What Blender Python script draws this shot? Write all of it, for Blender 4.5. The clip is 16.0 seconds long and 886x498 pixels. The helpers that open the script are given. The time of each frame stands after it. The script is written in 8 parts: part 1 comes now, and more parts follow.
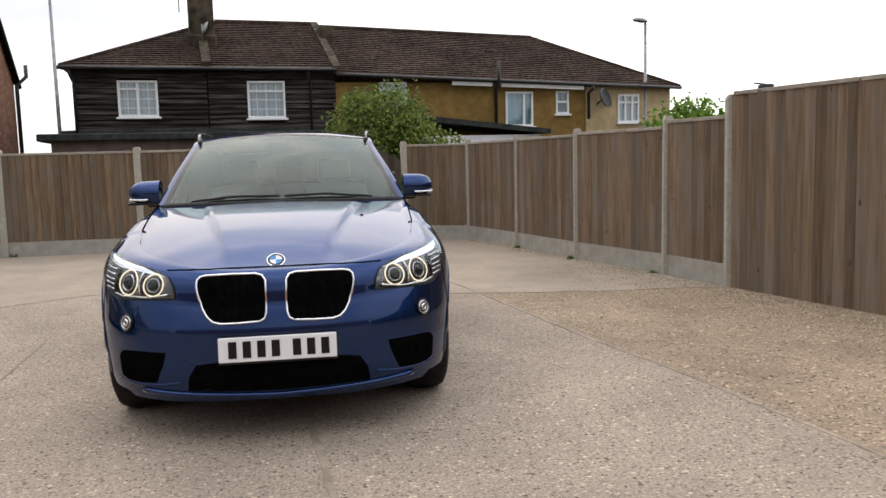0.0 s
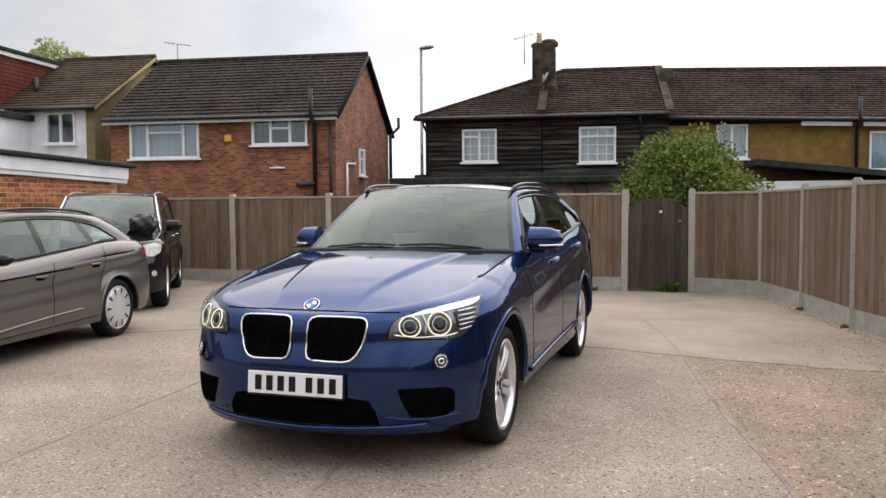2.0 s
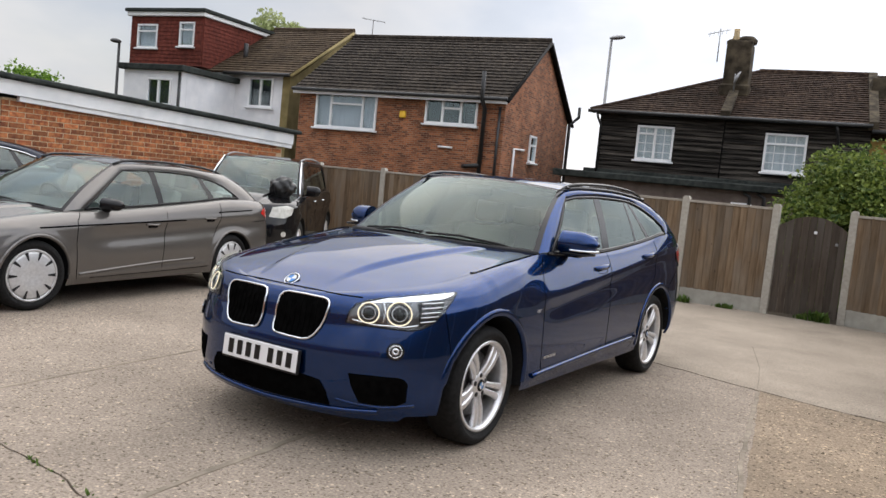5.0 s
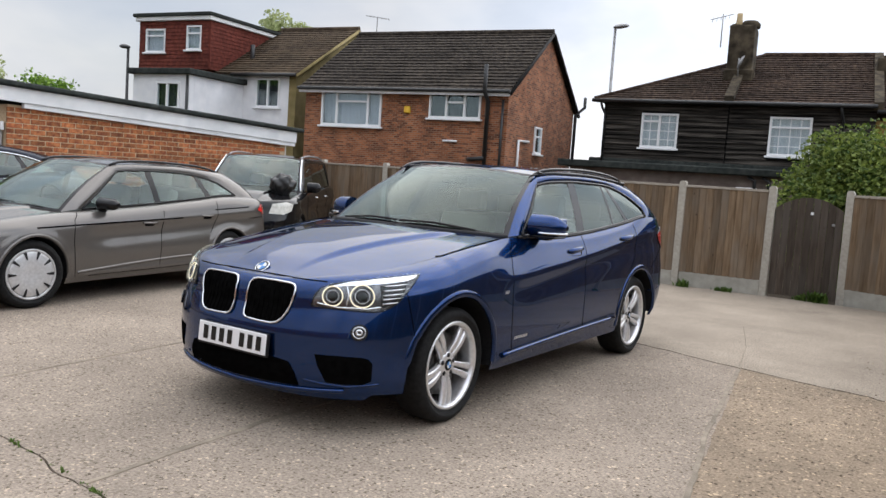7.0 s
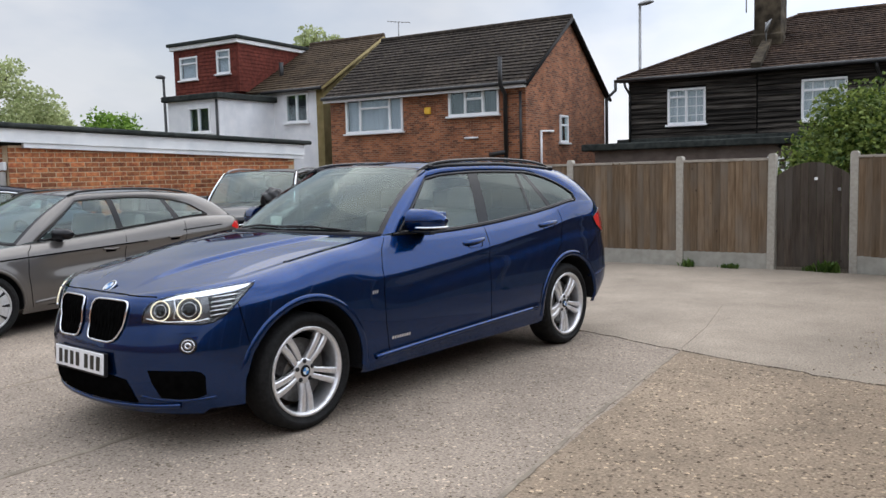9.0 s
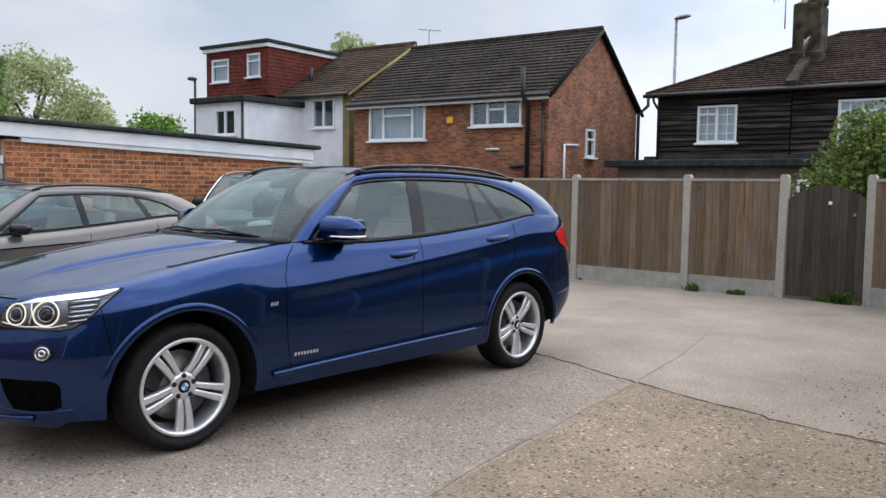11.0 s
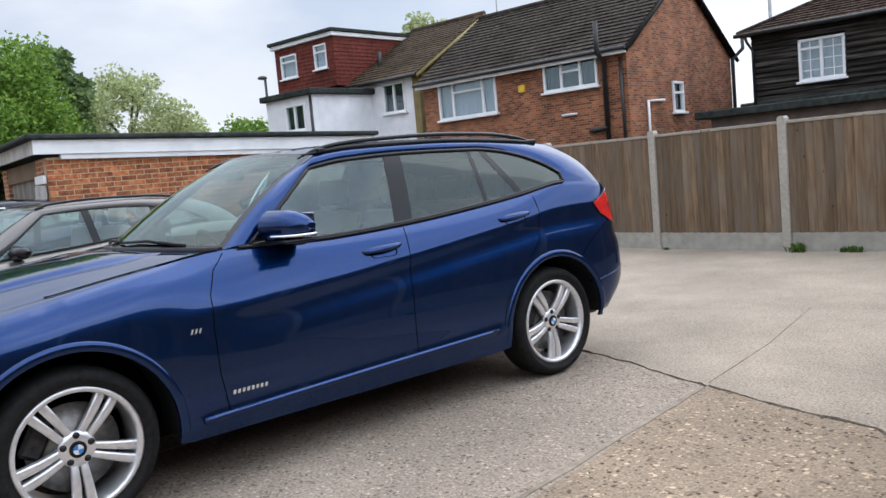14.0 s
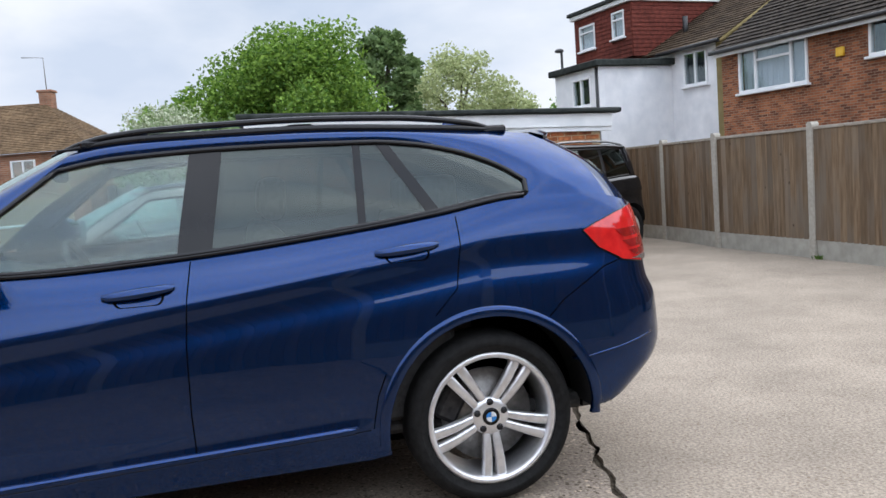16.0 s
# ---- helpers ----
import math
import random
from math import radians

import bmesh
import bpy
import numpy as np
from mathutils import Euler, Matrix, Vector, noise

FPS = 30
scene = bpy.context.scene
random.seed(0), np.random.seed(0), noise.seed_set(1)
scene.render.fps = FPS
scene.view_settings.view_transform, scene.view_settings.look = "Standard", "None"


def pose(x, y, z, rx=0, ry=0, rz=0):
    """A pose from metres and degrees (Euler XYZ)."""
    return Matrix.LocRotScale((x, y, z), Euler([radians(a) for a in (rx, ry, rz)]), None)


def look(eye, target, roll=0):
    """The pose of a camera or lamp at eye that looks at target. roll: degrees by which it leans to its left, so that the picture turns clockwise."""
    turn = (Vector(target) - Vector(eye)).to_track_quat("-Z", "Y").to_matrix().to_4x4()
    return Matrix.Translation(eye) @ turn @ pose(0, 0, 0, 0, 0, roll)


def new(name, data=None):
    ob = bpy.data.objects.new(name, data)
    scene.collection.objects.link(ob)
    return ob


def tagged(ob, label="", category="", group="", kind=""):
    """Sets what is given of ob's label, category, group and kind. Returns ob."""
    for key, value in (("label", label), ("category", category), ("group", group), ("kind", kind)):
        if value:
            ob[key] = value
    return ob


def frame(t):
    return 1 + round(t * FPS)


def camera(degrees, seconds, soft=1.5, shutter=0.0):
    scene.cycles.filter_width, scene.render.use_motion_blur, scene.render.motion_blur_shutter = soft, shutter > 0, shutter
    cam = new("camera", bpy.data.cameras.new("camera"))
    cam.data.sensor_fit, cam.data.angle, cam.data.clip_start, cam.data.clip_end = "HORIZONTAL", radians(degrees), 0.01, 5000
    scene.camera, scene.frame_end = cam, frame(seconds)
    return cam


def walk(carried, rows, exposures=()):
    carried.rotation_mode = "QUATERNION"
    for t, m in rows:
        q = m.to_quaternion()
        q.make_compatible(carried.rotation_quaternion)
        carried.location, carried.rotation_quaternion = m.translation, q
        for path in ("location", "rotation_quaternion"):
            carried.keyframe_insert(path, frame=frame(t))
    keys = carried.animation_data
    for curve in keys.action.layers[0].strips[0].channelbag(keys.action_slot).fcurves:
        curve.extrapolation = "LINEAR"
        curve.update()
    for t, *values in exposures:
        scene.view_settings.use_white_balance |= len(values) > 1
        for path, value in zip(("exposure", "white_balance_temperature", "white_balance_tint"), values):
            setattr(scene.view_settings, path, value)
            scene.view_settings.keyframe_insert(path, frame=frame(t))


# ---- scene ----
cam = camera(57.0, 16.0)
PATH = [
    (0, (0.181, -4.517, 1.278), (0.491, -2.553, 1.058), -1.5),
    (0.5, (0.677, -4.595, 1.288), (0.777, -2.604, 1.126), -4.3),
    (1, (1.12, -4.491, 1.278), (0.92, -2.505, 1.145), -1.8),
    (1.5, (1.556, -4.414, 1.297), (1.177, -2.456, 1.148), -2.8),
    (2, (1.95, -4.414, 1.329), (1.323, -2.518, 1.224), -0.4),
    (2.5, (2.304, -4.29, 1.302), (1.593, -2.431, 1.107), 3.4),
    (3, (2.611, -4.229, 1.306), (1.743, -2.434, 1.149), 3.4),
    (3.5, (2.83, -4.143, 1.307), (1.86, -2.414, 1.04), 4.2),
    (4, (2.942, -3.91, 1.381), (2.003, -2.153, 1.202), 7.2),
    (4.2, (2.935, -3.874, 1.409), (1.961, -2.134, 1.244), 7.4),
    (6.5, (3.14, -3.857, 1.412), (2.006, -2.219, 1.236), 3.8),
    (7, (3.293, -3.824, 1.385), (2.186, -2.168, 1.209), 3.9),
    (7.5, (3.492, -3.654, 1.342), (2.437, -1.976, 1.07), 0.6),
    (8, (3.706, -3.364, 1.354), (2.735, -1.636, 1.087), -0.8),
    (8.5, (3.922, -3.063, 1.349), (2.698, -1.502, 1.096), -0.4),
    (8.7, (4.082, -3.017, 1.396), (2.837, -1.465, 1.192), -1.0),
    (10.8, (4.616, -2.139, 1.369), (3.233, -0.703, 1.202), -0.7),
    (11, (4.592, -2.103, 1.362), (3.23, -0.646, 1.21), 0.7),
    (11.5, (4.606, -2.109, 1.353), (3.202, -0.69, 1.221), 1.4),
    (12, (4.645, -2.139, 1.348), (3.218, -0.744, 1.211), 0.8),
    (12.5, (4.632, -2.116, 1.347), (3.185, -0.742, 1.203), -0.4),
    (13, (4.556, -1.936, 1.318), (3.121, -0.558, 1.12), -1.1),
    (13.5, (4.365, -1.466, 1.333), (2.921, -0.09, 1.188), -3.2),
    (14, (4.238, -0.817, 1.294), (2.692, 0.438, 1.104), -5.2),
    (14.5, (4.074, -0.104, 1.269), (2.417, 0.995, 1.053), -1.8),
    (15, (4.018, 0.548, 1.27), (2.217, 1.396, 1.072), -5.8),
    (15.5, (3.832, 1.245, 1.255), (1.944, 1.882, 1.089), -1.8),
    (16, (3.751, 1.894, 1.254), (1.817, 2.373, 1.076), -4.1),
]
walk(cam, [(t, look(eye, target, roll)) for t, eye, target, roll in PATH], [(0, -0.19, 7040, 13), (1.6, -0.15, 7040, 13), (2.6, 0.02, 7040, 14), (3.5, 0.02, 7050, 14), (4.2, -0.10, 6960, 13), (7, -0.08, 6640, 11), (8.0, -0.13, 6540, 11), (8.7, -0.15, 6470, 11), (10.8, -0.12, 6270, 11), (11.5, -0.03, 6270, 11), (12.2, 0.10, 6230, 11), (14, 0.12, 6240, 11), (15, 0.06, 6240, 11), (16, 0.15, 6250, 11)])

# ---- light ----
world = bpy.data.worlds.new("sky")
scene.world = world
world.use_nodes = True


def build_sky():
    nt = world.node_tree
    nt.nodes.clear()
    out = nt.nodes.new("ShaderNodeOutputWorld")
    bg = nt.nodes.new("ShaderNodeBackground")
    sky = nt.nodes.new("ShaderNodeTexSky")
    sky.sky_type, sky.sun_disc = "NISHITA", False
    sky.sun_elevation, sky.sun_rotation = radians(51), radians(-14)
    sky.dust_density, sky.air_density = 2.5, 1.0
    dim = nt.nodes.new("ShaderNodeMix")
    dim.data_type, dim.blend_type = "RGBA", "MULTIPLY"
    dim.inputs["Factor"].default_value = 1.0
    dim.inputs["B"].default_value = (0.14, 0.14, 0.14, 1)
    co = nt.nodes.new("ShaderNodeTexCoord")
    mp = nt.nodes.new("ShaderNodeMapping")
    mp.inputs["Scale"].default_value = (1.0, 1.0, 2.2)
    cloud = nt.nodes.new("ShaderNodeTexNoise")
    cloud.inputs["Scale"].default_value = 2.3
    cloud.inputs["Detail"].default_value = 7
    cloud.inputs["Roughness"].default_value = 0.55
    cloud.inputs["Distortion"].default_value = 0.5
    ramp = nt.nodes.new("ShaderNodeValToRGB")
    ramp.color_ramp.elements[0].position, ramp.color_ramp.elements[1].position = 0.28, 0.56
    ramp.color_ramp.elements[0].color = (0.56, 0.56, 0.56, 1)
    ramp.color_ramp.elements[1].color = (1, 1, 1, 1)
    shade = nt.nodes.new("ShaderNodeTexNoise")
    shade.inputs["Scale"].default_value = 3.4
    shade.inputs["Detail"].default_value = 5
    tone = nt.nodes.new("ShaderNodeValToRGB")
    tone.color_ramp.elements[0].position, tone.color_ramp.elements[1].position = 0.35, 0.62
    tone.color_ramp.elements[0].color = (0.70, 0.785, 0.92, 1)
    tone.color_ramp.elements[1].color = (1.0, 1.03, 1.08, 1)
    mix = nt.nodes.new("ShaderNodeMix")
    mix.data_type = "RGBA"
    link = nt.links.new
    link(co.outputs["Generated"], mp.inputs["Vector"])
    link(mp.outputs["Vector"], cloud.inputs["Vector"])
    link(mp.outputs["Vector"], shade.inputs["Vector"])
    link(cloud.outputs["Fac"], ramp.inputs["Fac"])
    link(shade.outputs["Fac"], tone.inputs["Fac"])
    link(sky.outputs["Color"], dim.inputs["A"])
    link(ramp.outputs["Color"], mix.inputs["Factor"])
    link(dim.outputs["Result"], mix.inputs["A"])
    link(tone.outputs["Color"], mix.inputs["B"])
    # an overcast sky grows brighter towards the zenith
    sep = nt.nodes.new("ShaderNodeSeparateXYZ")
    link(co.outputs["Generated"], sep.inputs[0])
    up = nt.nodes.new("ShaderNodeMapRange")
    up.interpolation_type = "SMOOTHSTEP"
    up.inputs["From Min"].default_value, up.inputs["From Max"].default_value = 0.22, 0.95
    up.inputs["To Min"].default_value, up.inputs["To Max"].default_value = 1.0, ZENITH
    link(sep.outputs["Z"], up.inputs["Value"])
    # thinner cloud over the houses than over the garages
    side = nt.nodes.new("ShaderNodeVectorMath")
    side.operation = "DOT_PRODUCT"
    side.inputs[1].default_value = (0.707, 0.707, 0.0)
    link(co.outputs["Generated"], side.inputs[0])
    thin = nt.nodes.new("ShaderNodeMapRange")
    thin.inputs["From Min"].default_value, thin.inputs["From Max"].default_value = 0.12, 0.95
    thin.inputs["To Min"].default_value, thin.inputs["To Max"].default_value = 0.84, 2.0
    link(side.outputs["Value"], thin.inputs["Value"])
    link(thin.outputs[0], up.inputs["To Min"])
    lift = nt.nodes.new("ShaderNodeVectorMath")
    lift.operation = "SCALE"
    link(mix.outputs["Result"], lift.inputs[0])
    # brightest away from the houses, where the cloud is thinnest
    bright = nt.nodes.new("ShaderNodeVectorMath")
    bright.operation = "DOT_PRODUCT"
    bright.inputs[1].default_value = (0.98, -0.17, 0.0)
    link(co.outputs["Generated"], bright.inputs[0])
    glare = nt.nodes.new("ShaderNodeMapRange")
    glare.interpolation_type = "SMOOTHSTEP"
    glare.inputs["From Min"].default_value, glare.inputs["From Max"].default_value = 0.3, 1.0
    glare.inputs["To Min"].default_value, glare.inputs["To Max"].default_value = 1.0, 1.4
    link(bright.outputs["Value"], glare.inputs["Value"])
    both = nt.nodes.new("ShaderNodeMath")
    both.operation = "MULTIPLY"
    link(up.outputs[0], both.inputs[0])
    link(glare.outputs[0], both.inputs[1])
    link(both.outputs[0], lift.inputs["Scale"])
    # breaks and thick places in the cloud overhead
    torn = nt.nodes.new("ShaderNodeTexNoise")
    torn.inputs["Scale"].default_value, torn.inputs["Detail"].default_value = 2.0, 2
    torn.inputs["Distortion"].default_value = 0.8
    link(co.outputs["Generated"], torn.inputs["Vector"])
    thick = nt.nodes.new("ShaderNodeMapRange")
    thick.inputs["From Min"].default_value, thick.inputs["From Max"].default_value = 0.32, 0.68
    thick.inputs["To Min"].default_value, thick.inputs["To Max"].default_value = 2.1, ZENITH * 1.02
    link(torn.outputs["Fac"], thick.inputs["Value"])
    link(thick.outputs[0], up.inputs["To Max"])
    link(lift.outputs[0], bg.inputs["Color"])
    bg.inputs["Strength"].default_value = SKY_STRENGTH
    link(bg.outputs["Background"], out.inputs["Surface"])


SKY_STRENGTH, ZENITH = 1.02, 2.7
build_sky()
sun_data = bpy.data.lights.new("sun", "SUN")
sun_data.energy, sun_data.angle, sun_data.color = 1.15, radians(75), (1.0, 0.95, 0.88)
sun = new("sun", sun_data)
# high over the houses, veiled by cloud
sun.matrix_world = look((-2.2, 9.0, 11.5), (0, 0, 0))
scene.view_settings.exposure = 0.0

# ---- materials ----
MATS = {}


def mat(name, a, b=None, scale=8.0, rough=0.6, metal=0.0, bump=0.0, bump_scale=60.0, detail=6.0, stretch=(1, 1, 1), coat=0.0,
        each=0.0, blotch=0.0, blotch_scale=1.3, lo=0.35, hi=0.65, spec=0.5, rough_var=0.0):
    """A surface with two colours mixed by fine noise, larger blotches, relief and, for pieces, its own tone each."""
    if name in MATS:
        return MATS[name]
    m = bpy.data.materials.new(name)
    m.use_nodes = True
    nt = m.node_tree
    link = nt.links.new
    bs = nt.nodes["Principled BSDF"]
    bs.inputs["Roughness"].default_value = rough
    bs.inputs["Metallic"].default_value = metal
    bs.inputs["Specular IOR Level"].default_value = spec
    if coat:
        bs.inputs["Coat Weight"].default_value = coat
        bs.inputs["Coat Roughness"].default_value = 0.03
    co = nt.nodes.new("ShaderNodeTexCoord")
    mp = nt.nodes.new("ShaderNodeMapping")
    mp.inputs["Scale"].default_value = stretch
    where = co.outputs["Object"]
    if each:
        # every piece is cut from its own stretch of the stuff
        own = nt.nodes.new("ShaderNodeObjectInfo")
        far = nt.nodes.new("ShaderNodeVectorMath")
        far.operation = "MULTIPLY_ADD"
        far.inputs[1].default_value = (31.0, 17.0, 43.0)
        link(own.outputs["Random"], far.inputs[0])
        link(co.outputs["Object"], far.inputs[2])
        where = far.outputs[0]
    link(where, mp.inputs["Vector"])
    n = nt.nodes.new("ShaderNodeTexNoise")
    n.inputs["Scale"].default_value, n.inputs["Detail"].default_value = scale, detail
    link(mp.outputs["Vector"], n.inputs["Vector"])
    r = nt.nodes.new("ShaderNodeValToRGB")
    r.color_ramp.elements[0].position, r.color_ramp.elements[1].position = lo, hi
    r.color_ramp.elements[0].color, r.color_ramp.elements[1].color = (*a, 1), (*(b or a), 1)
    link(n.outputs["Fac"], r.inputs["Fac"])
    col = r.outputs["Color"]
    if blotch:
        n2 = nt.nodes.new("ShaderNodeTexNoise")
        n2.inputs["Scale"].default_value, n2.inputs["Detail"].default_value = blotch_scale, 4
        link(where, n2.inputs["Vector"])
        mr = nt.nodes.new("ShaderNodeMapRange")
        mr.inputs["From Min"].default_value, mr.inputs["From Max"].default_value = 0.3, 0.7
        mr.inputs["To Min"].default_value, mr.inputs["To Max"].default_value = 1 - blotch, 1 + blotch * 0.6
        link(n2.outputs["Fac"], mr.inputs["Value"])
        hs = nt.nodes.new("ShaderNodeHueSaturation")
        link(mr.outputs["Result"], hs.inputs["Value"])
        link(col, hs.inputs["Color"])
        col = hs.outputs["Color"]
    if each:
        oi = nt.nodes.new("ShaderNodeObjectInfo")
        mr = nt.nodes.new("ShaderNodeMapRange")
        mr.inputs["To Min"].default_value, mr.inputs["To Max"].default_value = 1 - each, 1 + each
        link(oi.outputs["Random"], mr.inputs["Value"])
        hs = nt.nodes.new("ShaderNodeHueSaturation")
        link(mr.outputs["Result"], hs.inputs["Value"])
        link(col, hs.inputs["Color"])
        col = hs.outputs["Color"]
    link(col, bs.inputs["Base Color"])
    if rough_var:
        mr = nt.nodes.new("ShaderNodeMapRange")
        mr.inputs["To Min"].default_value, mr.inputs["To Max"].default_value = rough - rough_var, rough + rough_var
        link(n.outputs["Fac"], mr.inputs["Value"])
        link(mr.outputs["Result"], bs.inputs["Roughness"])
    if bump:
        n3 = nt.nodes.new("ShaderNodeTexNoise")
        n3.inputs["Scale"].default_value, n3.inputs["Detail"].default_value = bump_scale, 4
        link(mp.outputs["Vector"], n3.inputs["Vector"])
        bp = nt.nodes.new("ShaderNodeBump")
        bp.inputs["Strength"].default_value, bp.inputs["Distance"].default_value = bump, 0.01
        link(n3.outputs["Fac"], bp.inputs["Height"])
        link(bp.outputs["Normal"], bs.inputs["Normal"])
    MATS[name] = m
    return m


def brick_mat(name, c1, c2, mortar, wide=0.225, high=0.075, gap=0.010):
    """Brickwork too far off for single bricks: courses laid in the wall's own metres (x along, z up)."""
    m = bpy.data.materials.new(name)
    m.use_nodes = True
    nt = m.node_tree
    link = nt.links.new
    bs = nt.nodes["Principled BSDF"]
    bs.inputs["Roughness"].default_value = 0.9
    co = nt.nodes.new("ShaderNodeTexCoord")
    sep = nt.nodes.new("ShaderNodeSeparateXYZ")
    add = nt.nodes.new("ShaderNodeMath")
    add.operation = "ADD"
    com = nt.nodes.new("ShaderNodeCombineXYZ")
    link(co.outputs["Object"], sep.inputs[0])
    link(sep.outputs["X"], add.inputs[0])
    link(sep.outputs["Y"], add.inputs[1])
    link(add.outputs[0], com.inputs["X"])
    link(sep.outputs["Z"], com.inputs["Y"])
    bk = nt.nodes.new("ShaderNodeTexBrick")
    bk.inputs["Scale"].default_value = 1.0
    bk.inputs["Brick Width"].default_value, bk.inputs["Row Height"].default_value = wide, high
    bk.inputs["Mortar Size"].default_value, bk.inputs["Mortar Smooth"].default_value = gap, 0.2
    bk.inputs["Bias"].default_value = 0.0
    bk.inputs["Color1"].default_value, bk.inputs["Color2"].default_value = (*c1, 1), (*c2, 1)
    bk.inputs["Mortar"].default_value = (*mortar, 1)
    link(com.outputs[0], bk.inputs["Vector"])
    n2 = nt.nodes.new("ShaderNodeTexNoise")
    n2.inputs["Scale"].default_value, n2.inputs["Detail"].default_value = 1.7, 8
    link(co.outputs["Object"], n2.inputs["Vector"])
    mr = nt.nodes.new("ShaderNodeMapRange")
    mr.inputs["From Min"].default_value, mr.inputs["From Max"].default_value = 0.3, 0.7
    mr.inputs["To Min"].default_value, mr.inputs["To Max"].default_value = 0.65, 1.25
    link(n2.outputs["Fac"], mr.inputs["Value"])
    hs = nt.nodes.new("ShaderNodeHueSaturation")
    link(mr.outputs["Result"], hs.inputs["Value"])
    link(bk.outputs["Color"], hs.inputs["Color"])
    link(hs.outputs["Color"], bs.inputs["Base Color"])
    bp = nt.nodes.new("ShaderNodeBump")
    bp.inputs["Strength"].default_value, bp.inputs["Distance"].default_value = 0.6, 0.01
    bp.invert = True
    link(bk.outputs["Fac"], bp.inputs["Height"])
    link(bp.outputs["Normal"], bs.inputs["Normal"])
    MATS[name] = m
    return m


def aggregate_mat(name, base, stone_a, stone_b, size, share, stain=0.25):
    """Weathered concrete: cement paste with the stones of its aggregate showing through, stains at a larger scale."""
    m = bpy.data.materials.new(name)
    m.use_nodes = True
    nt = m.node_tree
    link = nt.links.new
    bs = nt.nodes["Principled BSDF"]
    bs.inputs["Roughness"].default_value = 0.92
    bs.inputs["Specular IOR Level"].default_value = 0.25
    co = nt.nodes.new("ShaderNodeTexCoord")
    vo = nt.nodes.new("ShaderNodeTexVoronoi")
    vo.inputs["Scale"].default_value = 1.0 / size
    wn = nt.nodes.new("ShaderNodeTexNoise")
    wn.inputs["Scale"].default_value, wn.inputs["Detail"].default_value = 0.9 / size, 2
    link(co.outputs["Object"], wn.inputs["Vector"])
    warp = nt.nodes.new("ShaderNodeVectorMath")
    warp.operation = "MULTIPLY_ADD"
    warp.inputs[1].default_value = (size * 1.3, size * 1.3, 0)
    link(wn.outputs["Color"], warp.inputs[0])
    link(co.outputs["Object"], warp.inputs[2])
    link(warp.outputs[0], vo.inputs["Vector"])
    st = nt.nodes.new("ShaderNodeValToRGB")
    st.color_ramp.elements[0].color, st.color_ramp.elements[1].color = (*stone_a, 1), (*stone_b, 1)
    for at, mixed in ((0.22, [0.5 * p + 0.5 * q for p, q in zip(stone_a, base)]), (0.45, [q * 0.82 for q in base]), (0.8, [q * 1.18 for q in base])):
        st.color_ramp.elements.new(at).color = (*mixed, 1)
    sx = nt.nodes.new("ShaderNodeSeparateColor")
    link(vo.outputs["Color"], sx.inputs[0])
    link(sx.outputs[0], st.inputs["Fac"])
    # a stone shows where its cell is picked and near the cell's middle
    pick = nt.nodes.new("ShaderNodeMath")
    pick.operation = "LESS_THAN"
    pick.inputs[1].default_value = share
    link(sx.outputs[1], pick.inputs[0])
    near = nt.nodes.new("ShaderNodeMapRange")
    near.inputs["From Min"].default_value, near.inputs["From Max"].default_value = 0.62, 0.45
    near.inputs["To Min"].default_value, near.inputs["To Max"].default_value = 0.0, 1.0
    grow = nt.nodes.new("ShaderNodeMath")
    grow.operation = "MULTIPLY_ADD"
    grow.inputs[1].default_value = 0.20
    link(sx.outputs[2], grow.inputs[0])
    link(vo.outputs["Distance"], grow.inputs[2])
    link(grow.outputs[0], near.inputs["Value"])
    both = nt.nodes.new("ShaderNodeMath")
    both.operation = "MULTIPLY"
    link(pick.outputs[0], both.inputs[0])
    link(near.outputs[0], both.inputs[1])
    fine = nt.nodes.new("ShaderNodeTexNoise")
    fine.inputs["Scale"].default_value, fine.inputs["Detail"].default_value = 70, 7
    link(co.outputs["Object"], fine.inputs["Vector"])
    paste = nt.nodes.new("ShaderNodeValToRGB")
    paste.color_ramp.elements[0].position, paste.color_ramp.elements[1].position = 0.3, 0.7
    paste.color_ramp.elements[0].color = (*[c * 0.62 for c in base], 1)
    paste.color_ramp.elements[1].color = (*[c * 1.36 for c in base], 1)
    link(fine.outputs["Fac"], paste.inputs["Fac"])
    mx = nt.nodes.new("ShaderNodeMix")
    mx.data_type = "RGBA"
    link(both.outputs[0], mx.inputs["Factor"])
    link(paste.outputs["Color"], mx.inputs["A"])
    link(st.outputs["Color"], mx.inputs["B"])
    big = nt.nodes.new("ShaderNodeTexNoise")
    big.inputs["Scale"].default_value, big.inputs["Detail"].default_value = 0.9, 8
    big.inputs["Roughness"].default_value = 0.65
    link(co.outputs["Object"], big.inputs["Vector"])
    mr = nt.nodes.new("ShaderNodeMapRange")
    mr.inputs["From Min"].default_value, mr.inputs["From Max"].default_value = 0.3, 0.7
    mr.inputs["To Min"].default_value, mr.inputs["To Max"].default_value = 1 - stain, 1 + stain * 0.5
    link(big.outputs["Fac"], mr.inputs["Value"])
    hs = nt.nodes.new("ShaderNodeHueSaturation")
    link(mr.outputs["Result"], hs.inputs["Value"])
    link(mx.outputs["Result"], hs.inputs["Color"])
    link(hs.outputs["Color"], bs.inputs["Base Color"])
    bp = nt.nodes.new("ShaderNodeBump")
    bp.inputs["Strength"].default_value, bp.inputs["Distance"].default_value = 0.5, 0.006
    link(both.outputs[0], bp.inputs["Height"])
    link(bp.outputs["Normal"], bs.inputs["Normal"])
    MATS[name] = m
    return m


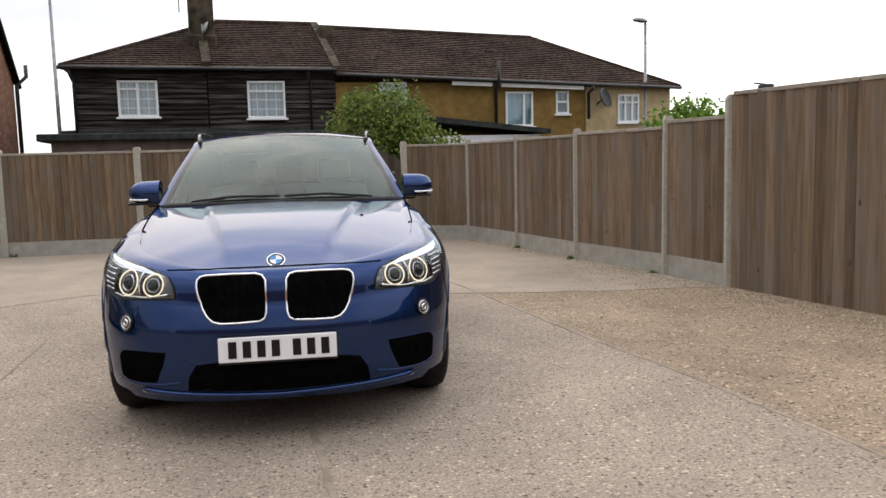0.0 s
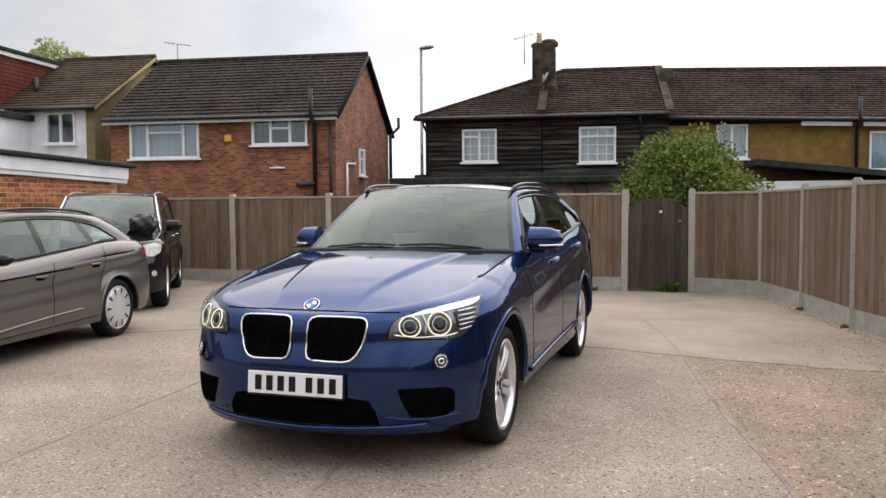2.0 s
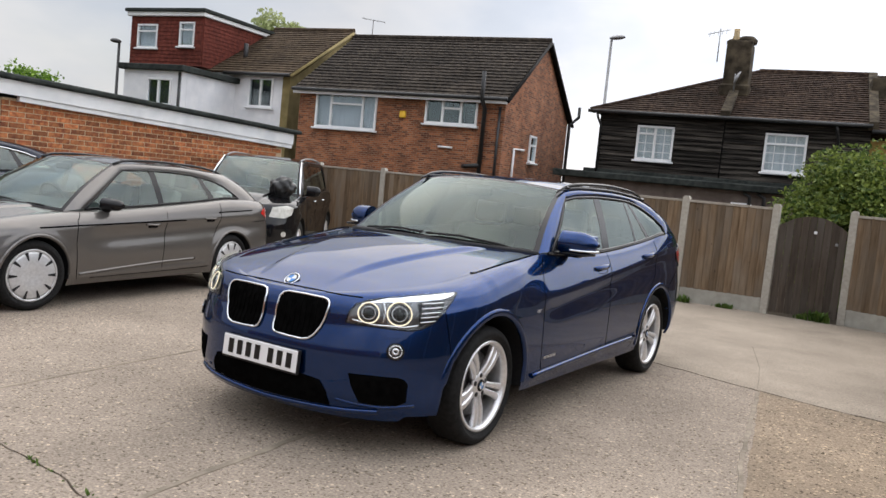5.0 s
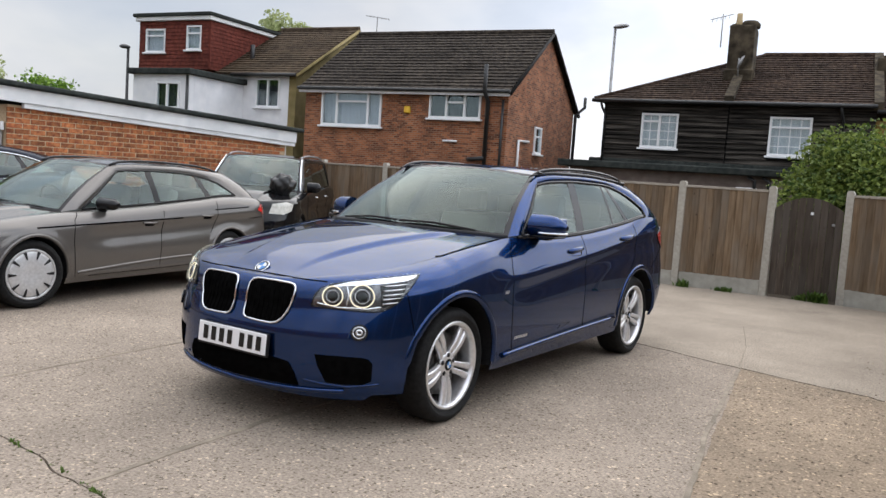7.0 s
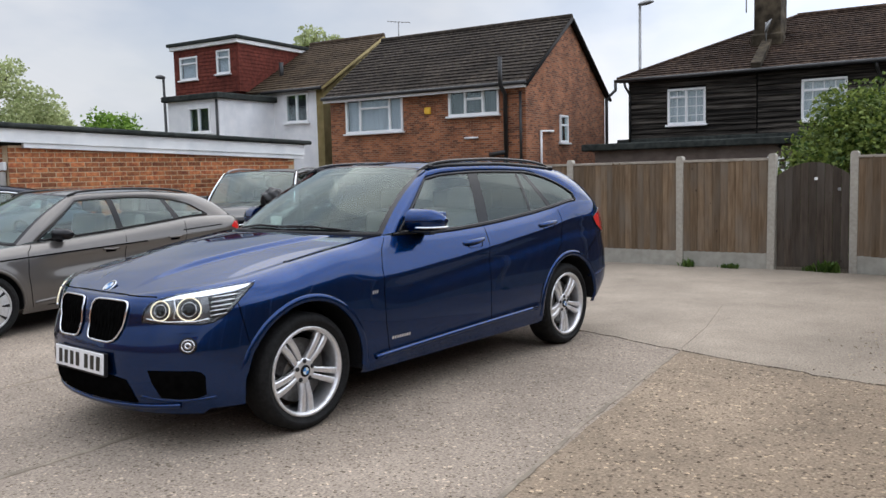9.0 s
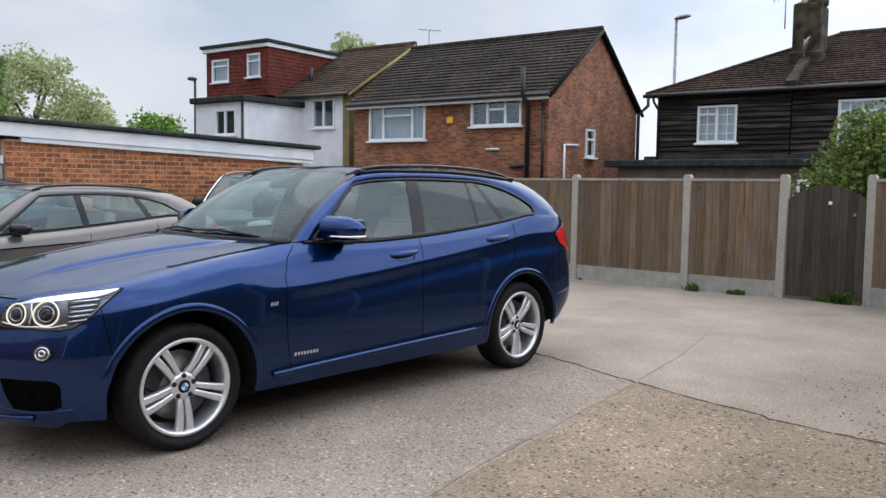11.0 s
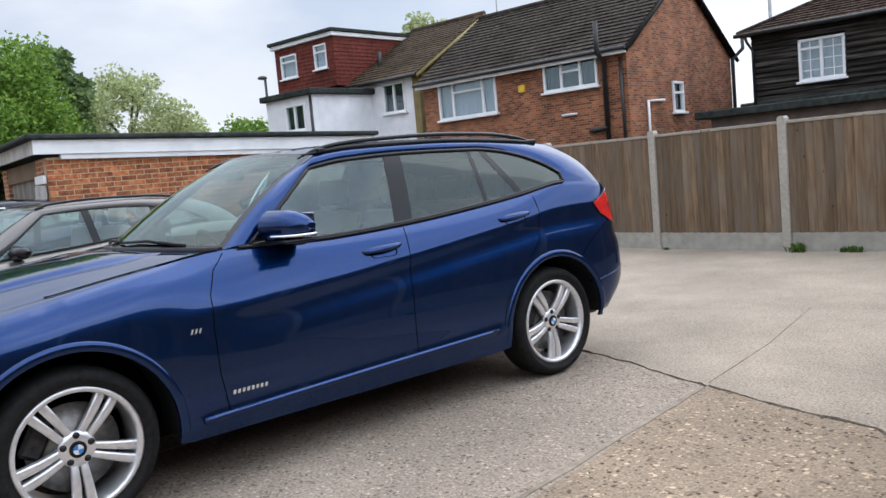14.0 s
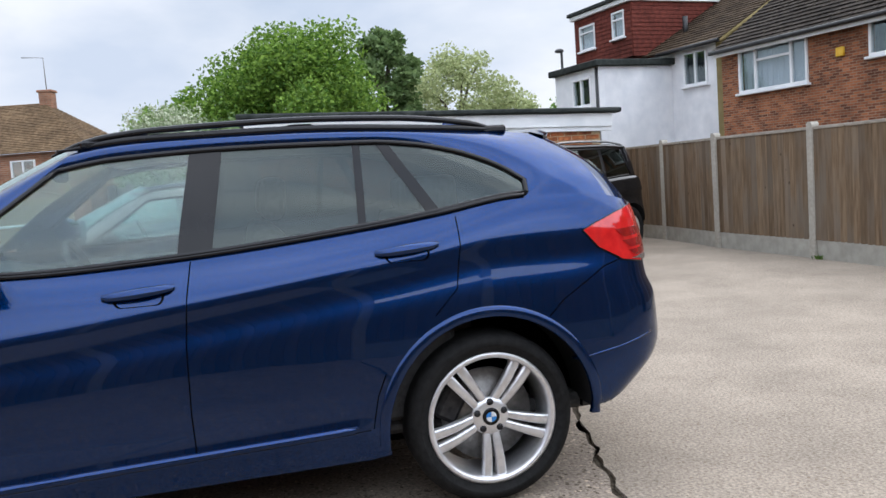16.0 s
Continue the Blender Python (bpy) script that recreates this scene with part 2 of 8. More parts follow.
def sheet_glass(name, tint, ior):
    """A thin pane: it tints what lies behind and mirrors more at a slant."""
    m = bpy.data.materials.new(name)
    m.use_nodes = True
    nt = m.node_tree
    nt.nodes.remove(nt.nodes["Principled BSDF"])
    out = nt.nodes["Material Output"]
    tr = nt.nodes.new("ShaderNodeBsdfTransparent")
    tr.inputs["Color"].default_value = (*tint, 1)
    gl = nt.nodes.new("ShaderNodeBsdfGlossy")
    gl.inputs["Roughness"].default_value = 0.015
    gl.inputs["Color"].default_value = (0.88, 1.0, 0.97, 1)
    r0 = ((ior - 1) / (ior + 1)) ** 2
    fa = nt.nodes.new("ShaderNodeLayerWeight")
    fa.inputs["Blend"].default_value = 0.5
    pw = nt.nodes.new("ShaderNodeMath")
    pw.operation = "POWER"
    pw.inputs[1].default_value = 5.0
    nt.links.new(fa.outputs["Facing"], pw.inputs[0])
    fr = nt.nodes.new("ShaderNodeMath")
    fr.operation = "MULTIPLY_ADD"
    fr.inputs[1].default_value, fr.inputs[2].default_value = 1 - r0, r0
    nt.links.new(pw.outputs[0], fr.inputs[0])
    mx = nt.nodes.new("ShaderNodeMixShader")
    nt.links.new(fr.outputs[0], mx.inputs[0])
    nt.links.new(tr.outputs[0], mx.inputs[1])
    nt.links.new(gl.outputs[0], mx.inputs[2])
    nt.links.new(mx.outputs[0], out.inputs["Surface"])
    MATS[name] = m
    return m


def paint_mat(name, color, flake, rough=0.32, metal=0.75):
    """Car paint: coloured metal flake in a tinted ground, under a clear coat that mirrors more at a slant."""
    m = bpy.data.materials.new(name)
    m.use_nodes = True
    nt = m.node_tree
    link = nt.links.new
    nt.nodes.remove(nt.nodes["Principled BSDF"])
    co = nt.nodes.new("ShaderNodeTexCoord")
    vo = nt.nodes.new("ShaderNodeTexNoise")
    vo.inputs["Scale"].default_value, vo.inputs["Detail"].default_value = 900, 2
    r = nt.nodes.new("ShaderNodeValToRGB")
    r.color_ramp.elements[0].position, r.color_ramp.elements[1].position = 0.4, 0.7
    r.color_ramp.elements[0].color, r.color_ramp.elements[1].color = (*color, 1), (*flake, 1)
    link(co.outputs["Object"], vo.inputs["Vector"])
    link(vo.outputs["Fac"], r.inputs["Fac"])
    under = nt.nodes.new("ShaderNodeBsdfDiffuse")
    metal_lobe = nt.nodes.new("ShaderNodeBsdfGlossy")
    metal_lobe.inputs["Roughness"].default_value = rough
    for lobe in (under, metal_lobe):
        link(r.outputs["Color"], lobe.inputs["Color"])
    base = nt.nodes.new("ShaderNodeMixShader")
    base.inputs[0].default_value = metal
    link(under.outputs[0], base.inputs[1])
    link(metal_lobe.outputs[0], base.inputs[2])
    coat = nt.nodes.new("ShaderNodeBsdfGlossy")
    coat.inputs["Roughness"].default_value = 0.01
    fa = nt.nodes.new("ShaderNodeLayerWeight")
    fa.inputs["Blend"].default_value = 0.5
    pw = nt.nodes.new("ShaderNodeMath")
    pw.operation = "POWER"
    pw.inputs[1].default_value = 4.2
    link(fa.outputs["Facing"], pw.inputs[0])
    fr = nt.nodes.new("ShaderNodeMath")
    fr.operation = "MULTIPLY_ADD"
    fr.inputs[1].default_value, fr.inputs[2].default_value = 0.955, 0.042
    link(pw.outputs[0], fr.inputs[0])
    top = nt.nodes.new("ShaderNodeMixShader")
    link(fr.outputs[0], top.inputs[0])
    link(base.outputs[0], top.inputs[1])
    link(coat.outputs[0], top.inputs[2])
    link(top.outputs[0], nt.nodes["Material Output"].inputs["Surface"])
    MATS[name] = m
    return m


def timber_mat(name, dark, pale, grey, each=0.25):
    """Sawn fence boards: grain along the board, streaks, knots, and grey weathering in patches; every board its own cut."""
    m = bpy.data.materials.new(name)
    m.use_nodes = True
    nt = m.node_tree
    link = nt.links.new
    bs = nt.nodes["Principled BSDF"]
    bs.inputs["Roughness"].default_value = 0.88
    bs.inputs["Specular IOR Level"].default_value = 0.15
    co, own = nt.nodes.new("ShaderNodeTexCoord"), nt.nodes.new("ShaderNodeObjectInfo")
    far = nt.nodes.new("ShaderNodeVectorMath")
    far.operation = "MULTIPLY_ADD"
    far.inputs[1].default_value = (31.0, 17.0, 43.0)
    link(own.outputs["Random"], far.inputs[0])
    link(co.outputs["Object"], far.inputs[2])

    def grain(stretch, scale, detail, kind="ShaderNodeTexNoise"):
        mp = nt.nodes.new("ShaderNodeMapping")
        mp.inputs["Scale"].default_value = stretch
        link(far.outputs[0], mp.inputs["Vector"])
        n = nt.nodes.new(kind)
        n.inputs["Scale"].default_value = scale
        n.inputs["Detail"].default_value = detail
        link(mp.outputs["Vector"], n.inputs["Vector"])
        return n

    def blend(fac, a, b):
        x = nt.nodes.new("ShaderNodeMix")
        x.data_type = "RGBA"
        link(fac, x.inputs["Factor"])
        for col, port in ((a, "A"), (b, "B")):
            if isinstance(col, tuple):
                x.inputs[port].default_value = (*col, 1)
            else:
                link(col, x.inputs[port])
        return x.outputs["Result"]

    def ranged(value, lo, hi, a=0.0, b=1.0):
        r = nt.nodes.new("ShaderNodeMapRange")
        for k, v in (("From Min", lo), ("From Max", hi), ("To Min", a), ("To Max", b)):
            r.inputs[k].default_value = v
        link(value, r.inputs["Value"])
        return r.outputs["Result"]
    fine = grain((5, 5, 0.40), 8, 6)
    streak = grain((9, 9, 0.30), 2.2, 3)
    patch_n = grain((1.5, 1.5, 0.8), 1.6, 4)
    col = blend(ranged(fine.outputs["Fac"], 0.26, 0.76), dark, pale)
    col = blend(ranged(patch_n.outputs["Fac"], 0.42, 0.68, 0.0, 0.85), col, grey)
    hs = nt.nodes.new("ShaderNodeHueSaturation")
    link(ranged(streak.outputs["Fac"], 0.3, 0.7, 0.88, 1.11), hs.inputs["Value"])
    link(col, hs.inputs["Color"])
    tone = nt.nodes.new("ShaderNodeHueSaturation")
    link(ranged(own.outputs["Random"], 0, 1, 1 - each, 1 + each), tone.inputs["Value"])
    link(hs.outputs["Color"], tone.inputs["Color"])
    knots = grain((5.5, 0.0, 3.2), 1.0, 0, "ShaderNodeTexVoronoi")
    col = blend(ranged(knots.outputs["Distance"], 0.035, 0.075, 0.75, 0.0), tone.outputs["Color"], (0.035, 0.022, 0.014))
    link(col, bs.inputs["Base Color"])
    bp = nt.nodes.new("ShaderNodeBump")
    bp.inputs["Strength"].default_value, bp.inputs["Distance"].default_value = 0.4, 0.004
    link(fine.outputs["Fac"], bp.inputs["Height"])
    link(bp.outputs["Normal"], bs.inputs["Normal"])
    MATS[name] = m
    return m


CONCRETE = aggregate_mat("yard_concrete", (0.300, 0.247, 0.197), (0.075, 0.055, 0.034), (0.60, 0.47, 0.35), 0.0165, 0.80, 0.26)
CONCRETE_FINE = aggregate_mat("yard_concrete_fine", (0.318, 0.266, 0.210), (0.21, 0.162, 0.118), (0.43, 0.36, 0.285), 0.012, 0.5, 0.30)
CONCRETE_COARSE = aggregate_mat("yard_concrete_coarse", (0.278, 0.214, 0.152), (0.055, 0.036, 0.021), (0.60, 0.45, 0.30), 0.021, 0.92, 0.32)
JOINT = mat("joint_mortar", (0.225, 0.185, 0.140), (0.305, 0.255, 0.196), 14, 0.95, bump=0.6, bump_scale=60, blotch=0.4, blotch_scale=2.0)
EARTH = mat("joint_earth", (0.040, 0.032, 0.023), (0.105, 0.084, 0.060), 30, 0.95, bump=0.6, bump_scale=80, spec=0.15)
TIMBER = timber_mat("fence_timber", (0.110, 0.072, 0.043), (0.210, 0.150, 0.096), (0.166, 0.136, 0.106), 0.24)
TIMBER_SIDE = timber_mat("side_fence_timber", (0.118, 0.080, 0.052), (0.215, 0.154, 0.103), (0.172, 0.142, 0.116), 0.26)
CAPPING = mat("fence_capping", (0.26, 0.23, 0.19), (0.36, 0.32, 0.27), 9, 0.9, bump=0.2, bump_scale=40, stretch=(1, 5, 5), blotch=0.2, spec=0.15)
TIMBER_DARK = timber_mat("gate_timber", (0.040, 0.030, 0.023), (0.095, 0.075, 0.058), (0.085, 0.073, 0.062), 0.2)
TIMBER_OLD = mat("old_grey_timber", (0.16, 0.145, 0.125), (0.27, 0.25, 0.22), 8, 0.9, bump=0.4, bump_scale=30, stretch=(6, 6, 0.5), each=0.25, blotch=0.25, spec=0.15)
POST = mat("post_concrete", (0.34, 0.315, 0.27), (0.42, 0.39, 0.335), 22, 0.9, bump=0.2, bump_scale=90, blotch=0.14, blotch_scale=2, spec=0.15)
GRAVEL_BOARD = mat("gravel_board_concrete", (0.315, 0.30, 0.26), (0.385, 0.37, 0.325), 9, 0.92, bump=0.2, bump_scale=70, blotch=0.16, blotch_scale=1.6, spec=0.15)
BRICK_HOUSE = brick_mat("house_brickwork", (0.120, 0.036, 0.016), (0.390, 0.135, 0.055), (0.27, 0.190, 0.128), 0.150, 0.050, 0.006)
BRICK_PIER = brick_mat("pier_brickwork", (0.22, 0.062, 0.026), (0.42, 0.155, 0.062), (0.46, 0.37, 0.26))
BRICK_FAR = brick_mat("far_house_brickwork", (0.25, 0.10, 0.05), (0.36, 0.16, 0.09), (0.3, 0.24, 0.18))
BLACK_BOARD = mat("black_weatherboard", (0.010, 0.0085, 0.0075), (0.105, 0.092, 0.078), 5, 0.85, bump=0.5, bump_scale=40, stretch=(0.22, 5.5, 5.5), each=0.45, blotch=0.35, lo=0.40, hi=0.74, spec=0.15)
BLACK_TRIM = mat("black_painted_timber", (0.006, 0.006, 0.006), (0.016, 0.014, 0.013), 12, 0.7, bump=0.1, spec=0.15)
RENDER_OCHRE = mat("ochre_render", (0.19, 0.115, 0.035), (0.25, 0.16, 0.055), 5, 0.92, bump=0.3, bump_scale=120, blotch=0.2, spec=0.15)
RENDER_CREAM = mat("cream_render", (0.42, 0.31, 0.17), (0.50, 0.39, 0.23), 5, 0.92, bump=0.3, bump_scale=120, blotch=0.15)
RENDER_WHITE = mat("white_render", (0.70, 0.71, 0.73), (0.80, 0.80, 0.81), 3, 0.9, bump=0.15, bump_scale=100, blotch=0.08)
RENDER_OLIVE = mat("olive_side_render", (0.20, 0.155, 0.06), (0.27, 0.21, 0.09), 4, 0.92, bump=0.2, blotch=0.2)
RENDER_DULL = mat("dull_pinkish_render", (0.13, 0.10, 0.085), (0.19, 0.15, 0.13), 4, 0.92, bump=0.2, blotch=0.25)
TILE = mat("roof_tile", (0.026, 0.016, 0.012), (0.105, 0.070, 0.050), 11, 0.9, bump=0.5, bump_scale=25, blotch=0.4, blotch_scale=1.1, lo=0.40, hi=0.72, spec=0.15)
TILE_GREY = mat("roof_tile_grey_brown", (0.022, 0.018, 0.015), (0.080, 0.064, 0.050), 11, 0.9, bump=0.5, bump_scale=25, blotch=0.4, blotch_scale=1.1, lo=0.40, hi=0.72, spec=0.15)
TILE_BROWN = mat("roof_tile_brown", (0.052, 0.036, 0.023), (0.100, 0.072, 0.048), 7, 0.9, bump=0.5, bump_scale=25, blotch=0.35, blotch_scale=1.1, spec=0.15)
TILE_FAR = mat("roof_tile_warm_brown", (0.110, 0.072, 0.040), (0.205, 0.140, 0.082), 7, 0.9, bump=0.5, bump_scale=25, blotch=0.3, blotch_scale=1.1, spec=0.15)
TILE_RED = mat("red_hung_tile", (0.095, 0.024, 0.018), (0.165, 0.044, 0.031), 9, 0.85, bump=0.4, bump_scale=40, blotch=0.25, spec=0.15)
UPVC = mat("white_window_frame", (0.74, 0.75, 0.76), (0.80, 0.80, 0.80), 5, 0.4, blotch=0.05)
FELT = mat("black_roof_felt", (0.021, 0.0252, 0.0238), (0.0455, 0.0504, 0.0462), 9, 0.9, bump=0.4, bump_scale=60, blotch=0.3, spec=0.15)
FASCIA = mat("white_fascia_paint", (0.70, 0.71, 0.71), (0.80, 0.80, 0.79), 4, 0.55, blotch=0.10)
FASCIA_OLD = mat("grimy_fascia_paint", (0.30, 0.285, 0.26), (0.46, 0.44, 0.41), 6, 0.7, blotch=0.3, blotch_scale=2.5)
PIPE_BLACK = mat("black_plastic_pipe", (0.012, 0.012, 0.013), (0.022, 0.022, 0.022), 8, 0.45)
STEEL = mat("grey_galvanised_steel", (0.20, 0.20, 0.20), (0.32, 0.32, 0.32), 12, 0.5, metal=0.6)
CHIMNEY = mat("stained_chimney_render", (0.030, 0.024, 0.017), (0.095, 0.076, 0.052), 5, 0.95, bump=0.5, bump_scale=40, blotch=0.4, blotch_scale=2.0, spec=0.15)
CURTAIN = mat("net_curtain", (0.45, 0.47, 0.52), (0.60, 0.62, 0.66), 14, 0.9, stretch=(5, 5, 0.4))
CURTAIN_BLUE = mat("pale_blue_curtain", (0.30, 0.42, 0.52), (0.45, 0.56, 0.64), 14, 0.9, stretch=(5, 5, 0.4))
# dark colour painted as the shade of unlit rooms behind the panes
ROOM_SHADE = mat("painted_room_shade", (0.035, 0.038, 0.045), (0.06, 0.06, 0.07), 3, 0.9)
WINDOW_GLASS = sheet_glass("window_pane", (0.85, 0.88, 0.90), 1.9)

# ---- building helpers ----
def mesh_of(name, bm, material, smooth=False):
    me = bpy.data.meshes.new(name)
    bmesh.ops.recalc_face_normals(bm, faces=bm.faces)
    bm.to_mesh(me)
    bm.free()
    for m in material if isinstance(material, (list, tuple)) else [material]:
        me.materials.append(m)
    if smooth:
        for p in me.polygons:
            p.use_smooth = True
    return me


def part(name, bm, material, parent=None, label="", at=None, smooth=False):
    ob = new(name, mesh_of(name, bm, material, smooth))
    if at is not None:
        ob.matrix_basis = at
    if parent is not None:
        ob.parent = parent
    if label:
        ob["label"] = label
    return ob


def thing(name, at, label, category, group="", kind=""):
    e = new(name)
    e.empty_display_size = 0.1
    e.matrix_basis = at
    return tagged(e, label, category, group, kind)


def box(bm, lo, hi, bevel=0.0, m=None, seg=1, slot=0):
    """A block between two corners, its edges rounded."""
    vs = [bm.verts.new((x, y, z)) for x in (lo[0], hi[0]) for y in (lo[1], hi[1]) for z in (lo[2], hi[2])]
    fs = [bm.faces.new([vs[i] for i in f]) for f in ((0, 1, 3, 2), (4, 6, 7, 5), (0, 4, 5, 1), (2, 3, 7, 6), (0, 2, 6, 4), (1, 5, 7, 3))]
    for f in fs:
        f.material_index = slot
    made = set(vs)
    if bevel:
        es = list({e for f in fs for e in f.edges})
        r = bmesh.ops.bevel(bm, geom=es, offset=bevel, segments=seg, affect="EDGES", profile=0.6)
        made = {v for v in r["verts"]} | {v for v in vs if v.is_valid}
    if m is not None:
        bmesh.ops.transform(bm, matrix=m, verts=[v for v in made if v.is_valid])
    return bm


def block(lo, hi, bevel=0.0, seg=1):
    return box(bmesh.new(), lo, hi, bevel, seg=seg)


def tube(bm, pts, r, sides=8, cap=True, slot=0):
    """A pipe through points; r may be one radius or one each."""
    pts = [Vector(p) for p in pts]
    rs = r if isinstance(r, (list, tuple)) else [r] * len(pts)
    rings = []
    up = None
    for i, p in enumerate(pts):
        d = (pts[min(i + 1, len(pts) - 1)] - pts[max(i - 1, 0)]).normalized()
        if up is None:
            up = Vector((0, 0, 1)) if abs(d.z) < 0.9 else Vector((1, 0, 0))
        a = d.cross(up).normalized()
        b = a.cross(d).normalized()
        up = b
        rings.append([bm.verts.new(p + (a * math.cos(t) + b * math.sin(t)) * rs[i]) for t in (2 * math.pi * k / sides for k in range(sides))])
    for q, w in zip(rings, rings[1:]):
        for k in range(sides):
            f = bm.faces.new((q[k], q[(k + 1) % sides], w[(k + 1) % sides], w[k]))
            f.smooth = True
            f.material_index = slot
    if cap:
        bm.faces.new(rings[0]).material_index = slot
        bm.faces.new(rings[-1][::-1]).material_index = slot
    return bm


def lathe(bm, prof, sides=32, axis="z", close=False, slot=0, m=None):
    """Turns a profile of (radius, height) round an axis."""
    rings = []
    for r, h in prof:
        ring = []
        for k in range(sides):
            t = 2 * math.pi * k / sides
            c, s = r * math.cos(t), r * math.sin(t)
            p = Vector((c, s, h)) if axis == "z" else Vector((h, c, s)) if axis == "x" else Vector((c, h, s))
            ring.append(bm.verts.new(m @ p if m else p))
        rings.append(ring)
    pairs = list(zip(rings, rings[1:])) + ([(rings[-1], rings[0])] if close else [])
    for q, w in pairs:
        for k in range(sides):
            f = bm.faces.new((q[k], q[(k + 1) % sides], w[(k + 1) % sides], w[k]))
            f.smooth, f.material_index = True, slot
    if not close:
        if prof[0][0] > 1e-4:
            bm.faces.new(rings[0]).material_index = slot
        if prof[-1][0] > 1e-4:
            bm.faces.new(rings[-1][::-1]).material_index = slot
    return bm


def prism(bm, outline, lo, hi, axis="y", slot=0):
    """An outline in the two other axes, extruded from lo to hi."""
    def p(a, b, h):
        return (a, h, b) if axis == "y" else (h, a, b) if axis == "x" else (a, b, h)
    q = [bm.verts.new(p(a, b, lo)) for a, b in outline]
    w = [bm.verts.new(p(a, b, hi)) for a, b in outline]
    n = len(q)
    fs = [bm.faces.new(q), bm.faces.new(w[::-1])] + [bm.faces.new((q[i], q[(i + 1) % n], w[(i + 1) % n], w[i])) for i in range(n)]
    for f in fs:
        f.material_index = slot
    return bm


# ---- ground and yard slabs ----
def ground():
    bm = bmesh.new()
    ring = [(-600, -600), (600, -600), (600, 600), (-600, 600)]
    vs = [bm.verts.new((x, y, -0.06)) for x, y in ring]
    bm.faces.new(vs)
    tagged(part("ground", bm, EARTH), "bare brown earth under and around the yard", "ground", kind="structure")


def jagged(a, b, wob, step=0.07, seed=0):
    """Points from a to b, b left out, with the broken edge that a crack has."""
    a, b = Vector((*a, 0)), Vector((*b, 0))
    n = max(1, int((b - a).length / step))
    side = Vector((-(b - a).y, (b - a).x, 0)).normalized()
    out = []
    for i in range(n):
        p = a.lerp(b, i / n)
        k = 0 if i == 0 else noise.noise(p * 1.7 + Vector((seed, 0, 0))) + 0.5 * noise.noise(p * 6.3) + 0.28 * noise.noise(p * 15.7)
        out.append(p + side * wob * k)
    return out


def slab(corners, wobs, material, label, gap=0.006, top=0.0):
    """A concrete slab with the given outline, anticlockwise; each side has its own unevenness."""
    pts = []
    for i, c in enumerate(corners):
        d = corners[(i + 1) % len(corners)]
        if (c[0], c[1]) > (d[0], d[1]):
            side = jagged(d, c, wobs[i])
            side = [Vector((*c, 0))] + side[1:][::-1]
        else:
            side = jagged(c, d, wobs[i])
        # draw back from the joint
        nrm = Vector((-(d[1] - c[1]), d[0] - c[0], 0)).normalized()
        k = 0.008 + gap if wobs[i] >= W else 0.006 if wobs[i] >= 0.05 else 0.0004
        pts += [p + nrm * k * (1.0 if wobs[i] < W else 1.0 + 1.3 * noise.noise(p * 9.1 + Vector((4, 0, 0)))) for p in side]
    bm = bmesh.new()
    up = [bm.verts.new((p.x, p.y, top)) for p in pts]
    dn = [bm.verts.new((p.x, p.y, -0.08)) for p in pts]
    f = bm.faces.new(up)
    n = len(up)
    for i in range(n):
        bm.faces.new((up[i], dn[i], dn[(i + 1) % n], up[(i + 1) % n]))
    bmesh.ops.triangulate(bm, faces=[f])
    tagged(part("concrete_slab", bm, material, YARD), label)


def filler():
    bm = bmesh.new()
    box(bm, (-16, -12, -0.05), (9.0, 8.42, -0.02))
    part("joint_filler", bm, JOINT, YARD)


W = 0.055
YARD = tagged(new("yard_pavement"), "old concrete yard of large slabs with open joints", "pavement", kind="structure")
ground()
filler()
A0, A1, A2, A3, A4, A5, A6, A7 = (-16.0, 1.0), (-3.9, 2.80), (-3.0, 3.5), (-2.0, 4.08), (0.05, 3.44), (1.72, 2.99), (2.75, 2.74), (4.02, 2.65)
slab([A0, A1, A2, A3, A4, A5, (0.9, 8.42), (-16, 8.42)], [W, W, W, W, W, 0.01, 0, 0], CONCRETE_FINE, "smooth grey concrete slab with a cracked front edge")
slab([A5, A6, A7, (2.62, 8.38), (0.9, 8.42)], [W, W, 0, 0, 0.01], CONCRETE_FINE, "smooth grey concrete slab beside the fence", gap=0.006)
slab([(2.9, -4.0), (3.6, -12), (9.0, -12), (5.2, -0.2), (4.3, 2.6), A7, A6, A5, (2.28, -0.2), (2.55, -2.05)], [0.02, 0, 0, 0, 0, W, W, 0.02, 0.02, 0.02], CONCRETE_COARSE, "coarse tan exposed-aggregate concrete strip", gap=0.006)
slab([(0.25, -1.88), (2.55, -2.05), (2.28, -0.2), A5, A4], [0.05, 0.02, 0.02, W, 0.015], CONCRETE, "exposed-aggregate concrete slab under the parked car")
slab([(-1.55, -1.68), (0.25, -1.88), A4, A3, (-1.85, 2.0)], [0.05, 0.015, W, 0.02, 0.02], CONCRETE, "exposed-aggregate concrete slab under the parked car")
slab([(-16, -1.1), (-1.55, -1.68), (-1.85, 2.0), A3, A2, A1, A0], [0.05, 0.02, 0.02, W, W, W, 0], CONCRETE, "pale worn concrete slab below the row of cars")
slab([(0.25, -1.88), (0.45, -12), (3.6, -12), (2.9, -4.0), (2.55, -2.05)], [0.015, 0, 0.02, 0.02, 0.05], CONCRETE, "exposed-aggregate concrete slab")
slab([(-16, -12), (0.45, -12), (0.25, -1.88), (-1.55, -1.68), (-16, -1.1)], [0, 0.015, 0.05, 0.05, 0], CONCRETE, "pale worn concrete slab")



